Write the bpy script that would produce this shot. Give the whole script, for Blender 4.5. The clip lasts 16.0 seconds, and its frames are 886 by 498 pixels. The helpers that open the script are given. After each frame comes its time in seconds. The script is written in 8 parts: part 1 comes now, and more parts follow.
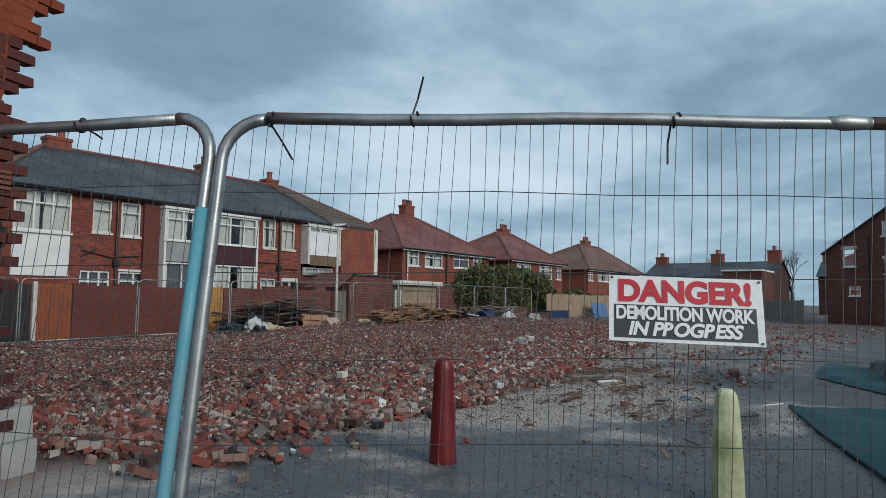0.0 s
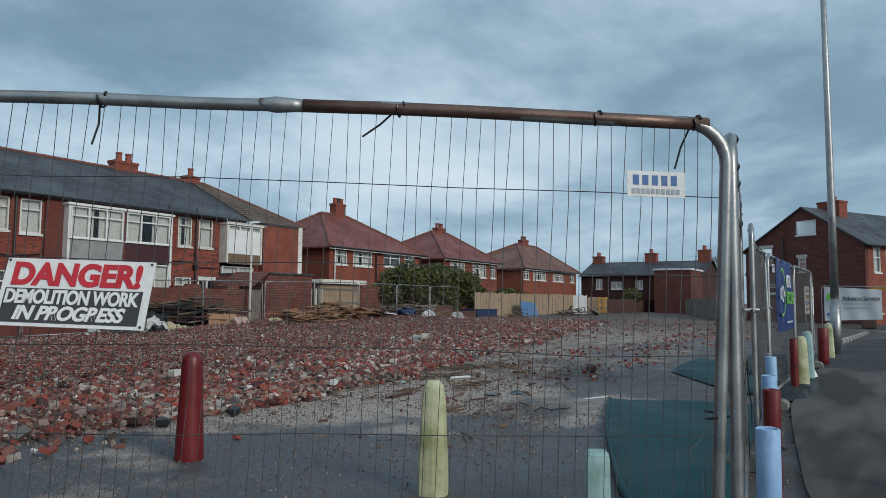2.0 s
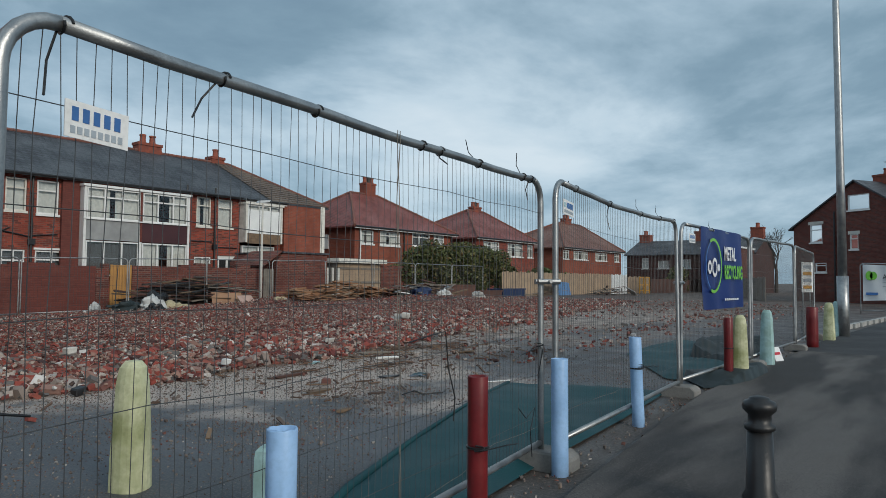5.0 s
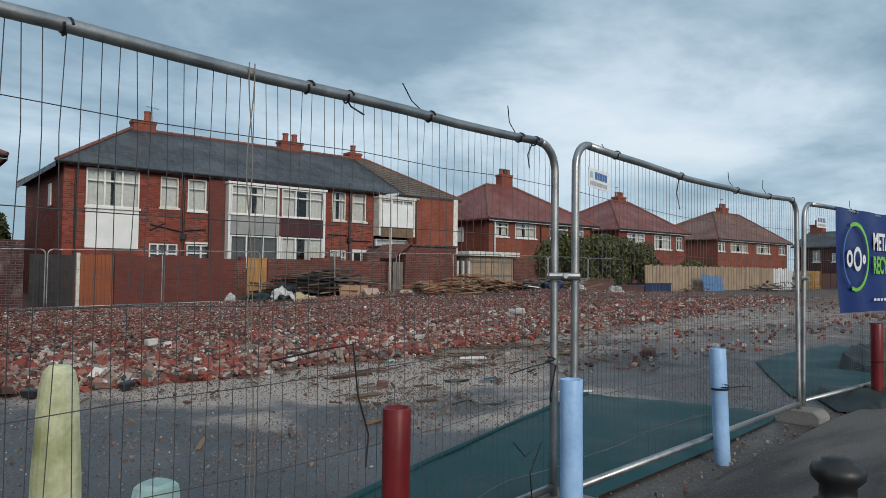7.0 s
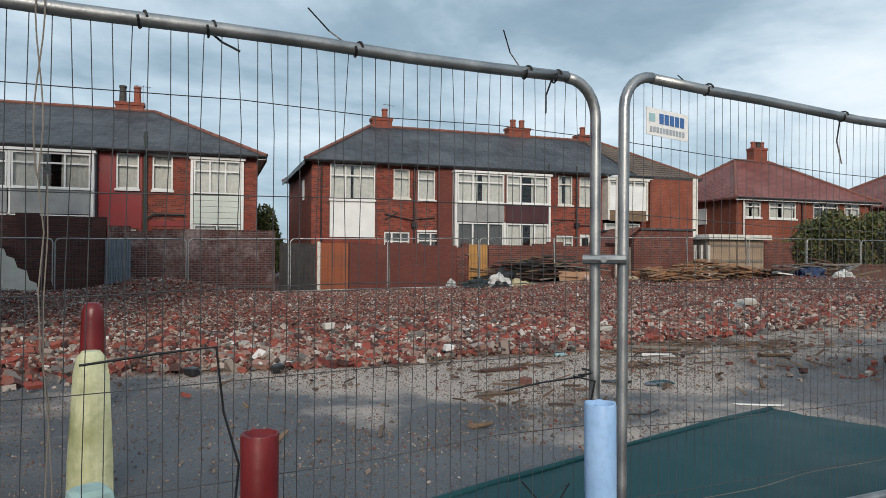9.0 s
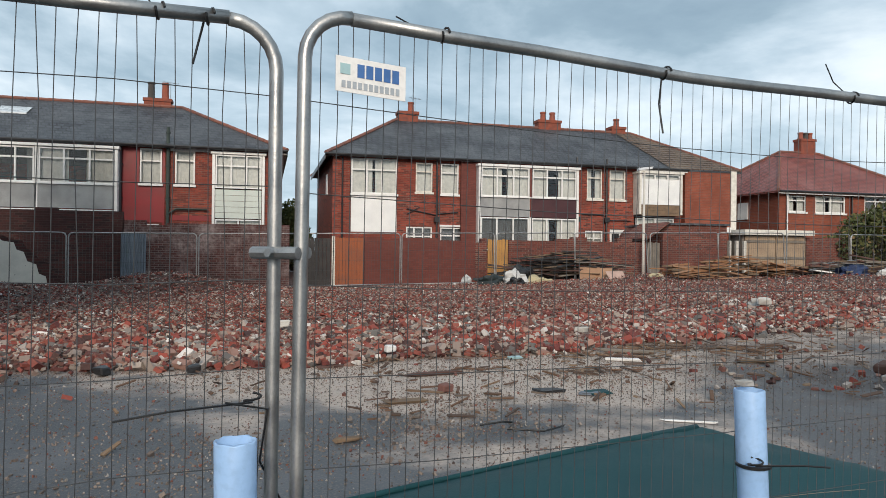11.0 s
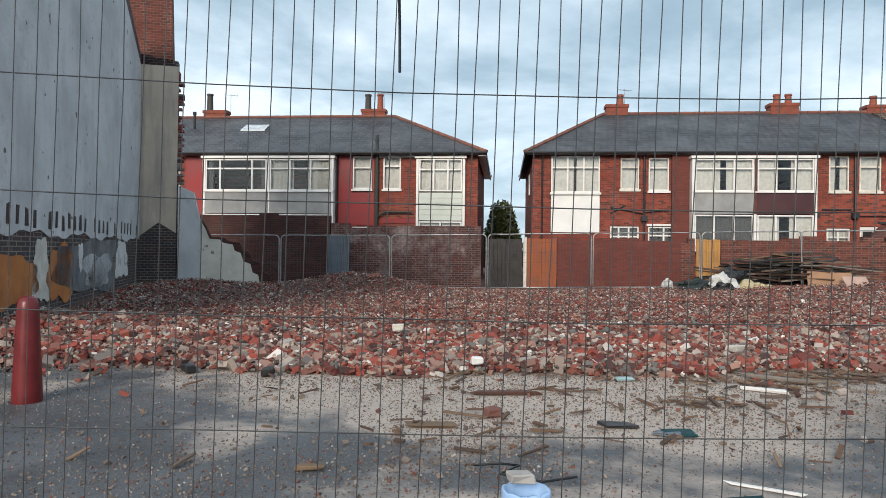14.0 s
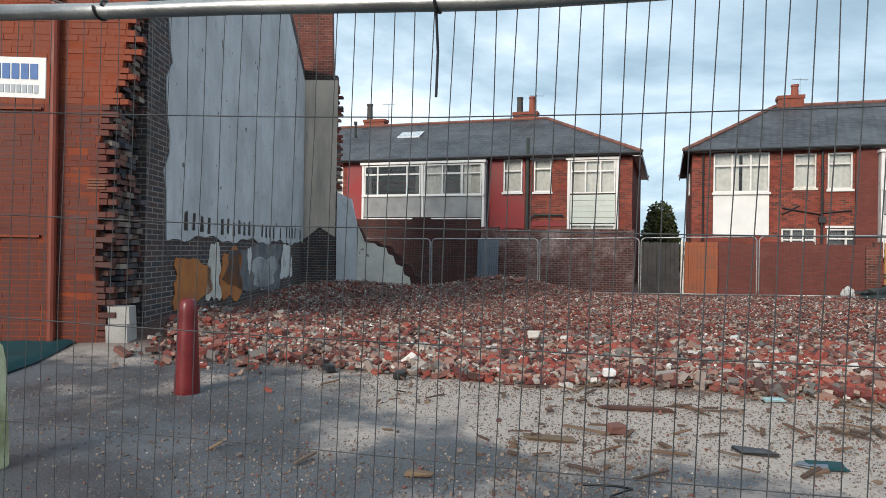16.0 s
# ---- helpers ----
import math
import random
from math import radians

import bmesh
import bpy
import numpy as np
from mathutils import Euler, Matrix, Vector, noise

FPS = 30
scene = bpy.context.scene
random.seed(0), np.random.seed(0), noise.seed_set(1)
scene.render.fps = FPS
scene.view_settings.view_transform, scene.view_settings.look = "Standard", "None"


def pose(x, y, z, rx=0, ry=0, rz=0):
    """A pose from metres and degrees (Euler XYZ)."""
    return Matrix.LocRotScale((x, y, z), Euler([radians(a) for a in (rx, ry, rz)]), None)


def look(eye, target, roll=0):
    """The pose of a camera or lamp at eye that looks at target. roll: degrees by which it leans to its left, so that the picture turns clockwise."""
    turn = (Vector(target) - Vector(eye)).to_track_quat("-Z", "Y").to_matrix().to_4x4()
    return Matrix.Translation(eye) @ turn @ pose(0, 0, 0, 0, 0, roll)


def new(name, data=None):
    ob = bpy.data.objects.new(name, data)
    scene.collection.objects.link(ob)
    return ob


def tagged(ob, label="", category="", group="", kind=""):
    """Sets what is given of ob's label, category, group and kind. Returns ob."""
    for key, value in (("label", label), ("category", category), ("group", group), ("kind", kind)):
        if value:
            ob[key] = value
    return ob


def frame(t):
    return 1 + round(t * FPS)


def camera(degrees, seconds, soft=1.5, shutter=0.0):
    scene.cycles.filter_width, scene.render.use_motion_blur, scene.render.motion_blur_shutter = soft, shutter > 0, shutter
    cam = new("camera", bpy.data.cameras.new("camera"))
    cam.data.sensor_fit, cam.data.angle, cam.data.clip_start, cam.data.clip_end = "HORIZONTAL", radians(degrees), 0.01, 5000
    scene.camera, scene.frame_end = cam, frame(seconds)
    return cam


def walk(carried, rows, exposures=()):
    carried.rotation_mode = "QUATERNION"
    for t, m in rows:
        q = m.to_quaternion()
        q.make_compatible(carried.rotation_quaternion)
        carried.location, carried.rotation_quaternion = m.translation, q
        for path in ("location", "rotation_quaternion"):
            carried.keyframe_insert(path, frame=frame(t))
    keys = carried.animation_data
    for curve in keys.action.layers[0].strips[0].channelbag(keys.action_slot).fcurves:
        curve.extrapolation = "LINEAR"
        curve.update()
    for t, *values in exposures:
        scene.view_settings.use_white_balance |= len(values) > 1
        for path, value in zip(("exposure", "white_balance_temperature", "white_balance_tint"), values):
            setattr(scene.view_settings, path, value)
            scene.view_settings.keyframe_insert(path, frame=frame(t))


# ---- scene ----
cam = camera(66.0, 16.0, soft=0.6)
PATH = [
    (0, (0.121, -0.083, 1.266), (1.716, 1.115, 1.416), 0.7),
    (0.5, (0.35, -0.378, 1.281), (1.971, 0.784, 1.429), 0.8),
    (1, (0.57, -0.73, 1.278), (2.214, 0.399, 1.429), 0.5),
    (1.5, (0.814, -1.012, 1.241), (2.473, 0.094, 1.392), 0.7),
    (2, (1.075, -1.362, 1.236), (2.747, -0.275, 1.386), 0.5),
    (2.5, (1.293, -1.693, 1.232), (2.972, -0.616, 1.384), 0.5),
    (3, (1.583, -1.967, 1.197), (3.266, -0.898, 1.339), 0.6),
    (3.2, (1.722, -2.051, 1.196), (3.405, -0.98, 1.333), 0.4),
    (5.3, (3.014, -2.721, 1.184), (4.544, -1.436, 1.272), 0.5),
    (5.5, (3.151, -2.755, 1.184), (4.647, -1.43, 1.27), 0.5),
    (6, (3.531, -2.763, 1.188), (4.955, -1.36, 1.262), 0.6),
    (6.5, (3.804, -2.74, 1.189), (5.182, -1.292, 1.258), 0.6),
    (7, (4.125, -2.674, 1.194), (5.393, -1.13, 1.262), 0.7),
    (7.5, (4.316, -2.64, 1.193), (5.463, -1.003, 1.248), 0.8),
    (8, (4.657, -2.579, 1.198), (5.616, -0.825, 1.247), 0.7),
    (8.5, (5.017, -2.589, 1.201), (5.799, -0.749, 1.245), 0.5),
    (9, (5.365, -2.585, 1.19), (6.008, -0.691, 1.211), 0.4),
    (9.2, (5.5, -2.575, 1.192), (6.105, -0.669, 1.21), 0.5),
    (11.3, (6.837, -2.351, 1.191), (7.311, -0.408, 1.198), 0.6),
    (11.5, (6.962, -2.309, 1.199), (7.404, -0.359, 1.208), 0.6),
    (12, (7.269, -2.237, 1.207), (7.583, -0.262, 1.215), 0.5),
    (12.5, (7.534, -2.108, 1.22), (7.746, -0.119, 1.223), 0.6),
    (13, (7.803, -1.995, 1.224), (7.899, 0.003, 1.227), 0.6),
    (13.5, (8.026, -1.949, 1.227), (7.994, 0.051, 1.233), 0.5),
    (14, (8.205, -1.815, 1.215), (8.027, 0.178, 1.217), 0.6),
    (14.5, (8.338, -1.697, 1.23), (8.045, 0.282, 1.227), 0.6),
    (15, (8.441, -1.721, 1.252), (8.028, 0.236, 1.257), 0.7),
    (15.5, (8.477, -1.696, 1.277), (7.896, 0.217, 1.28), 0.7),
    (16, (8.459, -1.741, 1.27), (7.834, 0.159, 1.272), 0.8),
]
walk(cam, [(t, look(eye, target, roll)) for t, eye, target, roll in PATH],
     [(0, 0.02, 5850, 4), (3, 0.02, 5950, 4), (5.5, 0.06, 6050, 5), (7, 0.18, 6150, 7), (9, 0.44, 6450, 9), (11.5, 0.64, 6600, 10), (13, 0.74, 6600, 10), (16, 0.84, 6450, 9)])


# ---- light ----
SUN_DIR = Vector((-0.20, -0.90, 0.40)).normalized()
world = bpy.data.worlds.new("sky")
scene.world = world
world.use_nodes = True
wn, wl = world.node_tree.nodes, world.node_tree.links
wn.clear()
w_out = wn.new("ShaderNodeOutputWorld")
w_bg = wn.new("ShaderNodeBackground")
w_sky = wn.new("ShaderNodeTexSky")
w_sky.sky_type = "NISHITA"
w_sky.sun_disc = False
w_sky.sun_elevation = math.asin(SUN_DIR.z)
w_sky.sun_rotation = math.atan2(SUN_DIR.x, SUN_DIR.y)
w_tc = wn.new("ShaderNodeTexCoord")
w_sep = wn.new("ShaderNodeSeparateXYZ")
wl.new(w_tc.outputs["Generated"], w_sep.inputs[0])


def wmath(op, a, b=None, c=None):
    n = wn.new("ShaderNodeMath")
    n.operation = op
    for i, v in enumerate((a, b, c)):
        if v is None:
            continue
        if isinstance(v, (int, float)):
            n.inputs[i].default_value = v
        else:
            wl.new(v, n.inputs[i])
    return n.outputs[0]


def wramp(value, stops):
    n = wn.new("ShaderNodeValToRGB")
    wl.new(value, n.inputs[0])
    for i, (p, c) in enumerate(stops):
        e = n.color_ramp.elements[i] if i < 2 else n.color_ramp.elements.new(p)
        e.position, e.color = p, (*c, 1)
    return n.outputs[0]


def wmix(f, a, b, kind="MIX"):
    n = wn.new("ShaderNodeMix")
    n.data_type, n.blend_type = "RGBA", kind
    if isinstance(f, (int, float)):
        n.inputs[0].default_value = f
    else:
        wl.new(f, n.inputs[0])
    for i, v in ((6, a), (7, b)):
        if isinstance(v, tuple):
            n.inputs[i].default_value = (*v, 1)
        else:
            wl.new(v, n.inputs[i])
    return n.outputs[2]


# a cloud deck seen in perspective: directions divided by their height
w_up = wmath("MAXIMUM", w_sep.outputs[2], 0.0)
w_den = wmath("ADD", w_up, 0.22)
w_cx = wmath("DIVIDE", w_sep.outputs[0], w_den)
w_cy = wmath("DIVIDE", w_sep.outputs[1], w_den)
w_comb = wn.new("ShaderNodeCombineXYZ")
wl.new(w_cx, w_comb.inputs[0])
wl.new(w_cy, w_comb.inputs[1])
w_noise = wn.new("ShaderNodeTexNoise")
w_noise.inputs["Scale"].default_value = 1.1
w_noise.inputs["Detail"].default_value = 7.0
w_noise.inputs["Roughness"].default_value = 0.57
w_noise.inputs["Distortion"].default_value = 0.25
wl.new(w_comb.outputs[0], w_noise.inputs["Vector"])
# brighter cloud low in the north-east, and a general lift towards the west
GLOW = Vector((0.83, 0.52, 0.24)).normalized()
w_dot = wn.new("ShaderNodeVectorMath")
w_dot.operation = "DOT_PRODUCT"
wl.new(w_tc.outputs["Generated"], w_dot.inputs[0])
w_dot.inputs[1].default_value = GLOW
w_glow = wmath("POWER", wmath("MAXIMUM", w_dot.outputs["Value"], 0.0), 22.0)
w_west = wn.new("ShaderNodeVectorMath")
w_west.operation = "DOT_PRODUCT"
wl.new(w_tc.outputs["Generated"], w_west.inputs[0])
w_west.inputs[1].default_value = Vector((-0.75, -0.35, 0.35)).normalized()
w_lift = wmath("MAXIMUM", wmath("MULTIPLY_ADD", w_west.outputs["Value"], 0.5, 0.35), 0.0)
w_patch = wn.new("ShaderNodeVectorMath")
w_patch.operation = "DOT_PRODUCT"
wl.new(w_tc.outputs["Generated"], w_patch.inputs[0])
w_patch.inputs[1].default_value = Vector((0.55, 0.78, 0.36)).normalized()
w_north = wmath("POWER", wmath("MAXIMUM", w_patch.outputs["Value"], 0.0), 7.0)
w_low = wmath("POWER", wmath("SUBTRACT", 1.0, w_up), 7.0)
w_f = wmath("ADD", wmath("MULTIPLY_ADD", w_north, 0.060, w_noise.outputs[0]), wmath("ADD", wmath("MULTIPLY", w_glow, 0.16), wmath("MULTIPLY", w_lift, 0.20)))
# thinner cloud a little above the horizon
w_band = wmath("SUBTRACT", 1.0, wmath("MINIMUM", wmath("ABSOLUTE", wmath("MULTIPLY", wmath("SUBTRACT", w_up, 0.20), 7.0)), 1.0))
w_f = wmath("MULTIPLY_ADD", w_band, 0.045, w_f)
w_clouds = wramp(w_f, [(0.36, (0.17, 0.25, 0.325)), (0.50, (0.25, 0.345, 0.42)), (0.60, (0.40, 0.50, 0.58)), (0.71, (0.62, 0.70, 0.76)), (0.86, (0.78, 0.82, 0.85))])
w_haze = wmix(wmath("MULTIPLY", w_low, 0.45), w_clouds, (0.40, 0.53, 0.64))
w_blue = wn.new("ShaderNodeVectorMath")
w_blue.operation = "SCALE"
wl.new(w_sky.outputs[0], w_blue.inputs[0])
w_blue.inputs["Scale"].default_value = 0.06
wl.new(wmix(0.12, w_haze, w_blue.outputs[0]), w_bg.inputs["Color"])
w_bg.inputs["Strength"].default_value = 1.0
wl.new(w_bg.outputs[0], w_out.inputs[0])

sun = new("sun", bpy.data.lights.new("sun", "SUN"))
sun.data.energy, sun.data.angle, sun.data.color = 1.8, radians(22), (1.0, 0.86, 0.72)
sun.matrix_world = look(SUN_DIR * 60, (0, 0, 0))

# ---- materials ----
MATS = {}


class Nodes:
    """Short hand for building one node material."""

    def __init__(self, name):
        self.mat = bpy.data.materials.new(name)
        self.mat.use_nodes = True
        self.n, self.l = self.mat.node_tree.nodes, self.mat.node_tree.links
        self.n.clear()
        self.out = self.n.new("ShaderNodeOutputMaterial")
        self.b = self.n.new("ShaderNodeBsdfPrincipled")
        self.l.new(self.b.outputs[0], self.out.inputs[0])
        self.tc = self.n.new("ShaderNodeTexCoord")
        self.geo = self.n.new("ShaderNodeNewGeometry")

    def link(self, v, socket):
        if isinstance(v, (int, float)):
            socket.default_value = v
        elif isinstance(v, tuple):
            socket.default_value = (*v, 1) if len(v) == 3 else v
        else:
            self.l.new(v, socket)

    def math(self, op, a, b=0.0):
        n = self.n.new("ShaderNodeMath")
        n.operation = op
        n.use_clamp = op == "MULTIPLY_ADD"
        self.link(a, n.inputs[0])
        self.link(b, n.inputs[1])
        return n.outputs[0]

    def noise(self, scale, detail=4.0, rough=0.55, vec=None, stretch=None):
        n = self.n.new("ShaderNodeTexNoise")
        n.inputs["Scale"].default_value, n.inputs["Detail"].default_value, n.inputs["Roughness"].default_value = scale, detail, rough
        vec = vec or self.geo.outputs["Position"]
        if stretch:
            m = self.n.new("ShaderNodeMapping")
            m.inputs["Scale"].default_value = stretch
            self.l.new(vec, m.inputs[0])
            vec = m.outputs[0]
        self.l.new(vec, n.inputs["Vector"])
        return n.outputs[0]

    def ramp(self, v, a, b, p0=0.35, p1=0.65):
        n = self.n.new("ShaderNodeValToRGB")
        self.l.new(v, n.inputs[0])
        e = n.color_ramp.elements
        e[0].position, e[1].position = p0, p1
        for k, c in zip(e, (a, b)):
            k.color = (c, c, c, 1) if isinstance(c, (int, float)) else (*c, 1)
        return n.outputs[0]

    def mix(self, f, a, b, kind="MIX"):
        n = self.n.new("ShaderNodeMix")
        n.data_type, n.blend_type = "RGBA", kind
        self.link(f, n.inputs[0])
        self.link(a, n.inputs[6])
        self.link(b, n.inputs[7])
        return n.outputs[2]

    def bump(self, h, strength=0.4, dist=0.01, normal=None):
        n = self.n.new("ShaderNodeBump")
        n.inputs["Strength"].default_value, n.inputs["Distance"].default_value = strength, dist
        self.l.new(h, n.inputs["Height"])
        if normal:
            self.l.new(normal, n.inputs["Normal"])
        self.l.new(n.outputs[0], self.b.inputs["Normal"])
        return n.outputs[0]

    def sep(self):
        n = self.n.new("ShaderNodeSeparateXYZ")
        self.l.new(self.geo.outputs["Position"], n.inputs[0])
        return n.outputs

    def comb(self, x, y, z=0.0):
        n = self.n.new("ShaderNodeCombineXYZ")
        for v, s in zip((x, y, z), n.inputs):
            self.link(v, s)
        return n.outputs[0]

    def done(self, color, rough=0.7, metal=0.0, spec=None):
        self.link(color, self.b.inputs["Base Color"])
        self.link(rough, self.b.inputs["Roughness"])
        self.b.inputs["Metallic"].default_value = metal
        if spec is not None:
            self.b.inputs["Specular IOR Level"].default_value = spec
        MATS[self.mat.name] = self.mat
        return self.mat


def plain(name, a, b=None, scale=3.0, rough=0.6, metal=0.0, grain=60.0, bump=0.25, dist=0.004, spec=None):
    """Paint, plaster, wood and the like: two tones at a large and a fine scale."""
    k = Nodes(name)
    b = b or tuple(c * 0.72 for c in a)
    big, fine = k.noise(scale, 5), k.noise(grain, 3)
    col = k.mix(k.ramp(big, 0.0, 1.0, 0.35, 0.72), a, b)
    col = k.mix(k.ramp(fine, 0.0, 0.3, 0.45, 0.75), col, tuple(c * 0.6 for c in b))
    k.bump(fine, bump, dist)
    return k.done(col, k.ramp(big, min(1, rough + 0.08), max(0.05, rough - 0.1)), metal, spec)


def brickwork(name, a, b, mortar, painted=0.0, patch=None, patch_at=(0.55, 0.7)):
    """Courses of 225 by 75 mm on any upright wall."""
    k = Nodes(name)
    p = k.sep()
    vec = k.comb(k.math("ADD", p[0], p[1]), p[2])
    t = k.n.new("ShaderNodeTexBrick")
    k.l.new(vec, t.inputs["Vector"])
    t.inputs["Scale"].default_value = 1.0
    t.inputs["Brick Width"].default_value, t.inputs["Row Height"].default_value = 0.225, 0.075
    t.inputs["Mortar Size"].default_value, t.inputs["Mortar Smooth"].default_value = 0.009, 0.3
    t.inputs["Color1"].default_value, t.inputs["Color2"].default_value = (*a, 1), (*b, 1)
    t.inputs["Mortar"].default_value = (*mortar, 1)
    t.inputs["Bias"].default_value = -0.1
    big, fine = k.noise(0.9, 7, 0.68), k.noise(45, 3)
    col = k.mix(k.ramp(big, 0.0, 0.85, 0.44, 0.66), t.outputs[0], tuple(c * 0.55 for c in a), "MIX")
    col = k.mix(k.ramp(fine, 0.0, 0.35, 0.45, 0.8), col, tuple(c * 0.45 for c in b))
    if patch:
        col = k.mix(k.math("MULTIPLY", k.ramp(k.noise(0.9, 6, 0.65), 0.0, 0.8, *patch_at), k.ramp(k.noise(9, 4), 0.35, 1.0, 0.35, 0.6)), col, patch)
    if painted:
        col = k.mix(painted, col, tuple(0.5 * (u + v) for u, v in zip(a, b)))
    h = k.math("ADD", k.math("MULTIPLY", t.outputs[1], -1.0), k.math("MULTIPLY", fine, 0.35))
    k.bump(h, 0.8, 0.012)
    return k.done(col, 0.85)


def tiles(name, a, b, width, row, moss=None, slope=1.75):
    """Slates or tiles in courses up a pitched roof."""
    k = Nodes(name)
    p = k.sep()
    vec = k.comb(k.math("ADD", p[0], k.math("MULTIPLY", p[1], 0.35)), k.math("MULTIPLY", p[2], slope))
    t = k.n.new("ShaderNodeTexBrick")
    k.l.new(vec, t.inputs["Vector"])
    t.inputs["Scale"].default_value = 1.0
    t.inputs["Brick Width"].default_value, t.inputs["Row Height"].default_value = width, row
    t.inputs["Mortar Size"].default_value, t.inputs["Mortar Smooth"].default_value = 0.028, 0.2
    t.inputs["Color1"].default_value, t.inputs["Color2"].default_value = (*a, 1), (*b, 1)
    t.inputs["Mortar"].default_value = (*(c * 0.22 for c in a), 1)
    big = k.noise(0.55, 6, 0.65)
    col = k.mix(k.ramp(big, 0.0, 0.55, 0.4, 0.7), t.outputs[0], moss or tuple(c * 1.7 for c in b))
    col = k.mix(k.ramp(k.noise(7, 4, stretch=(1, 1, 2.5)), 0.0, 0.45, 0.5, 0.75), col, tuple(c * 0.5 for c in a))
    k.bump(k.math("ADD", k.math("MULTIPLY", t.outputs[1], -1.0), k.noise(30, 2)), 0.8, 0.025)
    return k.done(col, k.ramp(big, 0.62, 0.42))


def pieces(name, tones, rough=0.85, island=True, dusty=True):
    """Broken pieces, each with its own tone."""
    k = Nodes(name)
    if island:
        r = k.geo.outputs["Random Per Island"]
    else:
        o = k.n.new("ShaderNodeObjectInfo")
        r = o.outputs["Random"]
    n = k.n.new("ShaderNodeValToRGB")
    n.color_ramp.interpolation = "CONSTANT"
    k.l.new(r, n.inputs[0])
    for i, (p, c) in enumerate(tones):
        e = n.color_ramp.elements[i] if i < 2 else n.color_ramp.elements.new(p)
        e.position, e.color = p, (*c, 1)
    fine = k.noise(38, 4, 0.65)
    col = n.outputs[0]
    if dusty:
        col = k.mix(k.ramp(fine, 0.0, 0.34, 0.50, 0.78), col, (0.21, 0.15, 0.125))
        col = k.mix(k.ramp(k.noise(1.1, 3), 0.0, 0.45, 0.45, 0.7), col, (0.095, 0.05, 0.042))
    k.bump(fine, 0.6, 0.006)
    return k.done(col, rough)


BRICK_TONES = [(0.0, (0.255, 0.052, 0.037)), (0.15, (0.125, 0.028, 0.024)), (0.27, (0.27, 0.075, 0.054)), (0.39, (0.18, 0.075, 0.060)), (0.50, (0.052, 0.022, 0.020)),
               (0.59, (0.30, 0.175, 0.14)), (0.70, (0.27, 0.22, 0.19)), (0.80, (0.13, 0.125, 0.12)), (0.90, (0.40, 0.35, 0.315)), (0.975, (0.64, 0.61, 0.58))]
pieces("rubble", BRICK_TONES)
pieces("loose_brick", BRICK_TONES, island=False)
pieces("chips", [(0.0, (0.22, 0.050, 0.037)), (0.20, (0.39, 0.32, 0.27)), (0.33, (0.11, 0.033, 0.027)), (0.47, (0.29, 0.195, 0.155)), (0.62, (0.065, 0.046, 0.040)), (0.75, (0.37, 0.32, 0.28)), (0.85, (0.15, 0.145, 0.14)), (0.965, (0.62, 0.60, 0.57))])
pieces("grit", [(0.0, (0.20, 0.165, 0.14)), (0.3, (0.12, 0.10, 0.088)), (0.55, (0.25, 0.215, 0.185)), (0.72, (0.17, 0.07, 0.055)), (0.82, (0.09, 0.085, 0.082)), (0.955, (0.40, 0.37, 0.34))])
pieces("splinters", [(0.0, (0.11, 0.062, 0.038)), (0.3, (0.15, 0.088, 0.055)), (0.55, (0.065, 0.040, 0.028)), (0.75, (0.20, 0.135, 0.085)), (0.9, (0.13, 0.10, 0.08))])

brickwork("brick_red", (0.34, 0.062, 0.036), (0.058, 0.020, 0.017), (0.19, 0.12, 0.095))
brickwork("brick_dark", (0.085, 0.024, 0.020), (0.028, 0.014, 0.013), (0.075, 0.050, 0.042))
brickwork("brick_salty", (0.10, 0.030, 0.025), (0.042, 0.019, 0.018), (0.20, 0.155, 0.145), patch=(0.36, 0.29, 0.28), patch_at=(0.50, 0.66))
brickwork("brick_wall", (0.20, 0.050, 0.034), (0.055, 0.021, 0.018), (0.20, 0.145, 0.12))
# darker brick for the gable, its shade put into the colour; also an extension
brickwork("brick_gable", (0.17, 0.043, 0.030), (0.065, 0.023, 0.019), (0.13, 0.09, 0.075))
brickwork("brick_end", (0.30, 0.074, 0.038), (0.215, 0.052, 0.031), (0.20, 0.11, 0.08))
brickwork("brick_old", (0.042, 0.044, 0.054), (0.095, 0.050, 0.040), (0.27, 0.245, 0.215), patch=(0.26, 0.22, 0.18), patch_at=(0.56, 0.72))
brickwork("brick_painted", (0.175, 0.048, 0.036), (0.115, 0.031, 0.025), (0.11, 0.040, 0.032), painted=0.3, patch=(0.20, 0.075, 0.058))
plain("paint_red_wall", (0.27, 0.018, 0.022), (0.18, 0.015, 0.017), 1.2, 0.55)
tiles("slate", (0.074, 0.079, 0.092), (0.030, 0.033, 0.042), 0.28, 0.25, moss=(0.115, 0.12, 0.125))
tiles("tile_red", (0.30, 0.074, 0.052), (0.22, 0.056, 0.043), 0.2, 0.16, moss=(0.30, 0.10, 0.08))
tiles("tile_brown", (0.15, 0.105, 0.075), (0.115, 0.08, 0.06), 0.3, 0.26, moss=(0.20, 0.15, 0.10))
tiles("tile_rust", (0.25, 0.10, 0.062), (0.20, 0.08, 0.055), 0.2, 0.16, moss=(0.28, 0.14, 0.085))
plain("ridge_tile", (0.24, 0.095, 0.068), (0.13, 0.065, 0.055), 1.6, 0.8)
plain("chimney_brick", (0.27, 0.070, 0.040), (0.13, 0.042, 0.030), 5, 0.85)
plain("pot_clay", (0.30, 0.080, 0.045), (0.19, 0.058, 0.038), 4, 0.75)
plain("pot_dark", (0.05, 0.045, 0.042), None, 4, 0.7)
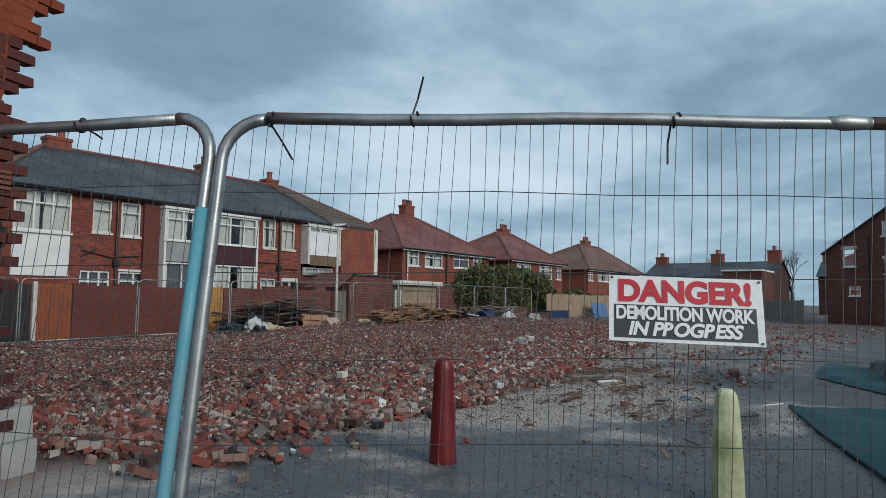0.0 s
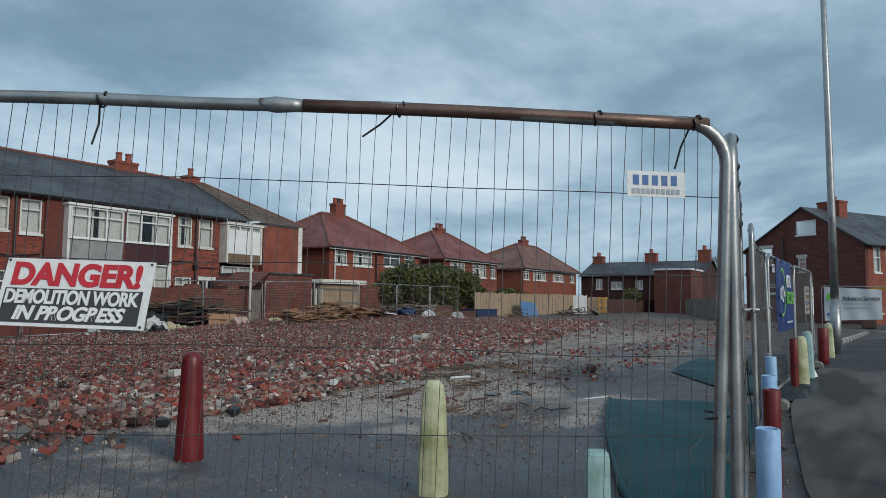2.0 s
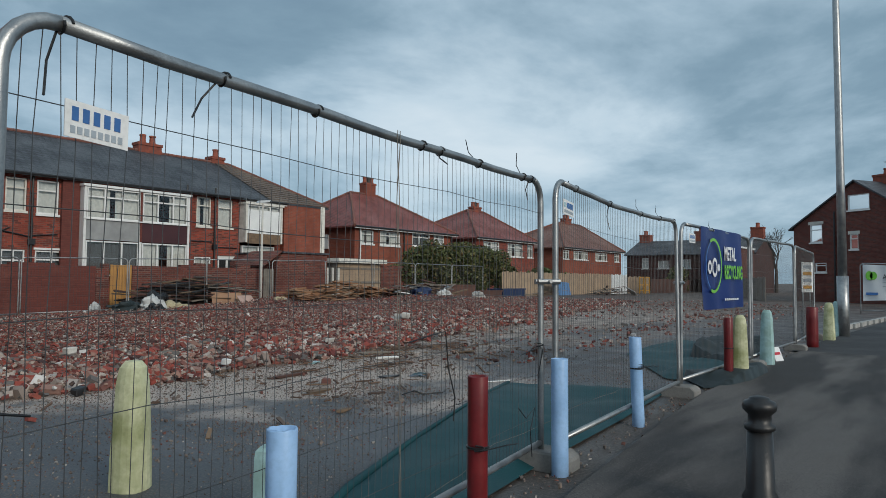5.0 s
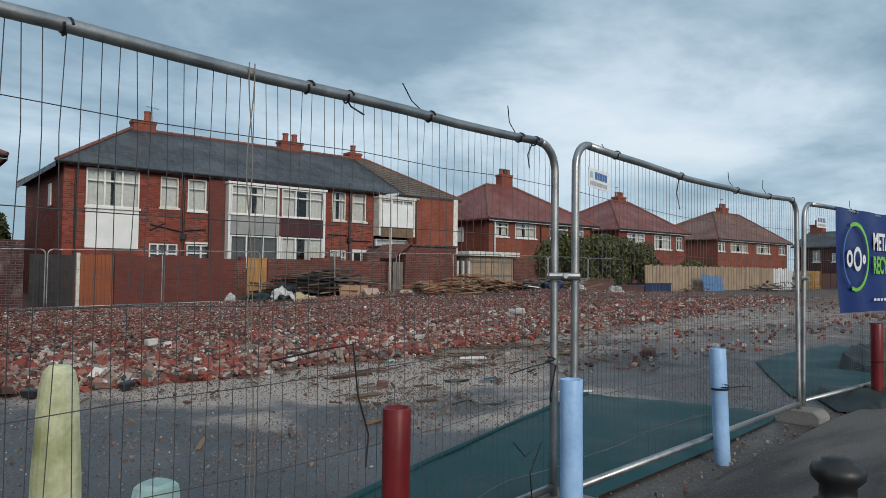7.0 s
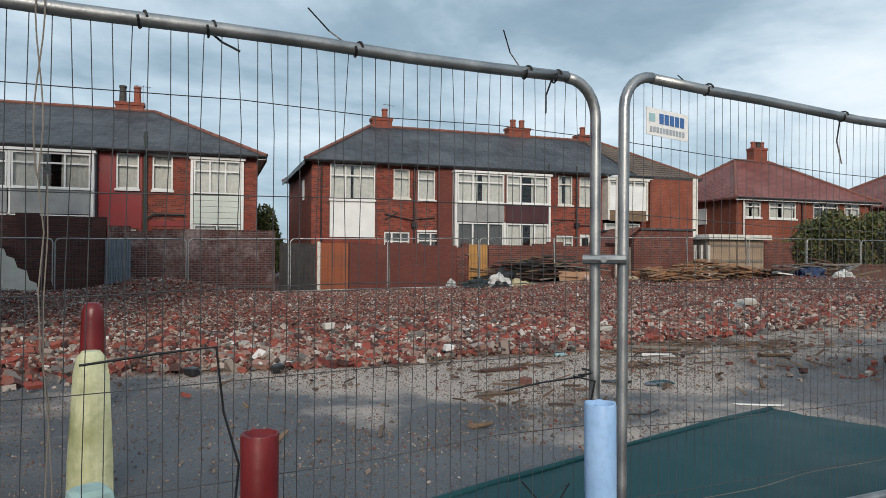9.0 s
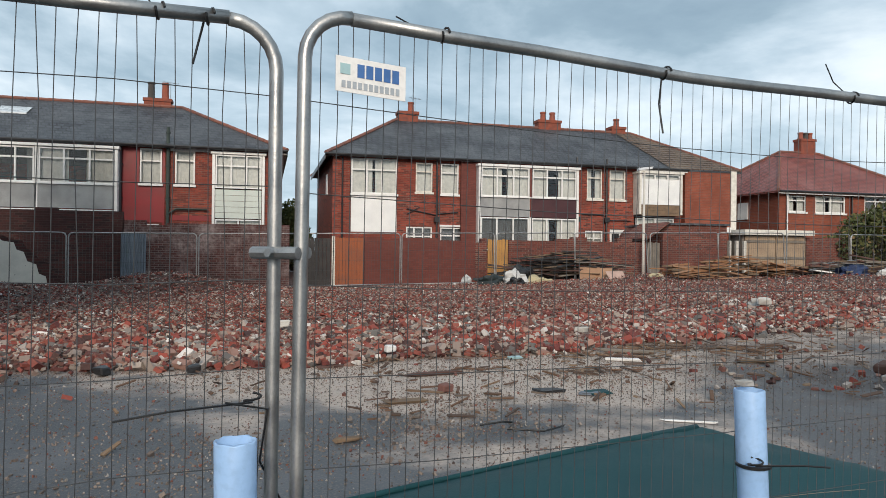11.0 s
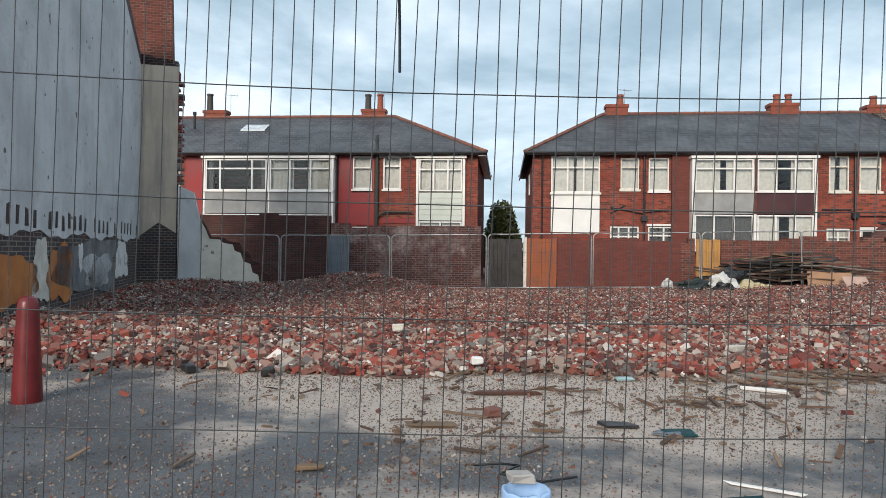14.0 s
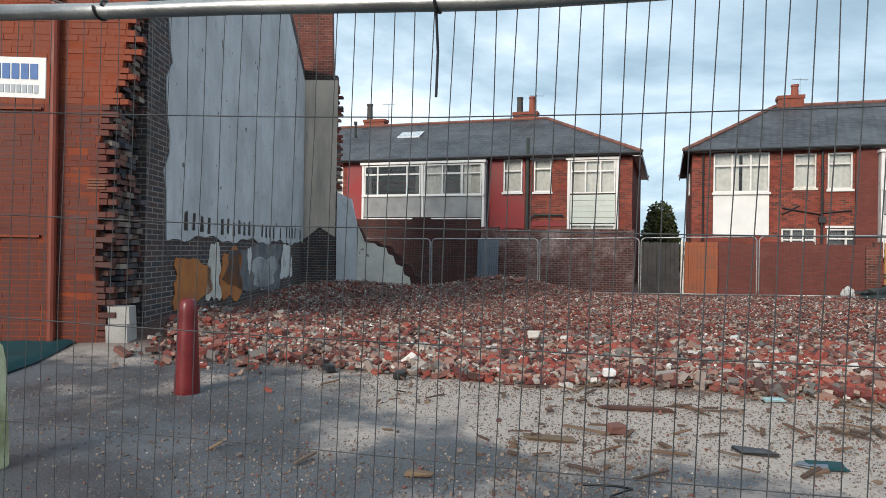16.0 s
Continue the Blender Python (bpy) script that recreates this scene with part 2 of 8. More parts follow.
plain("upvc", (0.76, 0.76, 0.745), (0.66, 0.66, 0.645), 2, 0.35, bump=0.05)
plain("white_board", (0.78, 0.79, 0.78), (0.66, 0.67, 0.67), 1.4, 0.5)
plain("white_paint_old", (0.72, 0.70, 0.64), (0.50, 0.48, 0.43), 5, 0.6)
plain("pale_green_board", (0.58, 0.63, 0.58), (0.48, 0.53, 0.49), 1.5, 0.55)
plain("grey_render", (0.33, 0.34, 0.34), (0.20, 0.205, 0.21), 1.6, 0.85, bump=0.4)
plain("maroon_board", (0.060, 0.016, 0.020), (0.045, 0.013, 0.016), 2, 0.45)
plain("gutter_black", (0.018, 0.018, 0.020), None, 3, 0.4)
plain("gutter_green", (0.035, 0.05, 0.042), None, 3, 0.5)
plain("gate_black", (0.014, 0.013, 0.014), (0.024, 0.020, 0.019), 4, 0.6)
plain("gate_orange", (0.30, 0.080, 0.025), (0.20, 0.055, 0.02), 2, 0.65)
plain("gate_yellow", (0.46, 0.24, 0.065), (0.34, 0.17, 0.05), 2, 0.65)
plain("plaster_orange", (0.52, 0.20, 0.055), (0.36, 0.12, 0.035), 3, 0.85, bump=0.4)
plain("plaster_slate", (0.085, 0.095, 0.115), (0.22, 0.22, 0.22), 2.4, 0.85, bump=0.4)
plain("timber_grey", (0.22, 0.195, 0.165), (0.12, 0.105, 0.09), 3, 0.85, bump=0.5)
plain("timber_tan", (0.36, 0.27, 0.185), (0.25, 0.185, 0.13), 2, 0.8)
plain("timber_brown", (0.105, 0.050, 0.038), (0.065, 0.034, 0.028), 2, 0.8)
plain("lath_orange", (0.30, 0.155, 0.075), (0.18, 0.085, 0.045), 4, 0.85, bump=0.5)
plain("plank_wood", (0.20, 0.135, 0.085), (0.11, 0.075, 0.048), 5, 0.85, bump=0.5)
plain("concrete", (0.40, 0.39, 0.37), (0.27, 0.265, 0.255), 3, 0.9, bump=0.5)
plain("concrete_dirty", (0.24, 0.23, 0.215), (0.14, 0.135, 0.125), 4, 0.9, bump=0.5)
plain("concrete_light", (0.60, 0.58, 0.53), (0.44, 0.42, 0.39), 3, 0.9)
plain("galvanised", (0.42, 0.43, 0.43), (0.27, 0.275, 0.28), 9, 0.42, metal=0.85, grain=120, bump=0.15)
plain("tube_blue", (0.10, 0.33, 0.42), (0.18, 0.32, 0.38), 6, 0.45, grain=120)
plain("rust", (0.22, 0.085, 0.045), (0.14, 0.06, 0.04), 14, 0.8)
plain("wire_steel", (0.085, 0.088, 0.092), (0.045, 0.046, 0.048), 6, 0.5, metal=0.3)
plain("tarnish", (0.20, 0.135, 0.11), (0.13, 0.075, 0.06), 9, 0.42, metal=0.6, grain=80)
plain("corrugated_grey", (0.165, 0.195, 0.235), (0.12, 0.145, 0.175), 2, 0.5, metal=0.2)
plain("tarp_green", (0.014, 0.066, 0.076), (0.010, 0.048, 0.057), 1.4, 0.62, grain=90, bump=0.3, spec=0.2)
plain("tarp_dark", (0.016, 0.026, 0.028), (0.010, 0.017, 0.019), 3, 0.6)
plain("bollard_red", (0.165, 0.011, 0.013), (0.105, 0.009, 0.011), 7, 0.38, grain=40)
plain("bollard_yellow", (0.62, 0.62, 0.40), (0.22, 0.24, 0.09), 5, 0.5, grain=30)
plain("bollard_blue", (0.36, 0.55, 0.83), (0.27, 0.44, 0.70), 6, 0.42, grain=45)
plain("bollard_pale", (0.38, 0.56, 0.57), (0.26, 0.38, 0.34), 7, 0.5, grain=30)
plain("iron_black", (0.012, 0.012, 0.013), (0.022, 0.021, 0.021), 7, 0.42, grain=50)
plain("plastic_black", (0.012, 0.012, 0.013), None, 8, 0.4)
plain("sign_white", (0.80, 0.80, 0.79), (0.72, 0.72, 0.71), 3, 0.35, bump=0.02)
plain("sign_black", (0.045, 0.045, 0.048), None, 3, 0.35, bump=0.02)
plain("sign_red", (0.56, 0.020, 0.035), None, 3, 0.35, bump=0.02)
plain("sign_blue", (0.055, 0.16, 0.42), None, 3, 0.4, bump=0.02)
plain("sign_grey", (0.40, 0.45, 0.50), None, 3, 0.4, bump=0.02)
plain("sign_teal", (0.38, 0.58, 0.62), None, 3, 0.4, bump=0.02)
plain("banner_blue", (0.008, 0.028, 0.16), (0.006, 0.022, 0.125), 1.5, 0.45)
plain("banner_green", (0.20, 0.56, 0.06), None, 3, 0.45)
plain("banner_white", (0.78, 0.79, 0.80), (0.70, 0.71, 0.72), 2, 0.45)
plain("banner_grey", (0.62, 0.65, 0.67), (0.54, 0.57, 0.60), 1.5, 0.5)
plain("plastic_yellow", (0.62, 0.30, 0.015), None, 3, 0.4)
plain("board_blue", (0.09, 0.20, 0.40), (0.07, 0.15, 0.30), 2, 0.45)
plain("skip_blue", (0.022, 0.040, 0.105), None, 2, 0.5)
plain("steel_rusty", (0.12, 0.055, 0.04), (0.07, 0.04, 0.033), 4, 0.7)
plain("bag_white", (0.56, 0.57, 0.56), (0.38, 0.39, 0.39), 4, 0.55)
plain("bag_yellow", (0.48, 0.42, 0.26), (0.36, 0.31, 0.20), 4, 0.7)
plain("cardboard_pale", (0.46, 0.32, 0.27), (0.36, 0.25, 0.21), 4, 0.8)
plain("cardboard", (0.34, 0.20, 0.12), (0.26, 0.15, 0.09), 4, 0.8)
plain("curtain", (0.62, 0.63, 0.61), (0.46, 0.48, 0.48), 7, 0.9)
plain("curtain_dark", (0.10, 0.105, 0.11), None, 4, 0.9)
plain("bark", (0.07, 0.055, 0.045), (0.04, 0.033, 0.028), 6, 0.9)
pieces("leaves", [(0.0, (0.060, 0.078, 0.020)), (0.3, (0.090, 0.098, 0.026)), (0.55, (0.035, 0.050, 0.016)), (0.75, (0.14, 0.13, 0.04)), (0.92, (0.17, 0.115, 0.05))], 0.7, dusty=False)
pieces("needles", [(0.0, (0.060, 0.085, 0.025)), (0.4, (0.085, 0.105, 0.030)), (0.7, (0.036, 0.055, 0.020)), (0.9, (0.11, 0.115, 0.04))], 0.7, dusty=False)
plain("excavator_yellow", (0.55, 0.27, 0.03), (0.40, 0.19, 0.03), 3, 0.5)
plain("skylight", (0.55, 0.60, 0.64), None, 3, 0.3)


def make_glass():
    k = Nodes("glass")
    k.n.remove(k.b)
    tr, gl, mx, fr = (k.n.new(s) for s in ("ShaderNodeBsdfTransparent", "ShaderNodeBsdfGlossy", "ShaderNodeMixShader", "ShaderNodeFresnel"))
    fr.inputs[0].default_value = 1.75
    gl.inputs["Roughness"].default_value = 0.03
    tr.inputs[0].default_value = (0.90, 0.93, 0.93, 1)
    k.l.new(fr.outputs[0], mx.inputs[0])
    k.l.new(tr.outputs[0], mx.inputs[1])
    k.l.new(gl.outputs[0], mx.inputs[2])
    k.l.new(mx.outputs[0], k.out.inputs[0])
    MATS["glass"] = k.mat


make_glass()


def make_plaster():
    """Stained grey plaster with vertical runs, pits and bare brick low down."""
    k = Nodes("plaster_grey")
    p = k.sep()
    big, runs, fine = k.noise(0.8, 6, 0.6), k.noise(1.6, 5, 0.6, stretch=(2.2, 2.2, 0.25)), k.noise(30, 4)
    col = k.mix(k.ramp(big, 0.0, 1.0, 0.38, 0.66), (0.60, 0.62, 0.64), (0.42, 0.435, 0.45))
    col = k.mix(k.ramp(runs, 0.0, 0.35, 0.50, 0.7), col, (0.34, 0.35, 0.36))
    col = k.mix(k.ramp(k.noise(2.6, 7, 0.7), 0.0, 0.6, 0.56, 0.70), col, (0.30, 0.30, 0.31))
    col = k.mix(k.ramp(k.noise(4.5, 2, 0.5), 0.0, 0.9, 0.715, 0.73), col, (0.06, 0.055, 0.05))
    col = k.mix(k.ramp(fine, 0.0, 0.25, 0.5, 0.75), col, (0.2, 0.2, 0.2))
    k.bump(k.math("ADD", big, k.math("MULTIPLY", fine, 0.3)), 0.5, 0.02)
    k.done(col, 0.85)
    k = Nodes("plaster_cream")
    big, fine = k.noise(1.6, 6, 0.65), k.noise(26, 4)
    col = k.mix(k.ramp(big, 0.0, 1.0, 0.38, 0.68), (0.72, 0.68, 0.60), (0.52, 0.49, 0.43))
    col = k.mix(k.ramp(k.noise(5.5, 4, 0.6), 0.0, 0.9, 0.66, 0.70), col, (0.20, 0.17, 0.15))
    k.bump(k.math("ADD", big, k.math("MULTIPLY", fine, 0.3)), 0.5, 0.02)
    k.done(col, 0.88)
    k = Nodes("plaster_beige")
    big, runs, fine = k.noise(0.9, 6, 0.6), k.noise(1.6, 5, 0.6, stretch=(2.2, 2.2, 0.25)), k.noise(30, 4)
    col = k.mix(k.ramp(big, 0.0, 1.0, 0.38, 0.66), (0.63, 0.53, 0.43), (0.47, 0.395, 0.32))
    col = k.mix(k.ramp(runs, 0.0, 0.6, 0.48, 0.7), col, (0.20, 0.19, 0.175))
    k.bump(fine, 0.4, 0.008)
    k.done(col, 0.88)


make_plaster()


def make_ground():
    """Wet asphalt with sandy drifts in the yard, brick dust towards the rubble, dull earth farther off."""
    k = Nodes("yard")
    p = k.sep()
    x, y = p[0], p[1]
    wob = k.noise(0.55, 5, 0.6)
    fine, mid, grain = k.noise(9, 5, 0.6), k.noise(1.3, 6, 0.62), k.noise(70, 3, 0.6)
    asphalt = k.mix(k.ramp(mid, 0.0, 1.0, 0.38, 0.62), (0.048, 0.055, 0.064), (0.102, 0.112, 0.126))
    # darker asphalt beside the fence, towards low x and y
    old = k.n.new("ShaderNodeMapRange")
    k.l.new(k.math("ADD", k.math("ADD", x, k.math("MULTIPLY", y, 1.6)), k.math("MULTIPLY", wob, 2.0)), old.inputs[0])
    old.inputs[1].default_value, old.inputs[2].default_value = 8.4, 7.2
    asphalt = k.mix(old.outputs[0], asphalt, k.mix(k.ramp(mid, 0.0, 1.0, 0.38, 0.62), (0.034, 0.038, 0.043), (0.072, 0.077, 0.084)))
    asphalt = k.mix(k.ramp(grain, 0.0, 0.6, 0.5, 0.7), asphalt, (0.21, 0.19, 0.17))
    sand = k.mix(k.ramp(fine, 0.0, 1.0, 0.35, 0.65), (0.60, 0.51, 0.44), (0.41, 0.345, 0.30))
    sand = k.mix(k.ramp(k.noise(34, 4, 0.7), 0.0, 0.8, 0.52, 0.68), sand, (0.12, 0.095, 0.08))
    sand = k.mix(k.ramp(k.noise(52, 3, 0.7), 0.0, 0.7, 0.6, 0.7), sand, (0.55, 0.49, 0.43))
    dust = k.mix(k.ramp(fine, 0.0, 1.0, 0.35, 0.65), (0.12, 0.058, 0.046), (0.055, 0.030, 0.026))
    earth = k.mix(k.ramp(mid, 0.0, 1.0, 0.35, 0.65), (0.125, 0.094, 0.078), (0.066, 0.049, 0.041))
    # drift of sand: thickens with y towards the rubble's edge
    yy = k.math("ADD", k.math("MULTIPLY", y, 0.20), k.math("MULTIPLY", wob, 2.1))
    yy = k.math("ADD", yy, k.math("MULTIPLY", mid, 0.55))
    # the drifts lie thick by the old building and thin out along the yard
    yy = k.math("ADD", yy, k.math("MULTIPLY", k.math("MINIMUM", k.math("MAXIMUM", k.math("SUBTRACT", 6.4, x), 0.0), 4.0), -0.045))
    hump = k.math("MAXIMUM", k.math("SUBTRACT", 1.0, k.math("ABSOLUTE", k.math("MULTIPLY", k.math("SUBTRACT", x, 8.6), 0.34))), 0.0)
    yy = k.math("ADD", yy, k.math("MULTIPLY", hump, 0.50))
    n = k.n.new("ShaderNodeMapRange")
    k.l.new(yy, n.inputs[0])
    n.inputs[1].default_value, n.inputs[2].default_value = 1.98, 2.22
    f_sand = k.math("MULTIPLY", n.outputs[0], k.ramp(fine, 0.45, 1.0, 0.3, 0.6))
    col = k.mix(f_sand, asphalt, sand)
    n = k.n.new("ShaderNodeMapRange")
    k.l.new(k.math("ADD", x, k.math("MULTIPLY", mid, 2.5)), n.inputs[0])
    n.inputs[1].default_value, n.inputs[2].default_value = 11.2, 13.2
    col = k.mix(k.math("MULTIPLY", n.outputs[0], k.ramp(k.noise(2.2, 5, 0.65), 0.15, 0.85, 0.4, 0.6)), col, earth)
    # rubble's edge: y = 4.7 near the building, sliding back along x
    edge = k.math("ADD", k.math("MULTIPLY", k.math("MAXIMUM", k.math("SUBTRACT", x, 7.0), 0.0), 0.22), 4.75)
    d = k.math("ADD", k.math("SUBTRACT", y, edge), k.math("MULTIPLY", k.math("SUBTRACT", wob, 0.5), 1.6))
    n = k.n.new("ShaderNodeMapRange")
    k.l.new(d, n.inputs[0])
    n.inputs[1].default_value, n.inputs[2].default_value = -0.2, 0.5
    col = k.mix(n.outputs[0], col, dust)
    n = k.n.new("ShaderNodeMapRange")
    k.l.new(x, n.inputs[0])
    n.inputs[1].default_value, n.inputs[2].default_value = 24.0, 36.0
    col = k.mix(k.math("MULTIPLY", n.outputs[0], k.ramp(mid, 0.6, 1.0, 0.3, 0.6)), col, earth)
    # dark grit along the foot of the fence
    n = k.n.new("ShaderNodeMapRange")
    k.l.new(k.math("ADD", y, k.math("MULTIPLY", k.math("SUBTRACT", fine, 0.5), 0.5)), n.inputs[0])
    n.inputs[1].default_value, n.inputs[2].default_value = 0.05, -0.22
    m = k.n.new("ShaderNodeMapRange")
    k.l.new(x, m.inputs[0])
    m.inputs[1].default_value, m.inputs[2].default_value = 5.0, 6.5
    grit = k.mix(k.ramp(k.noise(40, 4, 0.7), 0.0, 1.0, 0.45, 0.65), (0.050, 0.042, 0.037), (0.12, 0.10, 0.085))
    col = k.mix(k.math("MULTIPLY", n.outputs[0], m.outputs[0]), col, grit)
    wet = k.mix(f_sand, k.ramp(mid, 0.48, 0.74, 0.4, 0.6), (0.9, 0.9, 0.9))
    k.bump(k.math("ADD", grain, fine), 0.45, 0.008)
    return k.done(col, wet)


make_ground()


def make_paving():
    k = Nodes("pavement")
    mid, grain, runs = k.noise(1.1, 5, 0.6), k.noise(90, 3, 0.6), k.noise(0.9, 4, 0.5, stretch=(0.3, 1.6, 1))
    col = k.mix(k.ramp(mid, 0.0, 1.0, 0.36, 0.66), (0.048, 0.046, 0.046), (0.040, 0.039, 0.040))
    col = k.mix(k.ramp(runs, 0.0, 0.75, 0.47, 0.60), col, (0.15, 0.138, 0.13))
    col = k.mix(k.ramp(grain, 0.0, 0.7, 0.5, 0.66), col, (0.022, 0.022, 0.024))
    col = k.mix(k.ramp(k.noise(130, 2, 0.6), 0.0, 0.8, 0.60, 0.70), col, (0.20, 0.185, 0.17))
    k.bump(grain, 0.6, 0.006)
    k.done(col, k.ramp(mid, 0.95, 0.8), spec=0.25)
    k = Nodes("road")
    mid, grain = k.noise(0.8, 5, 0.6), k.noise(80, 3, 0.6)
    col = k.mix(k.ramp(mid, 0.0, 1.0, 0.36, 0.66), (0.036, 0.037, 0.041), (0.052, 0.052, 0.055))
    col = k.mix(k.ramp(grain, 0.0, 0.5, 0.5, 0.75), col, (0.12, 0.118, 0.115))
    k.bump(grain, 0.35, 0.004)
    k.done(col, k.ramp(mid, 0.95, 0.75), spec=0.25)


make_paving()


# ---- building blocks ----
ORIGIN = Vector((0, 0, 0))    # offset shared by a group of things


def thing(name, at, label="", category="", group="", kind=""):
    e = new(name)
    e.location = Vector(at) + ORIGIN
    e.empty_display_size = 0.1
    return tagged(e, label, category, group, kind)


def base_of(ob):
    v = Vector((0, 0, 0))
    if ob:
        v -= ORIGIN
    while ob:
        v += ob.location
        ob = ob.parent
    return v


def part(name, bm, material, parent=None, label="", smooth=False):
    """Links a bmesh, built in world places, as one mesh object under a thing or a part."""
    me = bpy.data.meshes.new(name)
    if smooth:
        for f in bm.faces:
            f.smooth = True
    off = base_of(parent)
    if off.length > 0:
        bmesh.ops.translate(bm, verts=bm.verts, vec=-off)
    bm.to_mesh(me)
    bm.free()
    me.materials.append(MATS[material])
    ob = new(name, me)
    ob.parent = parent
    if label:
        ob["label"] = label
    return ob


def box(bm, x0, x1, y0, y1, z0, z1):
    v = [bm.verts.new((x, y, z)) for z in (z0, z1) for x, y in ((x0, y0), (x1, y0), (x1, y1), (x0, y1))]
    for f in ((3, 2, 1, 0), (4, 5, 6, 7), (0, 1, 5, 4), (1, 2, 6, 5), (2, 3, 7, 6), (3, 0, 4, 7)):
        bm.faces.new([v[i] for i in f])
    return v


def cube(x0, x1, y0, y1, z0, z1, bevel=0.0):
    bm = bmesh.new()
    box(bm, x0, x1, y0, y1, z0, z1)
    if bevel:
        bmesh.ops.bevel(bm, geom=bm.edges[:], offset=bevel, segments=2, affect="EDGES", profile=0.6)
    return bm


def tube(bm, pts, r, sides=8, cap=True):
    """A round bar along a line of points."""
    pts = [Vector(p) for p in pts]
    rings = []
    ref = Vector((0, 0, 1))
    for i, p in enumerate(pts):
        d = (pts[min(i + 1, len(pts) - 1)] - pts[max(i - 1, 0)]).normalized()
        if abs(d.dot(ref)) > 0.95:
            ref = Vector((1, 0, 0)) if abs(d.x) < 0.9 else Vector((0, 1, 0))
        a = d.cross(ref).normalized()
        b = d.cross(a)
        ref = a.cross(d)
        rr = r[i] if isinstance(r, (list, tuple)) else r
        rings.append([bm.verts.new(p + rr * (math.cos(t) * a + math.sin(t) * b)) for t in (2 * math.pi * k / sides for k in range(sides))])
    for u, w in zip(rings, rings[1:]):
        for k in range(sides):
            bm.faces.new((u[k], u[(k + 1) % sides], w[(k + 1) % sides], w[k]))
    if cap:
        bm.faces.new(rings[0][::-1])
        bm.faces.new(rings[-1])


def lathe(bm, at, profile, sides=20, square=0.0, turn=0.0):
    """A turned shape from (radius, height) pairs; square > 0 pushes it towards a rounded square."""
    rings = []
    for r, h in profile:
        ring = []
        for k in range(sides):
            t = 2 * math.pi * k / sides
            c, s = math.cos(t), math.sin(t)
            q = (1 - square) + square / max(abs(c), abs(s))
            u = t + turn
            ring.append(bm.verts.new((at[0] + r * q * math.cos(u), at[1] + r * q * math.sin(u), at[2] + h)))
        rings.append(ring)
    for u, w in zip(rings, rings[1:]):
        for k in range(sides):
            bm.faces.new((u[k], u[(k + 1) % sides], w[(k + 1) % sides], w[k]))
    bm.faces.new(rings[0][::-1])
    bm.faces.new(rings[-1])


def poly(bm, pts):
    return bm.faces.new([bm.verts.new(p) for p in pts])


def holed_wall(bm, x0, x1, z0, z1, y, thick, holes, axis="x"):
    """A wall facing -y (or -x) with openings right through it. holes: (x0, x1, z0, z1)."""
    xs = sorted({x0, x1, *(h[0] for h in holes), *(h[1] for h in holes)})
    zs = sorted({z0, z1, *(h[2] for h in holes), *(h[3] for h in holes)})
    xs, zs = [v for v in xs if x0 <= v <= x1], [v for v in zs if z0 <= v <= z1]
    solid = lambda i, j: 0 <= i < len(xs) - 1 and 0 <= j < len(zs) - 1 and not any(
        h[0] - 1e-6 <= xs[i] and xs[i + 1] <= h[1] + 1e-6 and h[2] - 1e-6 <= zs[j] and zs[j + 1] <= h[3] + 1e-6 for h in holes)
    P = (lambda a, b, c: (a, b, c)) if axis == "x" else (lambda a, b, c: (b, a, c))
    for i in range(len(xs) - 1):
        for j in range(len(zs) - 1):
            if not solid(i, j):
                continue
            a, b, c, d = xs[i], xs[i + 1], zs[j], zs[j + 1]
            poly(bm, [P(a, y, c), P(b, y, c), P(b, y, d), P(a, y, d)])
            poly(bm, [P(a, y + thick, d), P(b, y + thick, d), P(b, y + thick, c), P(a, y + thick, c)])
            if not solid(i - 1, j):
                poly(bm, [P(a, y, c), P(a, y, d), P(a, y + thick, d), P(a, y + thick, c)])
            if not solid(i + 1, j):
                poly(bm, [P(b, y, d), P(b, y, c), P(b, y + thick, c), P(b, y + thick, d)])
            if not solid(i, j - 1):
                poly(bm, [P(b, y, c), P(a, y, c), P(a, y + thick, c), P(b, y + thick, c)])
            if not solid(i, j + 1):
                poly(bm, [P(a, y, d), P(b, y, d), P(b, y + thick, d), P(a, y + thick, d)])


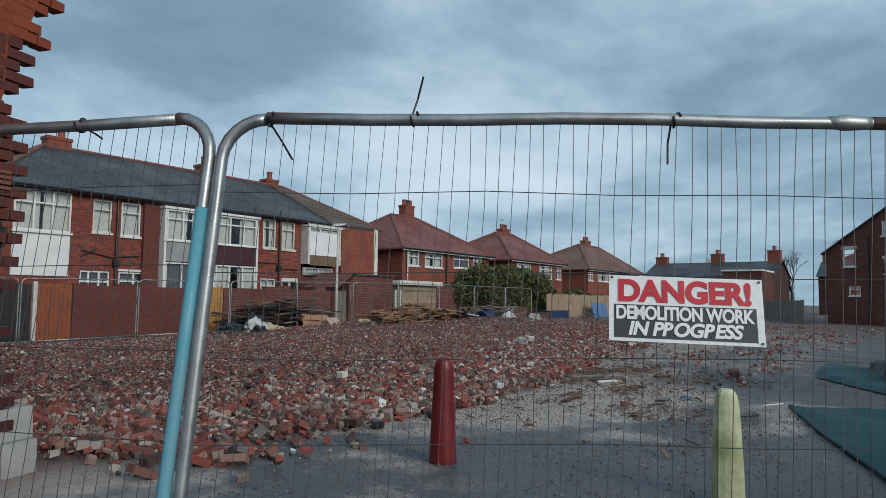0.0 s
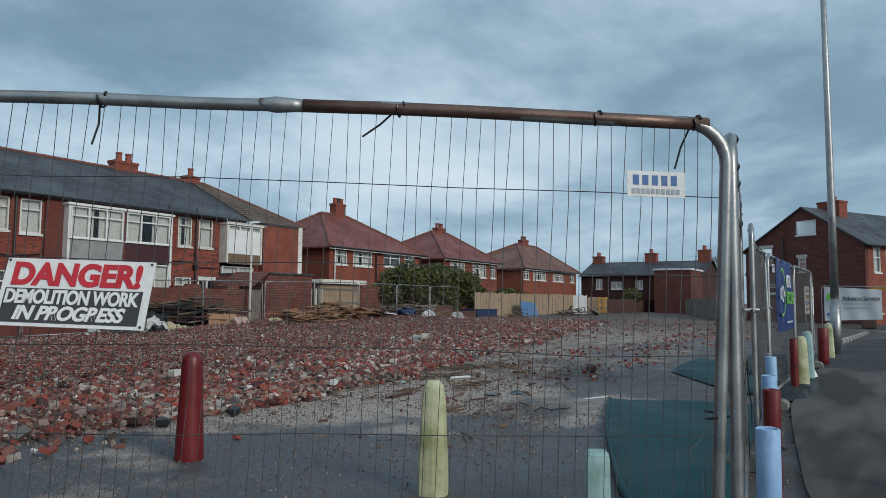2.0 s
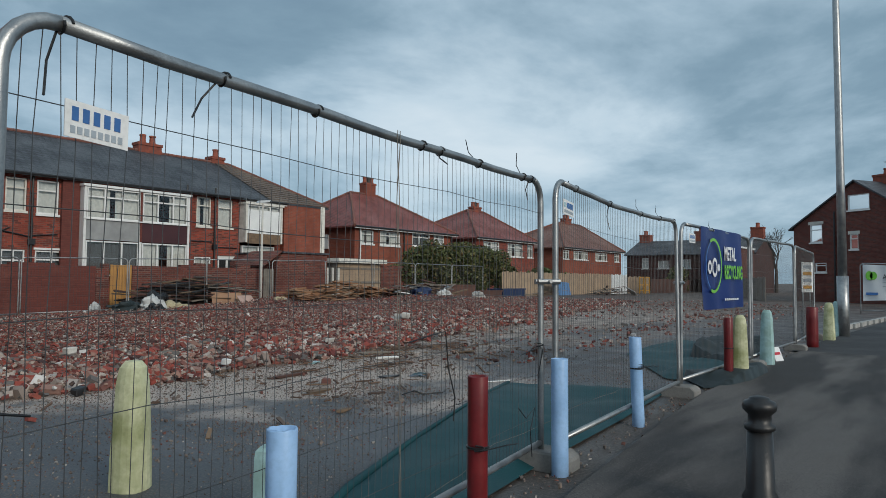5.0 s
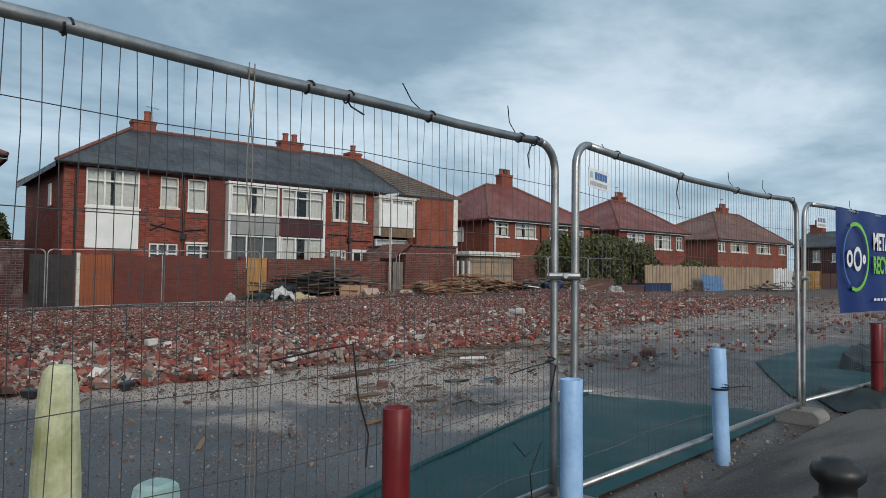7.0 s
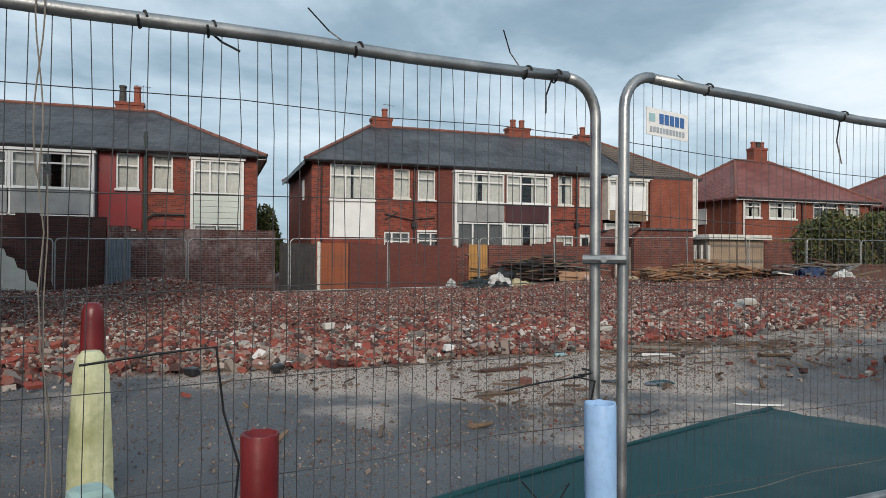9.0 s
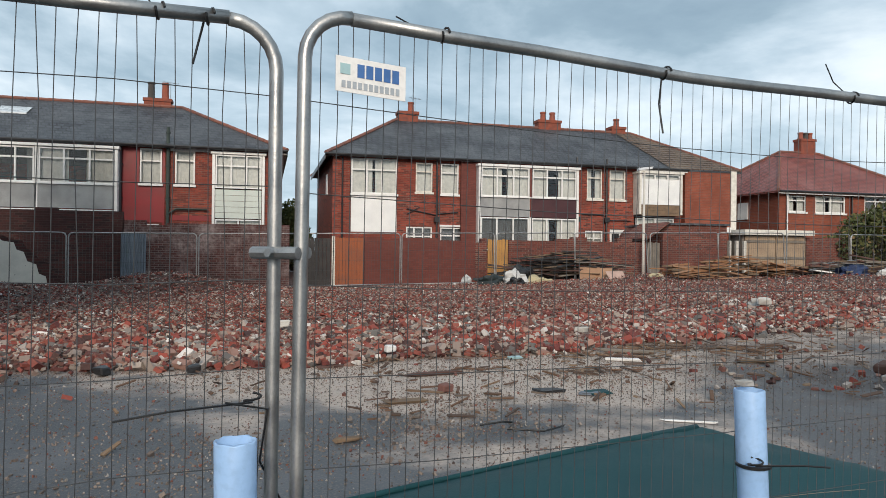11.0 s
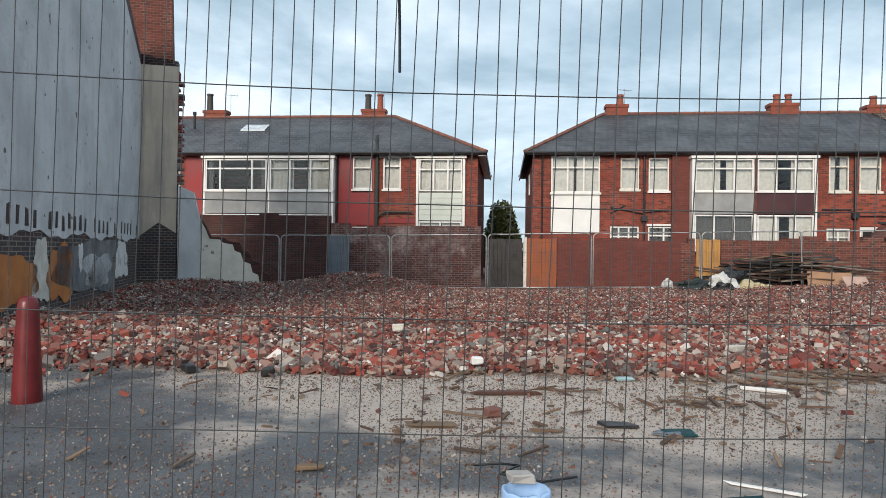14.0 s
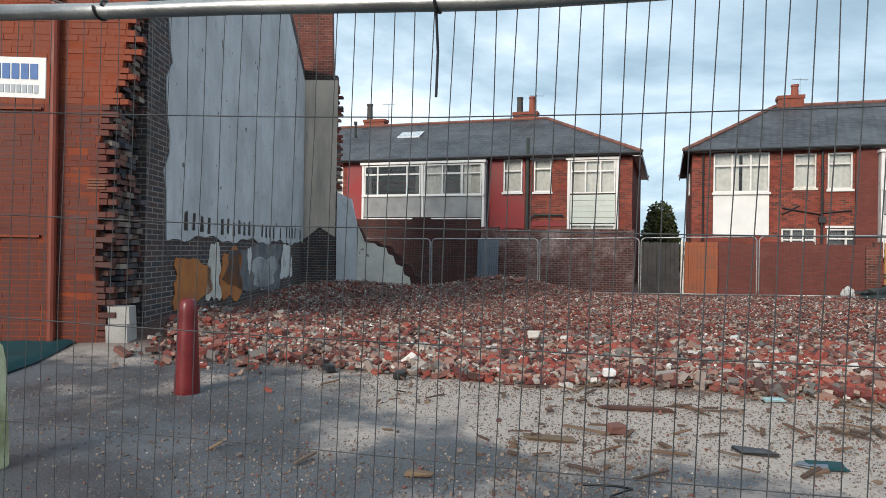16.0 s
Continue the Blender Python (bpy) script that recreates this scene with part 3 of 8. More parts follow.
def window(house, x0, x1, z0, z1, y, lights=(0.5,), transom=0.3, frame_mat="upvc", curtain="curtain", sill=True, axis="x", drawn=1.0, top_lights=True):
    """A glazed window set into an opening that faces -y (or -x). lights: where the mullions stand, as parts of the width."""
    P = (lambda a, b, c: (a, b, c)) if axis == "x" else (lambda a, b, c: (b, a, c))
    t, y0, y1 = 0.055, y - 0.03, y + 0.05
    cuts = [x0 + f * (x1 - x0) for f in lights]
    zt = z1 - transom * (z1 - z0) if transom else None
    edges = [x0, *cuts, x1]
    glazed = []
    for i, (a, b) in enumerate(zip(edges, edges[1:])):
        a, b = a + (t if i == 0 else 0.032), b - (t if i == len(edges) - 2 else 0.032)
        for c, d in (((z0 + t, zt - 0.03), (zt + 0.03, z1 - t)) if zt else ((z0 + t, z1 - t),)):
            glazed.append((a, b, c, d))
    bm = bmesh.new()
    holed_wall(bm, x0, x1, z0, z1, y0, y1 - y0, glazed, axis)
    bmesh.ops.remove_doubles(bm, verts=bm.verts, dist=0.0005)
    w = part("window", bm, frame_mat, house)
    if sill:
        p, q = P(x0 - 0.05, y0 - 0.09, 0), P(x1 + 0.05, y0 - 0.002, 0)
        part("sill", cube(min(p[0], q[0]), max(p[0], q[0]), min(p[1], q[1]), max(p[1], q[1]), z0 - 0.09, z0 - 0.004), frame_mat, w)
    for a, b, c, d in glazed:
        bm = bmesh.new()
        e = y + 0.012
        poly(bm, [P(a, e, c), P(b, e, c), P(b, e, d), P(a, e, d)])
        g = part("pane", bm, "glass", w)
        g.visible_shadow = False
    if curtain:
        spans = ((x0 + 0.02, x0 + 0.02 + (x1 - x0) * 0.5 * drawn), (x1 - 0.02 - (x1 - x0) * 0.5 * drawn, x1 - 0.02))
        for a, b in spans:
            bm = bmesh.new()
            n = max(6, int((b - a) / 0.05))
            row = []
            for i in range(n + 1):
                u = a + (b - a) * i / n
                v = y + 0.13 + 0.018 * math.sin(i * 1.9) + 0.008 * math.sin(i * 4.3)
                row.append((bm.verts.new(P(u, v, z0 + 0.01)), bm.verts.new(P(u, v, z1 - 0.01))))
            for p, q in zip(row, row[1:]):
                bm.faces.new((p[0], q[0], q[1], p[1]))
            part("curtain", bm, curtain, w, smooth=True)
    return w


def chimney(house, x, y, z0, z1, w, d, pots, pot_mats=("pot_clay",), pot_h=0.45):
    bm = bmesh.new()
    box(bm, x - w / 2, x + w / 2, y - d / 2, y + d / 2, z0, z1 - 0.14)
    box(bm, x - w / 2 - 0.04, x + w / 2 + 0.04, y - d / 2 - 0.04, y + d / 2 + 0.04, z1 - 0.139, z1)
    c = part("chimney", bm, "chimney_brick", house)
    for i, px in enumerate(pots):
        bm = bmesh.new()
        lathe(bm, (x + px, y, z1), [(0.17, 0.001), (0.155, 0.1), (0.14, pot_h - 0.1), (0.165, pot_h - 0.08), (0.165, pot_h), (0.11, pot_h), (0.11, pot_h - 0.2)], 12)
        part("pot", bm, pot_mats[i % len(pot_mats)], c, smooth=False)
    return c


def aerial(house, x, y, z, h=0.9, n=5, turn=0.4):
    bm = bmesh.new()
    tube(bm, [(x, y, z), (x, y, z + h)], 0.013, 6)
    c, s = math.cos(turn), math.sin(turn)
    tube(bm, [(x - 0.35 * c, y - 0.35 * s, z + h * 0.93), (x + 0.35 * c, y + 0.35 * s, z + h * 0.93)], 0.009, 5)
    for i in range(n):
        f = -0.3 + 0.6 * i / (n - 1)
        tube(bm, [(x + f * c - 0.14 * s, y + f * s + 0.14 * c, z + h * 0.93), (x + f * c + 0.14 * s, y + f * s - 0.14 * c, z + h * 0.93)], 0.006, 5)
    part("aerial", bm, "galvanised", house)


def hip_roof(house, x0, x1, y0, y1, ze, zr, r0, r1, ry, mat, over=0.3, mat_right=None):
    """Slopes from the eaves at ze to a ridge from r0 to r1. r0 = x0 or r1 = x1 gives a gable there."""
    X0, X1, Y0, Y1 = x0 - over, x1 + over, y0 - over, y1 + over
    A, B, C, D = (X0, Y0, ze), (X1, Y0, ze), (X1, Y1, ze), (X0, Y1, ze)
    R0, R1 = (r0 if r0 > x0 else X0, ry, zr), (r1 if r1 < x1 else X1, ry, zr)
    th = Vector((0, 0, -0.10))

    def slab(bm, pts):
        top = [bm.verts.new(p) for p in pts]
        low = [bm.verts.new(Vector(p) + th) for p in pts]
        bm.faces.new(top)
        bm.faces.new(low[::-1])
        n = len(pts)
        for i in range(n):
            bm.faces.new((low[i], low[(i + 1) % n], top[(i + 1) % n], top[i]))

    bm = bmesh.new()
    slab(bm, [A, B, R1, R0])
    slab(bm, [C, D, R0, R1])
    if r0 > x0:
        slab(bm, [D, A, R0])
    if r1 < x1 and not mat_right:
        slab(bm, [B, C, R1])
    roof = part("roof", bm, mat, house)
    if mat_right:
        bm = bmesh.new()
        slab(bm, [B, C, R1])
        part("roof", bm, mat_right, house)
    bm = bmesh.new()
    up = Vector((0, 0, 0.03))
    lines = [(R0, R1)]
    if r0 > x0:
        lines += [(A, R0), (D, R0)]
    if r1 < x1:
        lines += [(B, R1), (C, R1)]
    for p, q in lines:
        p, q = Vector(p) + up, Vector(q) + up
        n = max(2, int((q - p).length / 0.45))
        for i in range(n):
            a, b = p.lerp(q, i / n), p.lerp(q, (i + 0.97) / n)
            tube(bm, [a, b], [0.085, 0.075], 7)
    part("ridge_tiles", bm, "ridge_tile", roof)
    return roof


def gutter(house, x0, x1, y, z, mat="gutter_black", fascia=None, r=0.06):
    bm = bmesh.new()
    tube(bm, [(x0, y, z), (x1, y, z)], r, 8)
    part("gutter", bm, mat, house)
    if fascia:
        part("fascia", cube(x0, x1, y + 0.065, y + 0.09, z - 0.12, z + 0.04), fascia, house)


def downpipe(house, x, y, z0, z1, mat="gutter_black", r=0.045, hopper=True):
    bm = bmesh.new()
    tube(bm, [(x, y, z0), (x, y, z1)], r, 8)
    z = z0 + 0.3
    while z < z1:
        tube(bm, [(x, y, z), (x, y, z + 0.06)], r * 1.35, 8)
        z += 1.3
    if hopper:
        box(bm, x - 0.12, x + 0.12, y - 0.10, y + 0.06, z0 + (z1 - z0) * 0.45, z0 + (z1 - z0) * 0.45 + 0.22)
    part("downpipe", bm, mat, house)


# ---- ground ----
def smooth(a, b, v):
    t = min(1.0, max(0.0, (v - a) / (b - a)))
    return t * t * (3 - 2 * t)


def rubble_edge(x):
    return 4.75 + 0.22 * max(0.0, x - 7.0) + 0.26 * max(0.0, min(4.0, 6.2 - x)) + 0.35 * noise.noise(Vector((x * 0.55, 3.1, 0)))


def ground_z(x, y):
    z = 0.012 * noise.noise(Vector((x * 0.5, y * 0.5, 1.7)))
    far = smooth(3, 20, y) * 0.018 * max(-8, min(14, x - 11))
    d = y - rubble_edge(x)
    if d > -0.4 and -9 < x < 38:
        m = smooth(-0.3, 1.2, d) * smooth(38, 24, x) * smooth(20.5, 18.5, y)
        z += m * (0.07 + 0.07 * noise.noise(Vector((x * 0.35, y * 0.35, 0))) + 0.03 * noise.noise(Vector((x * 1.3, y * 1.3, 4))))
        z += 0.52 * math.exp(-((x - 4.0) / 1.9) ** 2 - ((y - 17.3) / 1.0) ** 2)
        z += 0.34 * math.exp(-((x - 0.2) / 2.2) ** 2 - ((y - 14.5) / 4.0) ** 2)
        z += 0.22 * math.exp(-((x - 20.5) / 3.0) ** 2 - ((y - 18.6) / 1.1) ** 2)
        z += 0.22 * math.exp(-((x - 26.5) / 3.0) ** 2 - ((y - 16.5) / 2.0) ** 2)
    z += 0.22 * math.exp(-((x - 1.8) / 1.2) ** 2 - ((y - 6.4) / 1.6) ** 2)
    return z + far


def ground_lines(lo, hi, step, outer):
    mid = list(np.arange(lo, hi + 1e-6, step))
    return [lo - o for o in outer[::-1]] + mid + [hi + o for o in outer]


OUT = [2, 5, 10, 20, 40, 80, 160, 320, 640, 1300]
gx, gy = ground_lines(-8.0, 34.0, 0.25, OUT), ground_lines(-3.0, 21.0, 0.25, OUT)
gv = [(float(x), float(y), ground_z(float(x), float(y)) if -60 < x < 140 else 0.0) for y in gy for x in gx]
nx = len(gx)
gf = [(j * nx + i, j * nx + i + 1, (j + 1) * nx + i + 1, (j + 1) * nx + i) for j in range(len(gy) - 1) for i in range(nx - 1)]
me = bpy.data.meshes.new("ground")
me.from_pydata(gv, [], gf)
for f in me.polygons:
    f.use_smooth = True
me.materials.append(MATS["yard"])
tagged(new("ground", me), "wet grey asphalt yard with sandy drifts and brick dust", "ground", kind="structure")

KERB = [(-30, -6.2), (1.5, -1.75), (4.2, -1.25), (6.3, -0.86), (8.5, -0.56), (10.2, -0.36), (11.6, -0.33), (15.8, -0.25)]


def strip(name, line, y_far, z, mat, label, drop=0.09):
    bm = bmesh.new()
    top = [bm.verts.new((x, y, z)) for x, y in line]
    low = [bm.verts.new((x, y_far, z)) for x, y in line]
    skirt = [bm.verts.new((x, y + 0.015, z - drop)) for x, y in line]
    for i in range(len(line) - 1):
        bm.faces.new((low[i], low[i + 1], top[i + 1], top[i]))
        bm.faces.new((top[i], top[i + 1], skirt[i + 1], skirt[i]))
    e = [bm.verts.new((line[-1][0] + 0.01, y, z - drop)) for y in (line[-1][1], y_far)]
    bm.faces.new((top[-1], low[-1], e[1], e[0]))
    ob = part(name, bm, mat)
    return tagged(ob, label, name, kind="structure")


strip("pavement", KERB, -9.0, 0.035, "pavement", "grey tarmac pavement with pale dusty streaks")
bm = bmesh.new()
poly(bm, [(15.85, -60, 0.022), (30, -60, 0.022), (33, -3.0, 0.022), (28, -0.4, 0.022), (15.85, -0.1, 0.022)])
poly(bm, [(33.02, -3.02, 0.022), (30.02, -60, 0.022), (220, -60, 0.022), (220, -4.0, 0.022)])
tagged(part("road", bm, "road"), "dark worn asphalt side road", "road", kind="structure")
# far kerb of the side road
bm = bmesh.new()
for i in range(14):
    x = 22.0 + i * 0.92
    box(bm, x, x + 0.9, 0.02 - 0.055 * i, 0.15 - 0.055 * i, 0.0, 0.12)
tagged(part("kerb", bm, "concrete"), "worn concrete kerb stones beside the road", "kerb", kind="structure")


# ---- the terraces ----
def end_box(house, x0, x1, y0, y1, ze, mat, name="wall"):
    """Side and rear walls, open at the front."""
    t = 0.25
    for a, b, c, d in ((x0, x0 + t, y0 + t, y1), (x1 - t, x1, y0 + t, y1), (x0 + t, x1 - t, y1 - t, y1)):
        part(name, cube(a, b, c, d, -0.3, ze), mat, house)


def bay(house, x0, x1, y, z0, z1, depth, posts, mat="upvc"):
    """Corner and middle posts and the flat top of a projecting bay."""
    bm = bmesh.new()
    for x in posts:
        box(bm, x - 0.05, x + 0.05, y - 0.01, y + 0.09, z0, z1)
    box(bm, x0 - 0.08, x1 + 0.08, y - 0.08, y + depth, z1 + 0.002, z1 + 0.10)
    part("bay_frame", bm, mat, house)
    for x in (x0, x1):
        part("bay_cheek", cube(x - 0.03, x + 0.03, y + 0.1, y + depth, z0, z1), mat, house)


ROWS = Vector((0.48, -0.15, 0))    # the rows of houses and their gardens
ORIGIN = ROWS
YF = 26.5
ZE = 5.20


def house_b():
    h = thing("terraced_house", (18.5, 31, 0), "red brick terrace with slate roof, white bays and painted patches", "house", "terraces")
    x0, x1 = 8.85, 25.4
    holes = [(9.61, 11.58, 1.97, 5.10), (12.40, 13.16, 3.72, 5.02), (13.51, 14.33, 3.66, 5.02), (12.0, 13.16, 1.2, 2.24), (13.51, 14.76, 1.2, 2.24),
             (15.18, 19.74, 1.2, 4.92), (20.47, 21.25, 3.66, 5.08), (21.62, 22.45, 3.66, 5.06), (20.4, 21.3, 1.2, 2.22), (21.65, 22.75, 0.4, 2.30), (22.9, 25.05, 1.0, 4.88)]
    bm = bmesh.new()
    holed_wall(bm, x0, x1, -0.3, ZE + 0.02, YF, 0.25, holes)
    part("wall", bm, "brick_red", h)
    end_box(h, x0, 28.2, YF, 35.3, ZE + 0.02, "brick_red")
    # the end house, its gable wall standing a little forward
    bm = bmesh.new()
    holed_wall(bm, 25.42, 28.2, -0.3, ZE + 0.06, YF - 0.30, 0.5, [])
    part("wall", bm, "brick_end", h, "bright orange-red brick end wall")
    part("corner_strip", cube(27.93, 28.23, YF - 0.34, YF - 0.302, 1.9, ZE), "white_paint_old", h, "cream-painted corner strip")
    hip_roof(h, x0, 28.2, YF, 35.3, ZE, 7.66, 12.35, 25.2, 31.0, "slate", 0.32, "tile_brown")
    # brown tiles reach round onto the front of the end house
    bm = bmesh.new()
    sl = (7.66 - ZE) / (31.0 - (YF - 0.32))
    for k in range(17):
        ya, yb = YF - 0.32 + k * 0.28, YF - 0.32 + k * 0.28 + 0.31
        za, zb = ZE + sl * k * 0.28 + 0.05, ZE + sl * (k * 0.28 + 0.31) + 0.02
        xa = 24.6 - 0.05 * k * 0.4
        xe = 28.5 - (28.5 - 25.2) * (k * 0.28) / 4.82
        v = [bm.verts.new(p) for p in ((xa, ya, za), (xe, ya, za), (xe - 0.2, yb, zb), (xa, yb, zb), (xa, ya, za - 0.03), (xe, ya, za - 0.03))]
        bm.faces.new(v[:4])
        bm.faces.new((v[4], v[5], v[1], v[0]))
    part("roof_tiles", bm, "tile_brown", h, "courses of brown concrete tiles")
    gutter(h, 8.5, 22.8, YF - 0.36, ZE - 0.02)
    gutter(h, 22.85, 25.4, YF - 0.62, ZE - 0.08, fascia="upvc")
    # fascia board of the hipped end
    bm = bmesh.new()
    box(bm, 8.50, 8.53, YF - 0.3, 35.5, ZE - 0.22, ZE - 0.02)
    part("fascia", bm, "gutter_black", h)
    chimney(h, 12.95, 31.2, 7.2, 8.12, 1.0, 0.6, (0.18,), pot_h=0.5)
    chimney(h, 20.5, 31.2, 7.3, 8.12, 1.25, 0.6, (-0.26, 0.26), pot_h=0.45)
    chimney(h, 24.5, 31.2, 7.2, 8.0, 0.8, 0.6, (0.0,), pot_h=0.45)
    chimney(h, 29.2, 34.2, 5.0, 6.9, 0.5, 0.5, (0.0,), pot_h=0.4)
    aerial(h, 13.3, 31.0, 8.0, 0.85)
    # white corner bay
    part("panel", cube(9.62, 11.57, YF - 0.05, YF + 0.02, 1.98, 3.57), "white_board", h, "plain white panel under the window")
    window(h, 9.62, 11.57, 3.60, 5.09, YF - 0.02, (0.34, 0.67), 0.32, drawn=0.92)
    window(h, 12.41, 13.15, 3.74, 5.01, YF + 0.08, (), 0.3, "white_paint_old", drawn=1.0)
    window(h, 13.52, 14.32, 3.68, 5.01, YF + 0.05, (), 0.3, drawn=1.0)
    window(h, 12.01, 13.15, 1.21, 2.23, YF + 0.06, (0.3, 0.65), 0.4, curtain="curtain_dark")
    window(h, 13.52, 14.75, 1.21, 2.23, YF + 0.06, (0.5,), 0.35, curtain="curtain_dark")
    part("painted_wall", cube(14.40, 15.08, YF - 0.16, YF - 0.004, -0.2, ZE - 0.04), "brick_painted", h, "brick pier painted brownish red")
    part("lintel", cube(13.45, 14.95, YF - 0.05, YF - 0.003, 2.26, 2.34), "upvc", h)
    # pair of timber bays
    yb = 26.0
    bay(h, 15.12, 19.80, yb, 1.2, 4.92, 0.5, (15.14, 17.50, 19.77))
    window(h, 15.2, 17.43, 3.62, 4.90, yb + 0.02, (0.33, 0.67), 0.3, drawn=0.88, sill=False)
    window(h, 17.58, 19.70, 3.62, 4.90, yb + 0.02, (0.33, 0.67), 0.3, curtain="curtain", drawn=0.75, sill=False)
    part("panel", cube(15.2, 17.44, yb, yb + 0.06, 2.74, 3.58), "grey_render", h, "weathered grey rendered panel")
    part("panel", cube(17.57, 19.70, yb, yb + 0.06, 2.74, 3.58), "maroon_board", h, "dark maroon boarded panel")
    part("sill", cube(15.12, 19.8, yb - 0.07, yb - 0.003, 3.57, 3.62), "upvc", h)
    window(h, 15.2, 17.43, 1.25, 2.70, yb + 0.02, (0.33, 0.67), 0.0, curtain="curtain_dark", sill=False)
    window(h, 17.58, 19.70, 1.25, 2.70, yb + 0.02, (0.33, 0.67), 0.0, drawn=0.8, sill=False)
    part("pier", cube(17.46, 17.55, yb - 0.03, yb - 0.012, 2.74, 4.9), "brick_painted", h)
    window(h, 20.48, 21.24, 3.68, 5.07, YF + 0.05, (), 0.3, "white_paint_old", drawn=0.7)
    window(h, 21.63, 22.44, 3.68, 5.05, YF + 0.05, (), 0.3, "white_paint_old", drawn=1.0)
    window(h, 20.41, 21.29, 1.21, 2.21, YF + 0.06, (0.5,), 0.35)
    d = part("door", cube(21.66, 22.74, YF + 0.05, YF + 0.10, 0.4, 2.29), "upvc", h, "white panelled back door")
    bm = bmesh.new()
    for i in range(2):
        box(bm, 21.78 + i * 0.5, 22.14 + i * 0.5, YF + 0.03, YF + 0.048, 1.5, 2.1)
    part("door_pane", bm, "gutter_black", d)
    # boarded white bay
    bay(h, 22.88, 25.08, yb - 0.05, 3.0, 4.90, 0.55, (22.9, 25.06), "white_paint_old")
    part("panel", cube(22.96, 25.0, yb - 0.04, yb + 0.02, 3.46, 4.60), "white_board", h, "white boards with a row of small panes above")
    window(h, 22.96, 25.0, 4.60, 4.89, yb, (0.35, 0.68), 0.0, sill=False, curtain="curtain")
    bm = bmesh.new()
    for i in range(4):
        box(bm, 22.96, 25.0, yb - 0.03 + 0.004 * (i % 2), yb + 0.03, 2.95 + i * 0.125, 3.07 + i * 0.125)
    part("planks", bm, "plank_wood", h, "brown planks under the white bay")
    window(h, 22.92, 24.9, 1.2, 2.85, yb + 0.35, (0.5,), 0.3, sill=False)
    for x in (13.33, 19.93, 21.43):
        downpipe(h, x, YF - 0.09, 0.2, ZE + (0.35 if x > 15 else 0.0))
    downpipe(h, 9.25, YF - 0.08, 0.2, ZE - 0.1, hopper=False, r=0.035)
    for a, b in (((12.0, 3.0), (13.3, 2.75)), ((13.35, 2.8), (14.3, 2.9)), ((12.0, 2.75), (12.6, 3.1)), ((20.2, 2.95), (21.3, 2.95)), ((21.5, 2.7), (22.7, 2.7))):
        bm = bmesh.new()
        tube(bm, [(a[0], YF - 0.05, a[1]), (b[0], YF - 0.05, b[1])], 0.026, 6)
        part("waste_pipe", bm, "gutter_black", h)
    # narrow window in the side wall
    bm = bmesh.new()
    box(bm, 8.80, 8.848, 28.8, 29.3, 3.7, 4.6)
    part("side_window", bm, "upvc", h)


house_b()


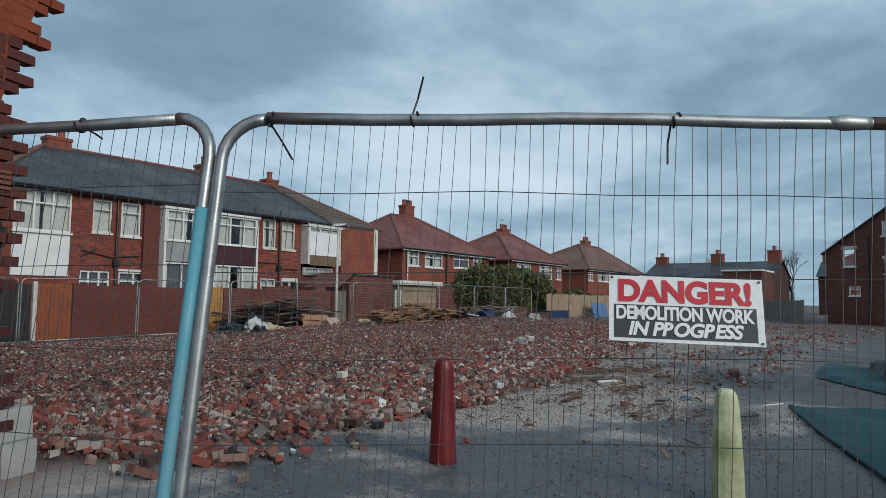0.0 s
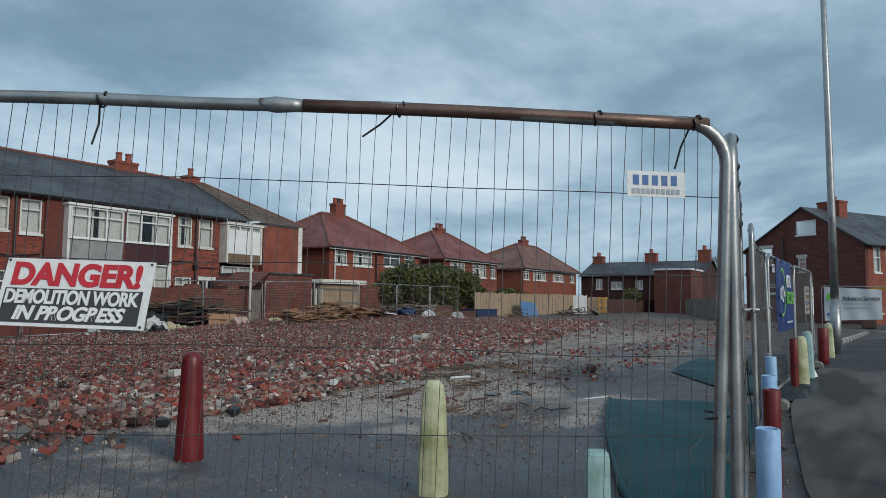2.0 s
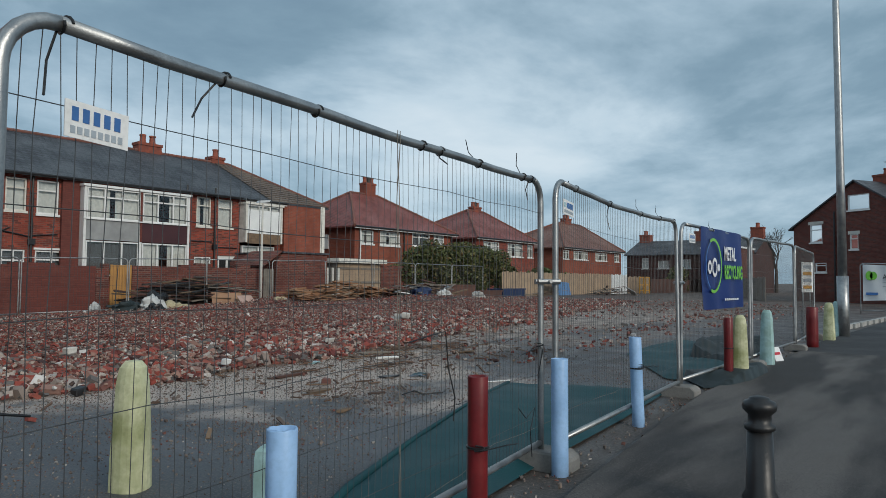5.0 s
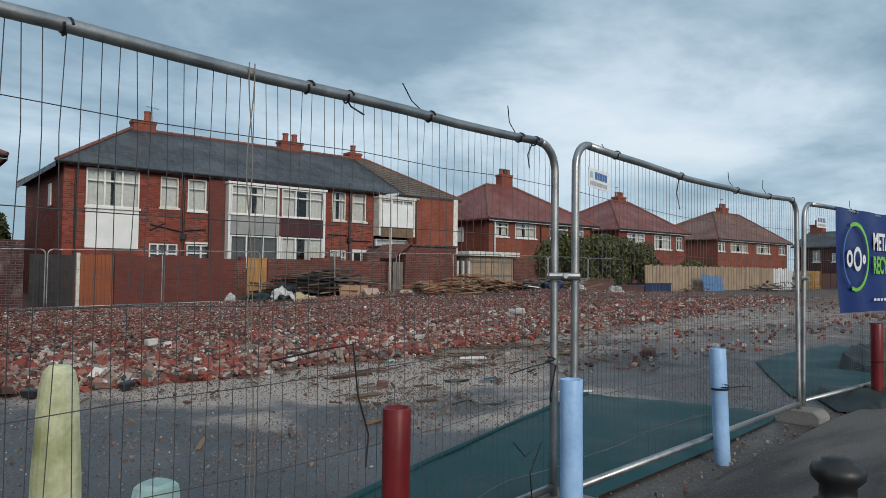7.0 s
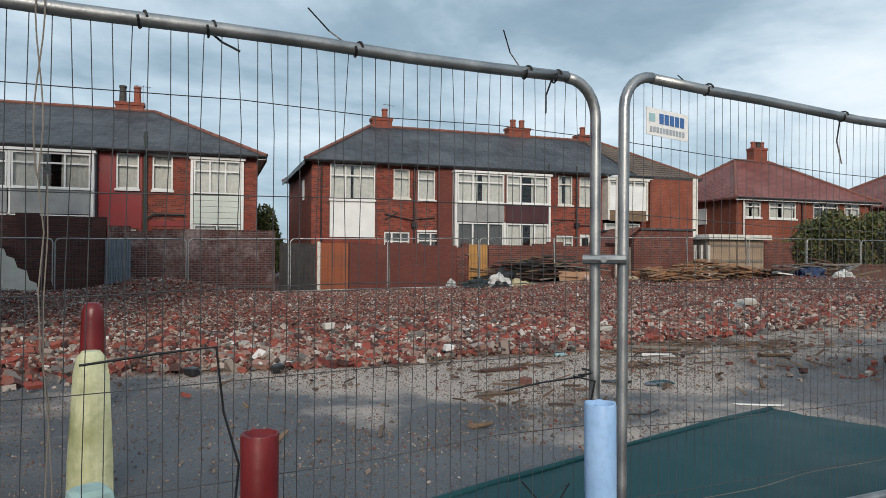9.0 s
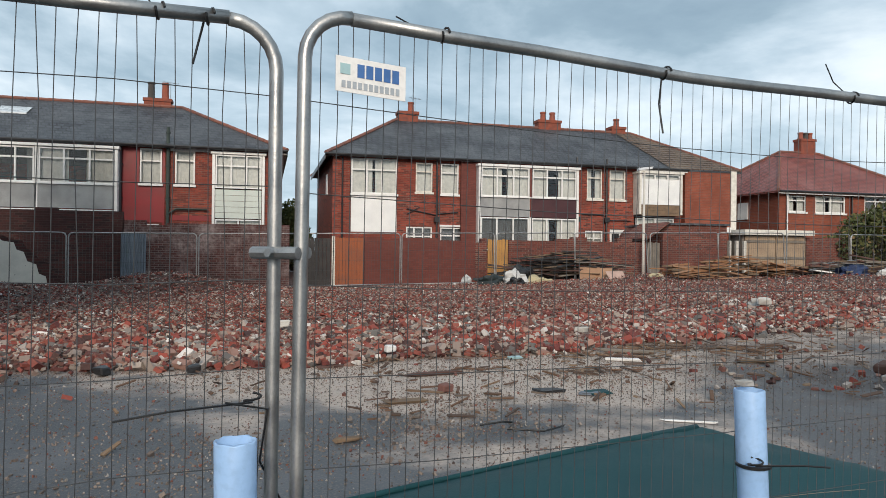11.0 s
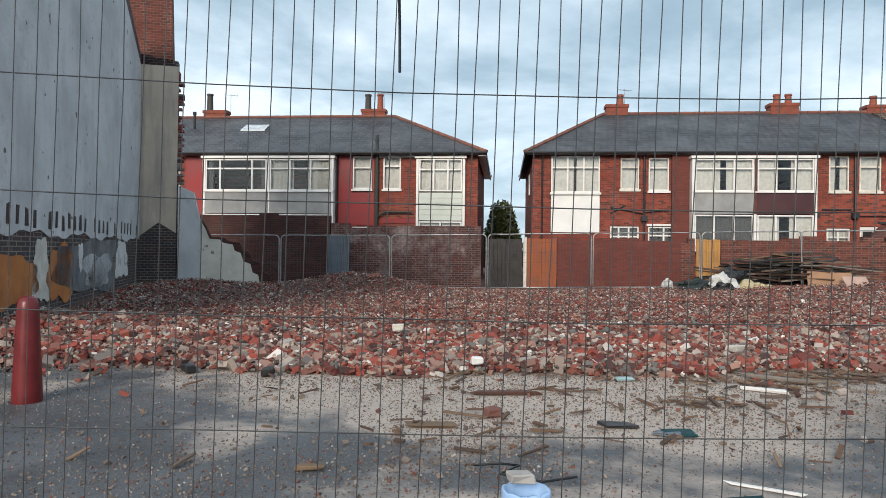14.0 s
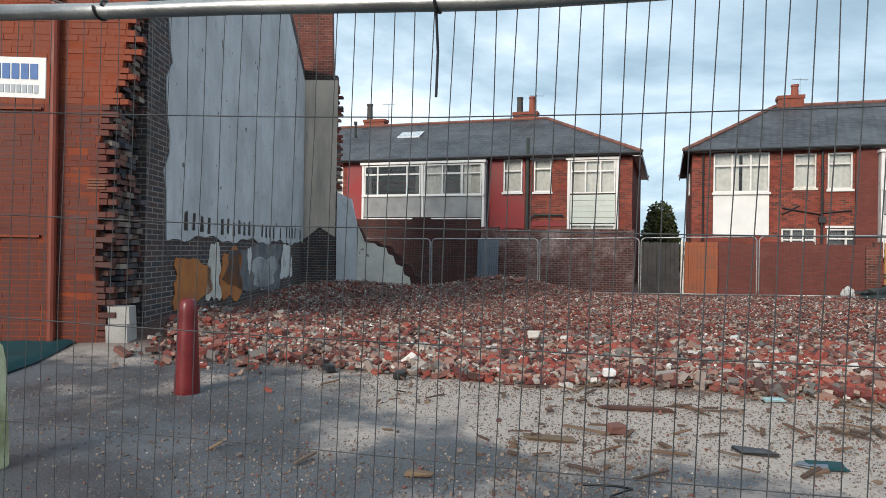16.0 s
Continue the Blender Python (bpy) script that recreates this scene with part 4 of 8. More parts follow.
def house_a():
    h = thing("terraced_house", (-4, 31, 0), "brick terrace with slate roof, grey rendered bays and a red-painted strip", "house", "terraces")
    x0, x1 = -20.0, 6.62
    holes = [(4.12, 6.10, 1.2, 5.0), (2.66, 3.42, 3.7, 5.1), (1.38, 2.2, 3.7, 5.1), (1.1, 2.1, 1.2, 2.15), (-4.85, 0.62, 1.2, 4.95), (-7.0, -6.1, 3.6, 5.0)]
    bm = bmesh.new()
    holed_wall(bm, x0, x1, -0.3, ZE + 0.02, YF, 0.25, holes)
    part("wall", bm, "brick_red", h)
    end_box(h, x0, x1, YF, 35.3, ZE + 0.02, "brick_red")
    hip_roof(h, x0, x1, YF, 35.3, ZE, 7.62, x0, 2.4, 31.0, "slate", 0.36)
    gutter(h, -20, 7.0, YF - 0.40, ZE - 0.02)
    part("soffit", cube(6.64, 6.96, YF - 0.3, 35.5, ZE - 0.14, ZE - 0.11), "upvc", h)
    part("fascia", cube(6.96, 7.0, YF - 0.3, 35.5, ZE - 0.2, ZE - 0.02), "gutter_black", h)
    chimney(h, 1.35, 31.2, 7.1, 8.0, 1.15, 0.5, (-0.3, 0.3), ("pot_dark", "pot_clay"), pot_h=0.75)
    chimney(h, -6.6, 31.2, 7.1, 8.0, 1.15, 0.5, (-0.35,), ("pot_dark",), pot_h=0.85)
    aerial(h, 1.9, 31, 8.0, 0.8)
    aerial(h, -5.8, 31, 7.9, 0.9)
    bm = bmesh.new()
    tube(bm, [(-6.9, 29.4, 6.6), (-6.9, 29.4, 7.5)], 0.06, 8)
    tube(bm, [(-6.9, 29.4, 7.45), (-6.9, 29.4, 7.6)], 0.09, 8)
    part("flue", bm, "gutter_black", h)
    bm = bmesh.new()
    sl = (7.62 - ZE) / (31 - YF + 0.36)
    ya, yb2 = 29.0, 29.75
    za, zb = ZE + sl * (ya - YF + 0.36), ZE + sl * (yb2 - YF + 0.36)
    v = [bm.verts.new(p) for p in ((-4.5, ya, za + 0.05), (-3.35, ya, za + 0.05), (-3.35, yb2, zb + 0.05), (-4.5, yb2, zb + 0.05), (-4.5, ya, za - 0.02), (-3.35, ya, za - 0.02))]
    bm.faces.new(v[:4])
    bm.faces.new((v[4], v[5], v[1], v[0]))
    part("roof_window", bm, "skylight", h)
    # end bay
    bay(h, 4.10, 6.08, YF - 0.16, 1.2, 4.98, 0.16, (4.13, 6.05))
    window(h, 4.2, 5.98, 3.62, 4.96, YF - 0.14, (0.34, 0.67), 0.33, drawn=1.0, sill=False)
    bm = bmesh.new()
    for i in range(5):
        box(bm, 4.2, 5.98, YF - 0.15 + 0.004 * (i % 2), YF - 0.08, 2.42 + i * 0.232, 2.64 + i * 0.232)
    part("panel", bm, "pale_green_board", h, "pale grey-green boards under the window")
    window(h, 4.2, 5.98, 1.25, 2.38, YF - 0.14, (0.5,), 0.35, drawn=0.9, sill=False)
    window(h, 2.67, 3.41, 3.72, 5.09, YF + 0.04, (), 0.3, drawn=1.0)
    window(h, 1.39, 2.19, 3.72, 5.09, YF - 0.02, (), 0.35, drawn=1.0)
    window(h, 1.11, 2.09, 1.21, 2.14, YF + 0.04, (0.5,), 0.35, curtain="curtain_dark")
    for a, b, c, d in ((0.72, 1.37, -0.2, 5.1), (2.21, 2.30, -0.2, 5.1), (1.37, 2.21, 2.2, 3.6)):
        part("painted_wall", cube(a, b, YF - 0.03, YF - 0.003, c, d), "paint_red_wall", h, "wall painted deep red")
    part("band", cube(2.5, 4.0, YF - 0.06, YF - 0.004, ZE - 0.16, ZE - 0.07), "white_board", h)
    part("painted_band", cube(2.6, 4.05, YF - 0.03, YF - 0.003, 2.3, 2.5), "paint_red_wall", h)
    yb = 26.0
    bay(h, -4.9, 0.66, yb, 1.2, 4.95, 0.5, (-4.87, -2.09, 0.63))
    window(h, -4.8, -2.16, 3.60, 4.92, yb + 0.02, (0.24, 0.76), 0.3, curtain="curtain_dark", drawn=0.2, sill=False)
    window(h, -2.02, 0.56, 3.60, 4.92, yb + 0.02, (0.33, 0.67), 0.3, drawn=0.75, sill=False)
    part("panel", cube(-4.8, -2.1, yb - 0.01, yb + 0.06, 2.66, 3.56), "grey_render", h, "grey slate-hung panel")
    part("panel", cube(-2.08, 0.56, yb, yb + 0.06, 2.66, 3.56), "grey_render", h, "grey slate-hung panel")
    part("sill", cube(-4.9, 0.66, yb - 0.07, yb - 0.012, 3.55, 3.60), "upvc", h)
    window(h, -4.8, 0.56, 1.25, 2.62, yb + 0.02, (0.2, 0.4, 0.6, 0.8), 0.3, sill=False)
    window(h, -6.99, -6.11, 3.62, 4.98, YF + 0.05, (), 0.3)
    part("painted_wall", cube(-5.9, -4.95, YF - 0.03, YF - 0.003, -0.2, 5.1), "paint_red_wall", h, "wall painted deep red")
    downpipe(h, 2.42, YF - 0.1, 0.2, ZE + 0.75, "gutter_green", r=0.07, hopper=False)
    downpipe(h, 0.68, YF - 0.12, 0.2, ZE + 0.02, "gutter_black", r=0.09, hopper=False)
    bm = bmesh.new()
    tube(bm, [(2.45, YF - 0.12, 2.55), (2.75, YF - 0.12, 2.75), (3.9, YF - 0.12, 2.75)], 0.04, 6)
    part("waste_pipe", bm, "gutter_green", h)


house_a()


# ---- hipped semis farther along ----
def semi(x0, x1, y0, y1, ze, zr, r0, r1, roof, wall, wins, chim, label, group="semi-detached houses"):
    h = thing("house", ((x0 + x1) / 2, (y0 + y1) / 2, 0), label, "house", group)
    bm = bmesh.new()
    holed_wall(bm, x0, x1, -0.3, ze + 0.02, y0, 0.25, [(a, b, c, d) for a, b, c, d, *_ in wins])
    part("wall", bm, wall, h)
    end_box(h, x0, x1, y0, y1, ze + 0.02, wall)
    hip_roof(h, x0, x1, y0, y1, ze, zr, r0, r1, (y0 + y1) / 2, roof, 0.35)
    gutter(h, x0 - 0.3, x1 + 0.3, y0 - 0.38, ze - 0.03, fascia="upvc")
    for a, b, c, d, lights, cur in wins:
        window(h, a + 0.01, b - 0.01, c + 0.01, d - 0.01, y0 + 0.05, lights, 0.3, curtain=cur, drawn=0.8)
    for cx, w, pots, ct in chim:
        chimney(h, cx, (y0 + y1) / 2 + 0.2, zr - 0.5, ct, w, 0.6, pots, ("pot_clay", "pot_dark"), 0.4)
    return h


hc = semi(31.5, 41.2, 27.1, 35.2, 4.45, 7.15, 35.0, 37.6, "tile_red", "brick_end",
          [(32.05, 33.15, 3.40, 4.25, (), "curtain"), (33.72, 35.62, 3.38, 4.27, (0.5,), "curtain"), (36.85, 38.70, 3.48, 4.33, (0.4,), "curtain_dark"), (39.15, 40.30, 3.5, 4.33, (0.5,), "curtain"),
           (32.1, 35.5, 0.8, 2.0, (0.33, 0.67), "curtain"), (36.9, 40.2, 0.8, 2.0, (0.33, 0.67), "curtain")],
          [(36.9, 1.0, (-0.3, 0.05, 0.35), 8.0)], "orange brick semi with a red tiled hipped roof")
for x in (31.9, 35.95, 41.0):
    downpipe(hc, x, 27.0, 0.0, 4.4, "white_board" if x < 33 else "gutter_black", 0.04, False)
part("side_window", cube(31.44, 31.498, 29.4, 30.2, 3.1, 4.0), "upvc", hc)
hd = semi(44.25, 52.75, 27.1, 35.2, 4.45, 7.1, 48.6, 51.0, "tile_red", "brick_red",
          [(48.6, 50.9, 3.15, 4.2, (0.5,), "curtain"), (51.6, 52.5, 3.15, 4.2, (), "curtain"), (45.2, 47.4, 3.15, 4.2, (0.5,), "curtain")], [(50.0, 1.1, (-0.3, 0.0, 0.35), 7.5)], "brick semi with a weathered red tiled hipped roof")
aerial(hd, 49.5, 31.2, 7.4, 0.9)
he = semi(57.85, 70.75, 27.1, 35.2, 4.3, 7.2, 64.45, 69.3, "tile_rust", "brick_end",
          [(57.95, 59.1, 3.25, 4.05, (0.5,), "curtain"), (60.0, 63.0, 3.25, 4.05, (0.33, 0.67), "curtain"), (64.6, 67.3, 3.25, 4.05, (0.33, 0.67), "curtain"), (69.0, 70.3, 3.25, 4.05, (0.5,), "curtain")],
          [(66.5, 1.3, (-0.3, 0.0, 0.35), 7.75)], "brick semi with a rust-coloured hipped roof and white windows")
aerial(he, 66.0, 31.2, 7.7, 0.9)


def far_row(x, y0, y1, ze, zr, wall, label, wins, chims, ext=None):
    """A row that faces -x, roof ridge along y."""
    h = thing("terraced_house", (x + 4, (y0 + y1) / 2, 0), label, "house", "terraces")
    bm = bmesh.new()
    holed_wall(bm, y0, y1, -0.3, ze, x, 0.3, [w[:4] for w in wins], axis="y")
    box(bm, x + 0.3, x + 8, y0, y0 + 0.3, -0.3, ze)
    box(bm, x + 0.3, x + 8, y1 - 0.3, y1, -0.3, ze)
    for y in (y0, y1 - 0.3):
        v = [bm.verts.new((a, y + b, c)) for b in (0, 0.3) for a, c in ((x, ze), (x + 8, ze), (x + 4, zr - 0.05))]
        bm.faces.new(v[:3])
        bm.faces.new(v[3:][::-1])
    part("wall", bm, wall, h)
    bm = bmesh.new()
    for sx, ex in ((x - 0.3, x + 4), (x + 8.3, x + 4)):
        v = [bm.verts.new(p) for p in ((sx, y0 - 0.2, ze - 0.05), (sx, y1 + 0.2, ze - 0.05), (ex, y1 + 0.2, zr), (ex, y0 - 0.2, zr), (sx, y0 - 0.2, ze - 0.15), (sx, y1 + 0.2, ze - 0.15))]
        bm.faces.new(v[:4])
        bm.faces.new((v[4], v[5], v[1], v[0]))
    part("roof", bm, "slate", h)
    for a, b, c, d in [w[:4] for w in wins]:
        window(h, a, b, c, d, x + 0.05, (0.5,), 0.3, axis="y")
    for cy, top in chims:
        chimney(h, x + 4, cy, zr - 0.4, top, 0.9, 1.2, (-0.2, 0.2), pot_h=0.45)
    if ext:
        a, b, z = ext
        part("extension", cube(x - 5, x - 0.01, a, b, -0.3, z), "brick_gable", h, "red brick flat-roofed extension")
        part("coping", cube(x - 5.1, x - 0.01, a - 0.1, b + 0.1, z + 0.003, z + 0.16), "white_board", h)
    return h


far_row(72.0, 14.2, 27.0, 4.1, 5.7, "brick_dark", "dark brick terrace with a low slate roof", [(24.6, 25.3, 2.6, 3.7), (22.4, 23.6, 2.6, 3.4), (20.2, 21.0, 2.6, 3.5)], [(26.4, 6.4), (20.4, 6.6), (14.8, 6.8)], (14.2, 17.6, 4.3))
far_row(88.0, 6.0, 12.6, 4.6, 6.4, "brick_dark", "distant brick houses with slate roofs", [(10.6, 11.5, 2.6, 3.8), (8.4, 9.6, 2.6, 3.8)], [(12.0, 7.4), (8.0, 7.3)])


# gable-ended house across the side road
def gable_house():
    """Built square to the axes from its street corner, then turned to its street."""
    X, y0, y1, ze, zr = 48.52, -0.20, 8.10, 4.98, 7.48
    mid = 3.75
    h = thing("end_terrace_house", (X, y0, 0), "red brick end house with a gable, attic window and slate roof", "house", "terraces")
    bm = bmesh.new()
    wins = [(2.84, 4.23, 5.68, 6.62), (6.0, 6.88, 3.82, 4.97), (3.58, 4.13, 3.28, 4.2), (5.74, 6.53, 1.9, 2.5)]
    holed_wall(bm, y0, y1, -0.3, ze, X, 0.3, wins[1:], axis="y")
    # the gable's triangle round the attic window
    a, b, c, d = wins[0]
    P = lambda y, z: (X, y, z)
    zs = lambda y: ze + (zr - ze) * ((y - y0) / (mid - y0) if y < mid else (y1 - y) / (y1 - mid))
    poly(bm, [P(y0, ze), P(a, ze), P(a, zs(a))])
    poly(bm, [P(a, ze), P(b, ze), P(b, c), P(a, c)])
    poly(bm, [P(b, ze), P(y1, ze), P(b, zs(b))])
    poly(bm, [P(a, d), P(b, d), P(b, zs(b)), P(mid, zr), P(a, zs(a))])
    # shade on the gable painted in: darker brick here than on the street front
    part("wall", bm, "brick_gable", h)
    for w in wins:
        window(h, w[0], w[1], w[2], w[3], X + 0.05, (), 0.3 if w is not wins[0] else 0, axis="y")
    for w in wins[1:3]:
        part("lintel", cube(X - 0.02, X + 0.06, w[0] - 0.1, w[1] + 0.1, w[3] + 0.004, w[3] + 0.2), "concrete_light", h)
    fr = [(X + q, X + q + 0.74) for q in (0.85, 2.12, 4.64, 5.9, 8.4, 9.7, 12.4, 13.7)]
    bm = bmesh.new()
    holed_wall(bm, X + 0.3, 70, -0.3, ze, y0, 0.3, [(p, q, 3.15, 4.65) for p, q in fr] + [(p, q, 0.7, 2.2) for p, q in fr])
    part("wall", bm, "brick_end", h)
    for p, q in fr:
        window(h, p, q, 3.15, 4.65, y0 + 0.05, (), 0.4)
        window(h, p, q, 0.7, 2.2, y0 + 0.05, (0.5,), 0.3)
        part("lintel", cube(p - 0.1, q + 0.1, y0 - 0.02, y0 + 0.06, 4.654, 4.86), "concrete_light", h)
    bm = bmesh.new()
    for ys, s in ((y0 - 0.3, 1), (y1 + 0.3, -1)):
        zlow = ze - 0.2
        v = [bm.verts.new(p) for p in ((X - 0.15, ys, zlow), (70.2, ys, zlow), (70.2, mid, zr + 0.06), (X - 0.15, mid, zr + 0.06))]
        w = [bm.verts.new(p.co - Vector((0, 0, 0.1))) for p in v]
        bm.faces.new(v)
        bm.faces.new(w[::-1])
        for i in range(4):
            bm.faces.new((w[i], w[(i + 1) % 4], v[(i + 1) % 4], v[i]))
    part("roof", bm, "slate", h)
    gutter(h, X - 0.1, 70.0, y0 - 0.36, ze - 0.24)
    chimney(h, X + 2.9, mid - 0.2, 6.6, 8.05, 0.9, 1.5, (-0.25, 0.25), pot_h=0.35)
    aerial(h, X + 3.0, mid, 8.0, 0.9)
    downpipe(h, X - 0.08, 5.1, 0.0, 5.7, hopper=False, r=0.05)
    h.rotation_euler.z = radians(-29)


gable_house()


# ---- remains of the demolished building ----
ORIGIN = Vector((0, 0, 0))
CORNER = Vector((2.07, 4.90, 0))
SIDE = Vector((-0.328, 0.945, 0))      # along the plastered wall, away from the street
FRONT = Vector((-0.945, -0.328, 0))    # along the street front


def on_wall(s, n, z):
    """s along the plastered wall from the corner, n out of it towards the yard."""
    return CORNER + SIDE * s - FRONT * n + Vector((0, 0, z))


def prism(bm, pts, off):
    a = [bm.verts.new(p) for p in pts]
    b = [bm.verts.new(Vector(p) + off) for p in pts]
    n = len(pts)
    bm.faces.new(a)
    bm.faces.new(b[::-1])
    for i in range(n):
        bm.faces.new((b[i], b[(i + 1) % n], a[(i + 1) % n], a[i]))


def ruin():
    r = thing("building_remains", CORNER, "half-demolished brick building with bare plaster and broken edges", "building")
    inward = FRONT * 0.24
    rng = random.Random(5)
    # plastered party wall, with its sloping top
    bm = bmesh.new()
    prism(bm, [on_wall(0.92, -0.02, 0.0), on_wall(12.15, -0.02, 0.0), on_wall(12.15, -0.02, 6.6), on_wall(9.2, -0.02, 8.2), on_wall(0.92, -0.02, 9.0)], inward)
    part("party_wall", bm, "brick_old", r, "old party wall of dark worn brick")
    low = lambda s: 1.40 + 0.05 * math.sin(s * 2.3) + 0.03 * math.sin(s * 7.1)
    n = 44
    bot = [on_wall(1.62 + (12.1 - 1.62) * i / n, 0.0, low(1.62 + (12.1 - 1.62) * i / n)) for i in range(n + 1)]
    left = [on_wall(1.62 + 0.10 * math.sin(z * 5.0) + 0.06 * math.sin(z * 13), 0.0, z) for z in np.linspace(8.6, 1.8, 26)]
    bm = bmesh.new()
    prism(bm, bot + [on_wall(12.1, 0.0, 6.25), on_wall(9.3, 0.0, 7.7), on_wall(8.2, 0.0, 8.6)] + left[:-1], FRONT * 0.018)
    part("plaster", bm, "plaster_grey", r, "stained grey plaster left on the wall")
    # row of joist pockets, the shade in them put in as black plates
    for i in range(26):
        s = 2.3 + i * 0.37
        if rng.random() < 0.1:
            continue
        a = on_wall(s, 0.006, 1.50 + rng.uniform(-0.03, 0.03))
        bm = bmesh.new()
        prism(bm, [a, a + SIDE * rng.uniform(0.10, 0.17), a + SIDE * 0.14 + Vector((0, 0, rng.uniform(0.24, 0.32))), a + SIDE * 0.02 + Vector((0, 0, 0.28))], -FRONT * -0.012)
        part("joist_pocket", bm, "gutter_black", r)
    # lower plaster in patches of colour
    for s0, s1, z0, z1, m in ((1.9, 3.6, 0.35, 1.05, "plaster_orange"), (3.45, 4.2, 0.30, 1.28, "white_paint_old"), (4.2, 5.6, 0.25, 1.2, "plaster_orange"), (4.7, 9.3, 0.3, 1.32, "plaster_slate"), (6.4, 8.6, 0.35, 1.05, "plaster_grey"), (9.2, 10.5, 0.45, 1.3, "sign_white"), (6.0, 6.3, 0.75, 1.25, "sign_white")):
        pts = []
        for k in range(28):
            t = 2 * math.pi * k / 28
            q = 1 + 0.14 * math.sin(3 * t + s0) + 0.10 * math.sin(7 * t + s1 * 3)
            c, si = math.cos(t), math.sin(t)
            sq = 1 / max(abs(c), abs(si)) ** 0.75
            pts.append(on_wall((s0 + s1) / 2 + (s1 - s0) / 2 * q * c * sq, 0.0, max(0.1, (z0 + z1) / 2 + (z1 - z0) / 2 * q * si * sq)))
        bm = bmesh.new()
        prism(bm, pts, FRONT * {"plaster_slate": 0.006, "plaster_grey": 0.010}.get(m, 0.014))
        part("plaster_patch", bm, m, r)
    # the return wall, beige plaster with a ragged brick edge
    P0 = on_wall(12.15, -0.02, 0)
    OUT_ = -FRONT
    bm = bmesh.new()
    prism(bm, [P0, P0 + OUT_ * 0.98, P0 + OUT_ * 0.98 + Vector((0, 0, 6.45)), P0 + Vector((0, 0, 6.6))], SIDE * 0.30)
    part("return_wall", bm, "brick_old", r)
    bm = bmesh.new()
    prism(bm, [P0 + Vector((0, 0, 1.5)), P0 + OUT_ * 0.5 + Vector((0, 0, 1.9)), P0 + OUT_ * 0.97 + Vector((0, 0, 1.6)), P0 + OUT_ * 1.0 + Vector((0, 0, 6.3)), P0 + Vector((0, 0, 6.3))], -SIDE * 0.02)
    part("plaster", bm, "plaster_beige", r, "beige plaster on the return wall")
    bm = bmesh.new()
    prism(bm, [P0 + Vector((0, 0, 6.32)) - OUT_ * 2.4, P0 + OUT_ * 0.85 + Vector((0, 0, 6.32)), P0 + OUT_ * 0.75 + Vector((0, 0, 10)), P0 + Vector((0, 0, 10)) - OUT_ * 2.4], SIDE * 0.34)
    part("upper_wall", bm, "brick_wall", r, "bare brick of the upper storey")
    for k in range(78):
        z = 0.2 + k * 0.0775
        if rng.random() < 0.3:
            continue
        L = rng.choice((0.05, 0.1, 0.16)) * (1.0 if z < 6.3 else 0.8)
        base = P0 + OUT_ * (0.985 if z < 6.3 else 0.80) + Vector((0, 0, z))
        bm = bmesh.new()
        prism(bm, [base, base + OUT_ * L, base + OUT_ * L + Vector((0, 0, 0.063)), base + Vector((0, 0, 0.063))], SIDE * 0.215)
        part("brick", bm, "loose_brick", r)
    # low stub of wall running on, white-washed
    Q = P0 + OUT_ * 1.02 - SIDE * 0.10
    bm = bmesh.new()
    prism(bm, [Q, Q + OUT_ * 0.62, Q + OUT_ * 0.60 + Vector((0, 0, 1.9)), Q + OUT_ * 0.42 + Vector((0, 0, 2.75)), Q + Vector((0, 0, 2.95))], SIDE * 0.35)
    part("pier_stub", bm, "plaster_grey", r, "white-washed stub of a brick pier")
    Q2 = Q + OUT_ * 0.62 + SIDE * 0.12
    ragged = lambda q: [(0, 0), (1.9, 0), (1.85, 0.12), (1.62, 0.2), (1.58, 0.42), (1.42, 0.5), (1.36, 0.74), (1.16, 0.82), (1.08, 1.06), (0.92, 1.12), (0.86, 1.3), (0.62, 1.34), (0.5, 1.44), (0.22, 1.46), (0.12, 1.72), (0.0, 1.95)]
    bm = bmesh.new()
    prism(bm, [Q2 + SIDE * 0.02 + OUT_ * (a * 1.22) + Vector((0, 0, b * 1.04 if a < 1.8 else b)) for a, b in ragged(0)], SIDE * 0.22)
    part("wall_stub", bm, "brick_dark", r, "broken low wall of dark brick")
    bm = bmesh.new()
    prism(bm, [Q2 + OUT_ * a + Vector((0, 0, b)) for a, b in ragged(0)], SIDE * 0.018)
    part("stub_plaster", bm, "plaster_cream", r, "cream plaster left on the broken wall")
    # front wall, course by course, with a toothed broken edge
    edge = lambda z: -0.12 + 0.025 * math.sin(z * 4.1) + (0.05 if z > 2.55 else 0) + (0.10 + 0.20 * (z - 2.95) if z > 2.95 else 0)
    mesh_cache, low_cache = [], []
    for v in range(6):
        b = bmesh.new()
        q = random.Random(40 + v)
        vs = box(b, 0, 1, 0, 1, 0, 1)
        for w in vs:
            w.co += Vector((q.uniform(-0.02, 0.02), q.uniform(-0.03, 0.03), q.uniform(-0.04, 0.04)))
        bmesh.ops.bevel(b, geom=b.edges[:], offset=0.03, segments=1, affect="EDGES")
        m = bpy.data.meshes.new("brick")
        b.to_mesh(m)
        b.free()
        m.materials.append(MATS["brick_course"])
        mesh_cache.append(m)
        m = m.copy()
        m.materials[0] = MATS["brick_lower"]
        low_cache.append(m)
    wall, wall_low = bmesh.new(), bmesh.new()
    core = []
    count = 0
    zz = [0.0 + 0.0765 * k for k in range(112)]
    prev = None
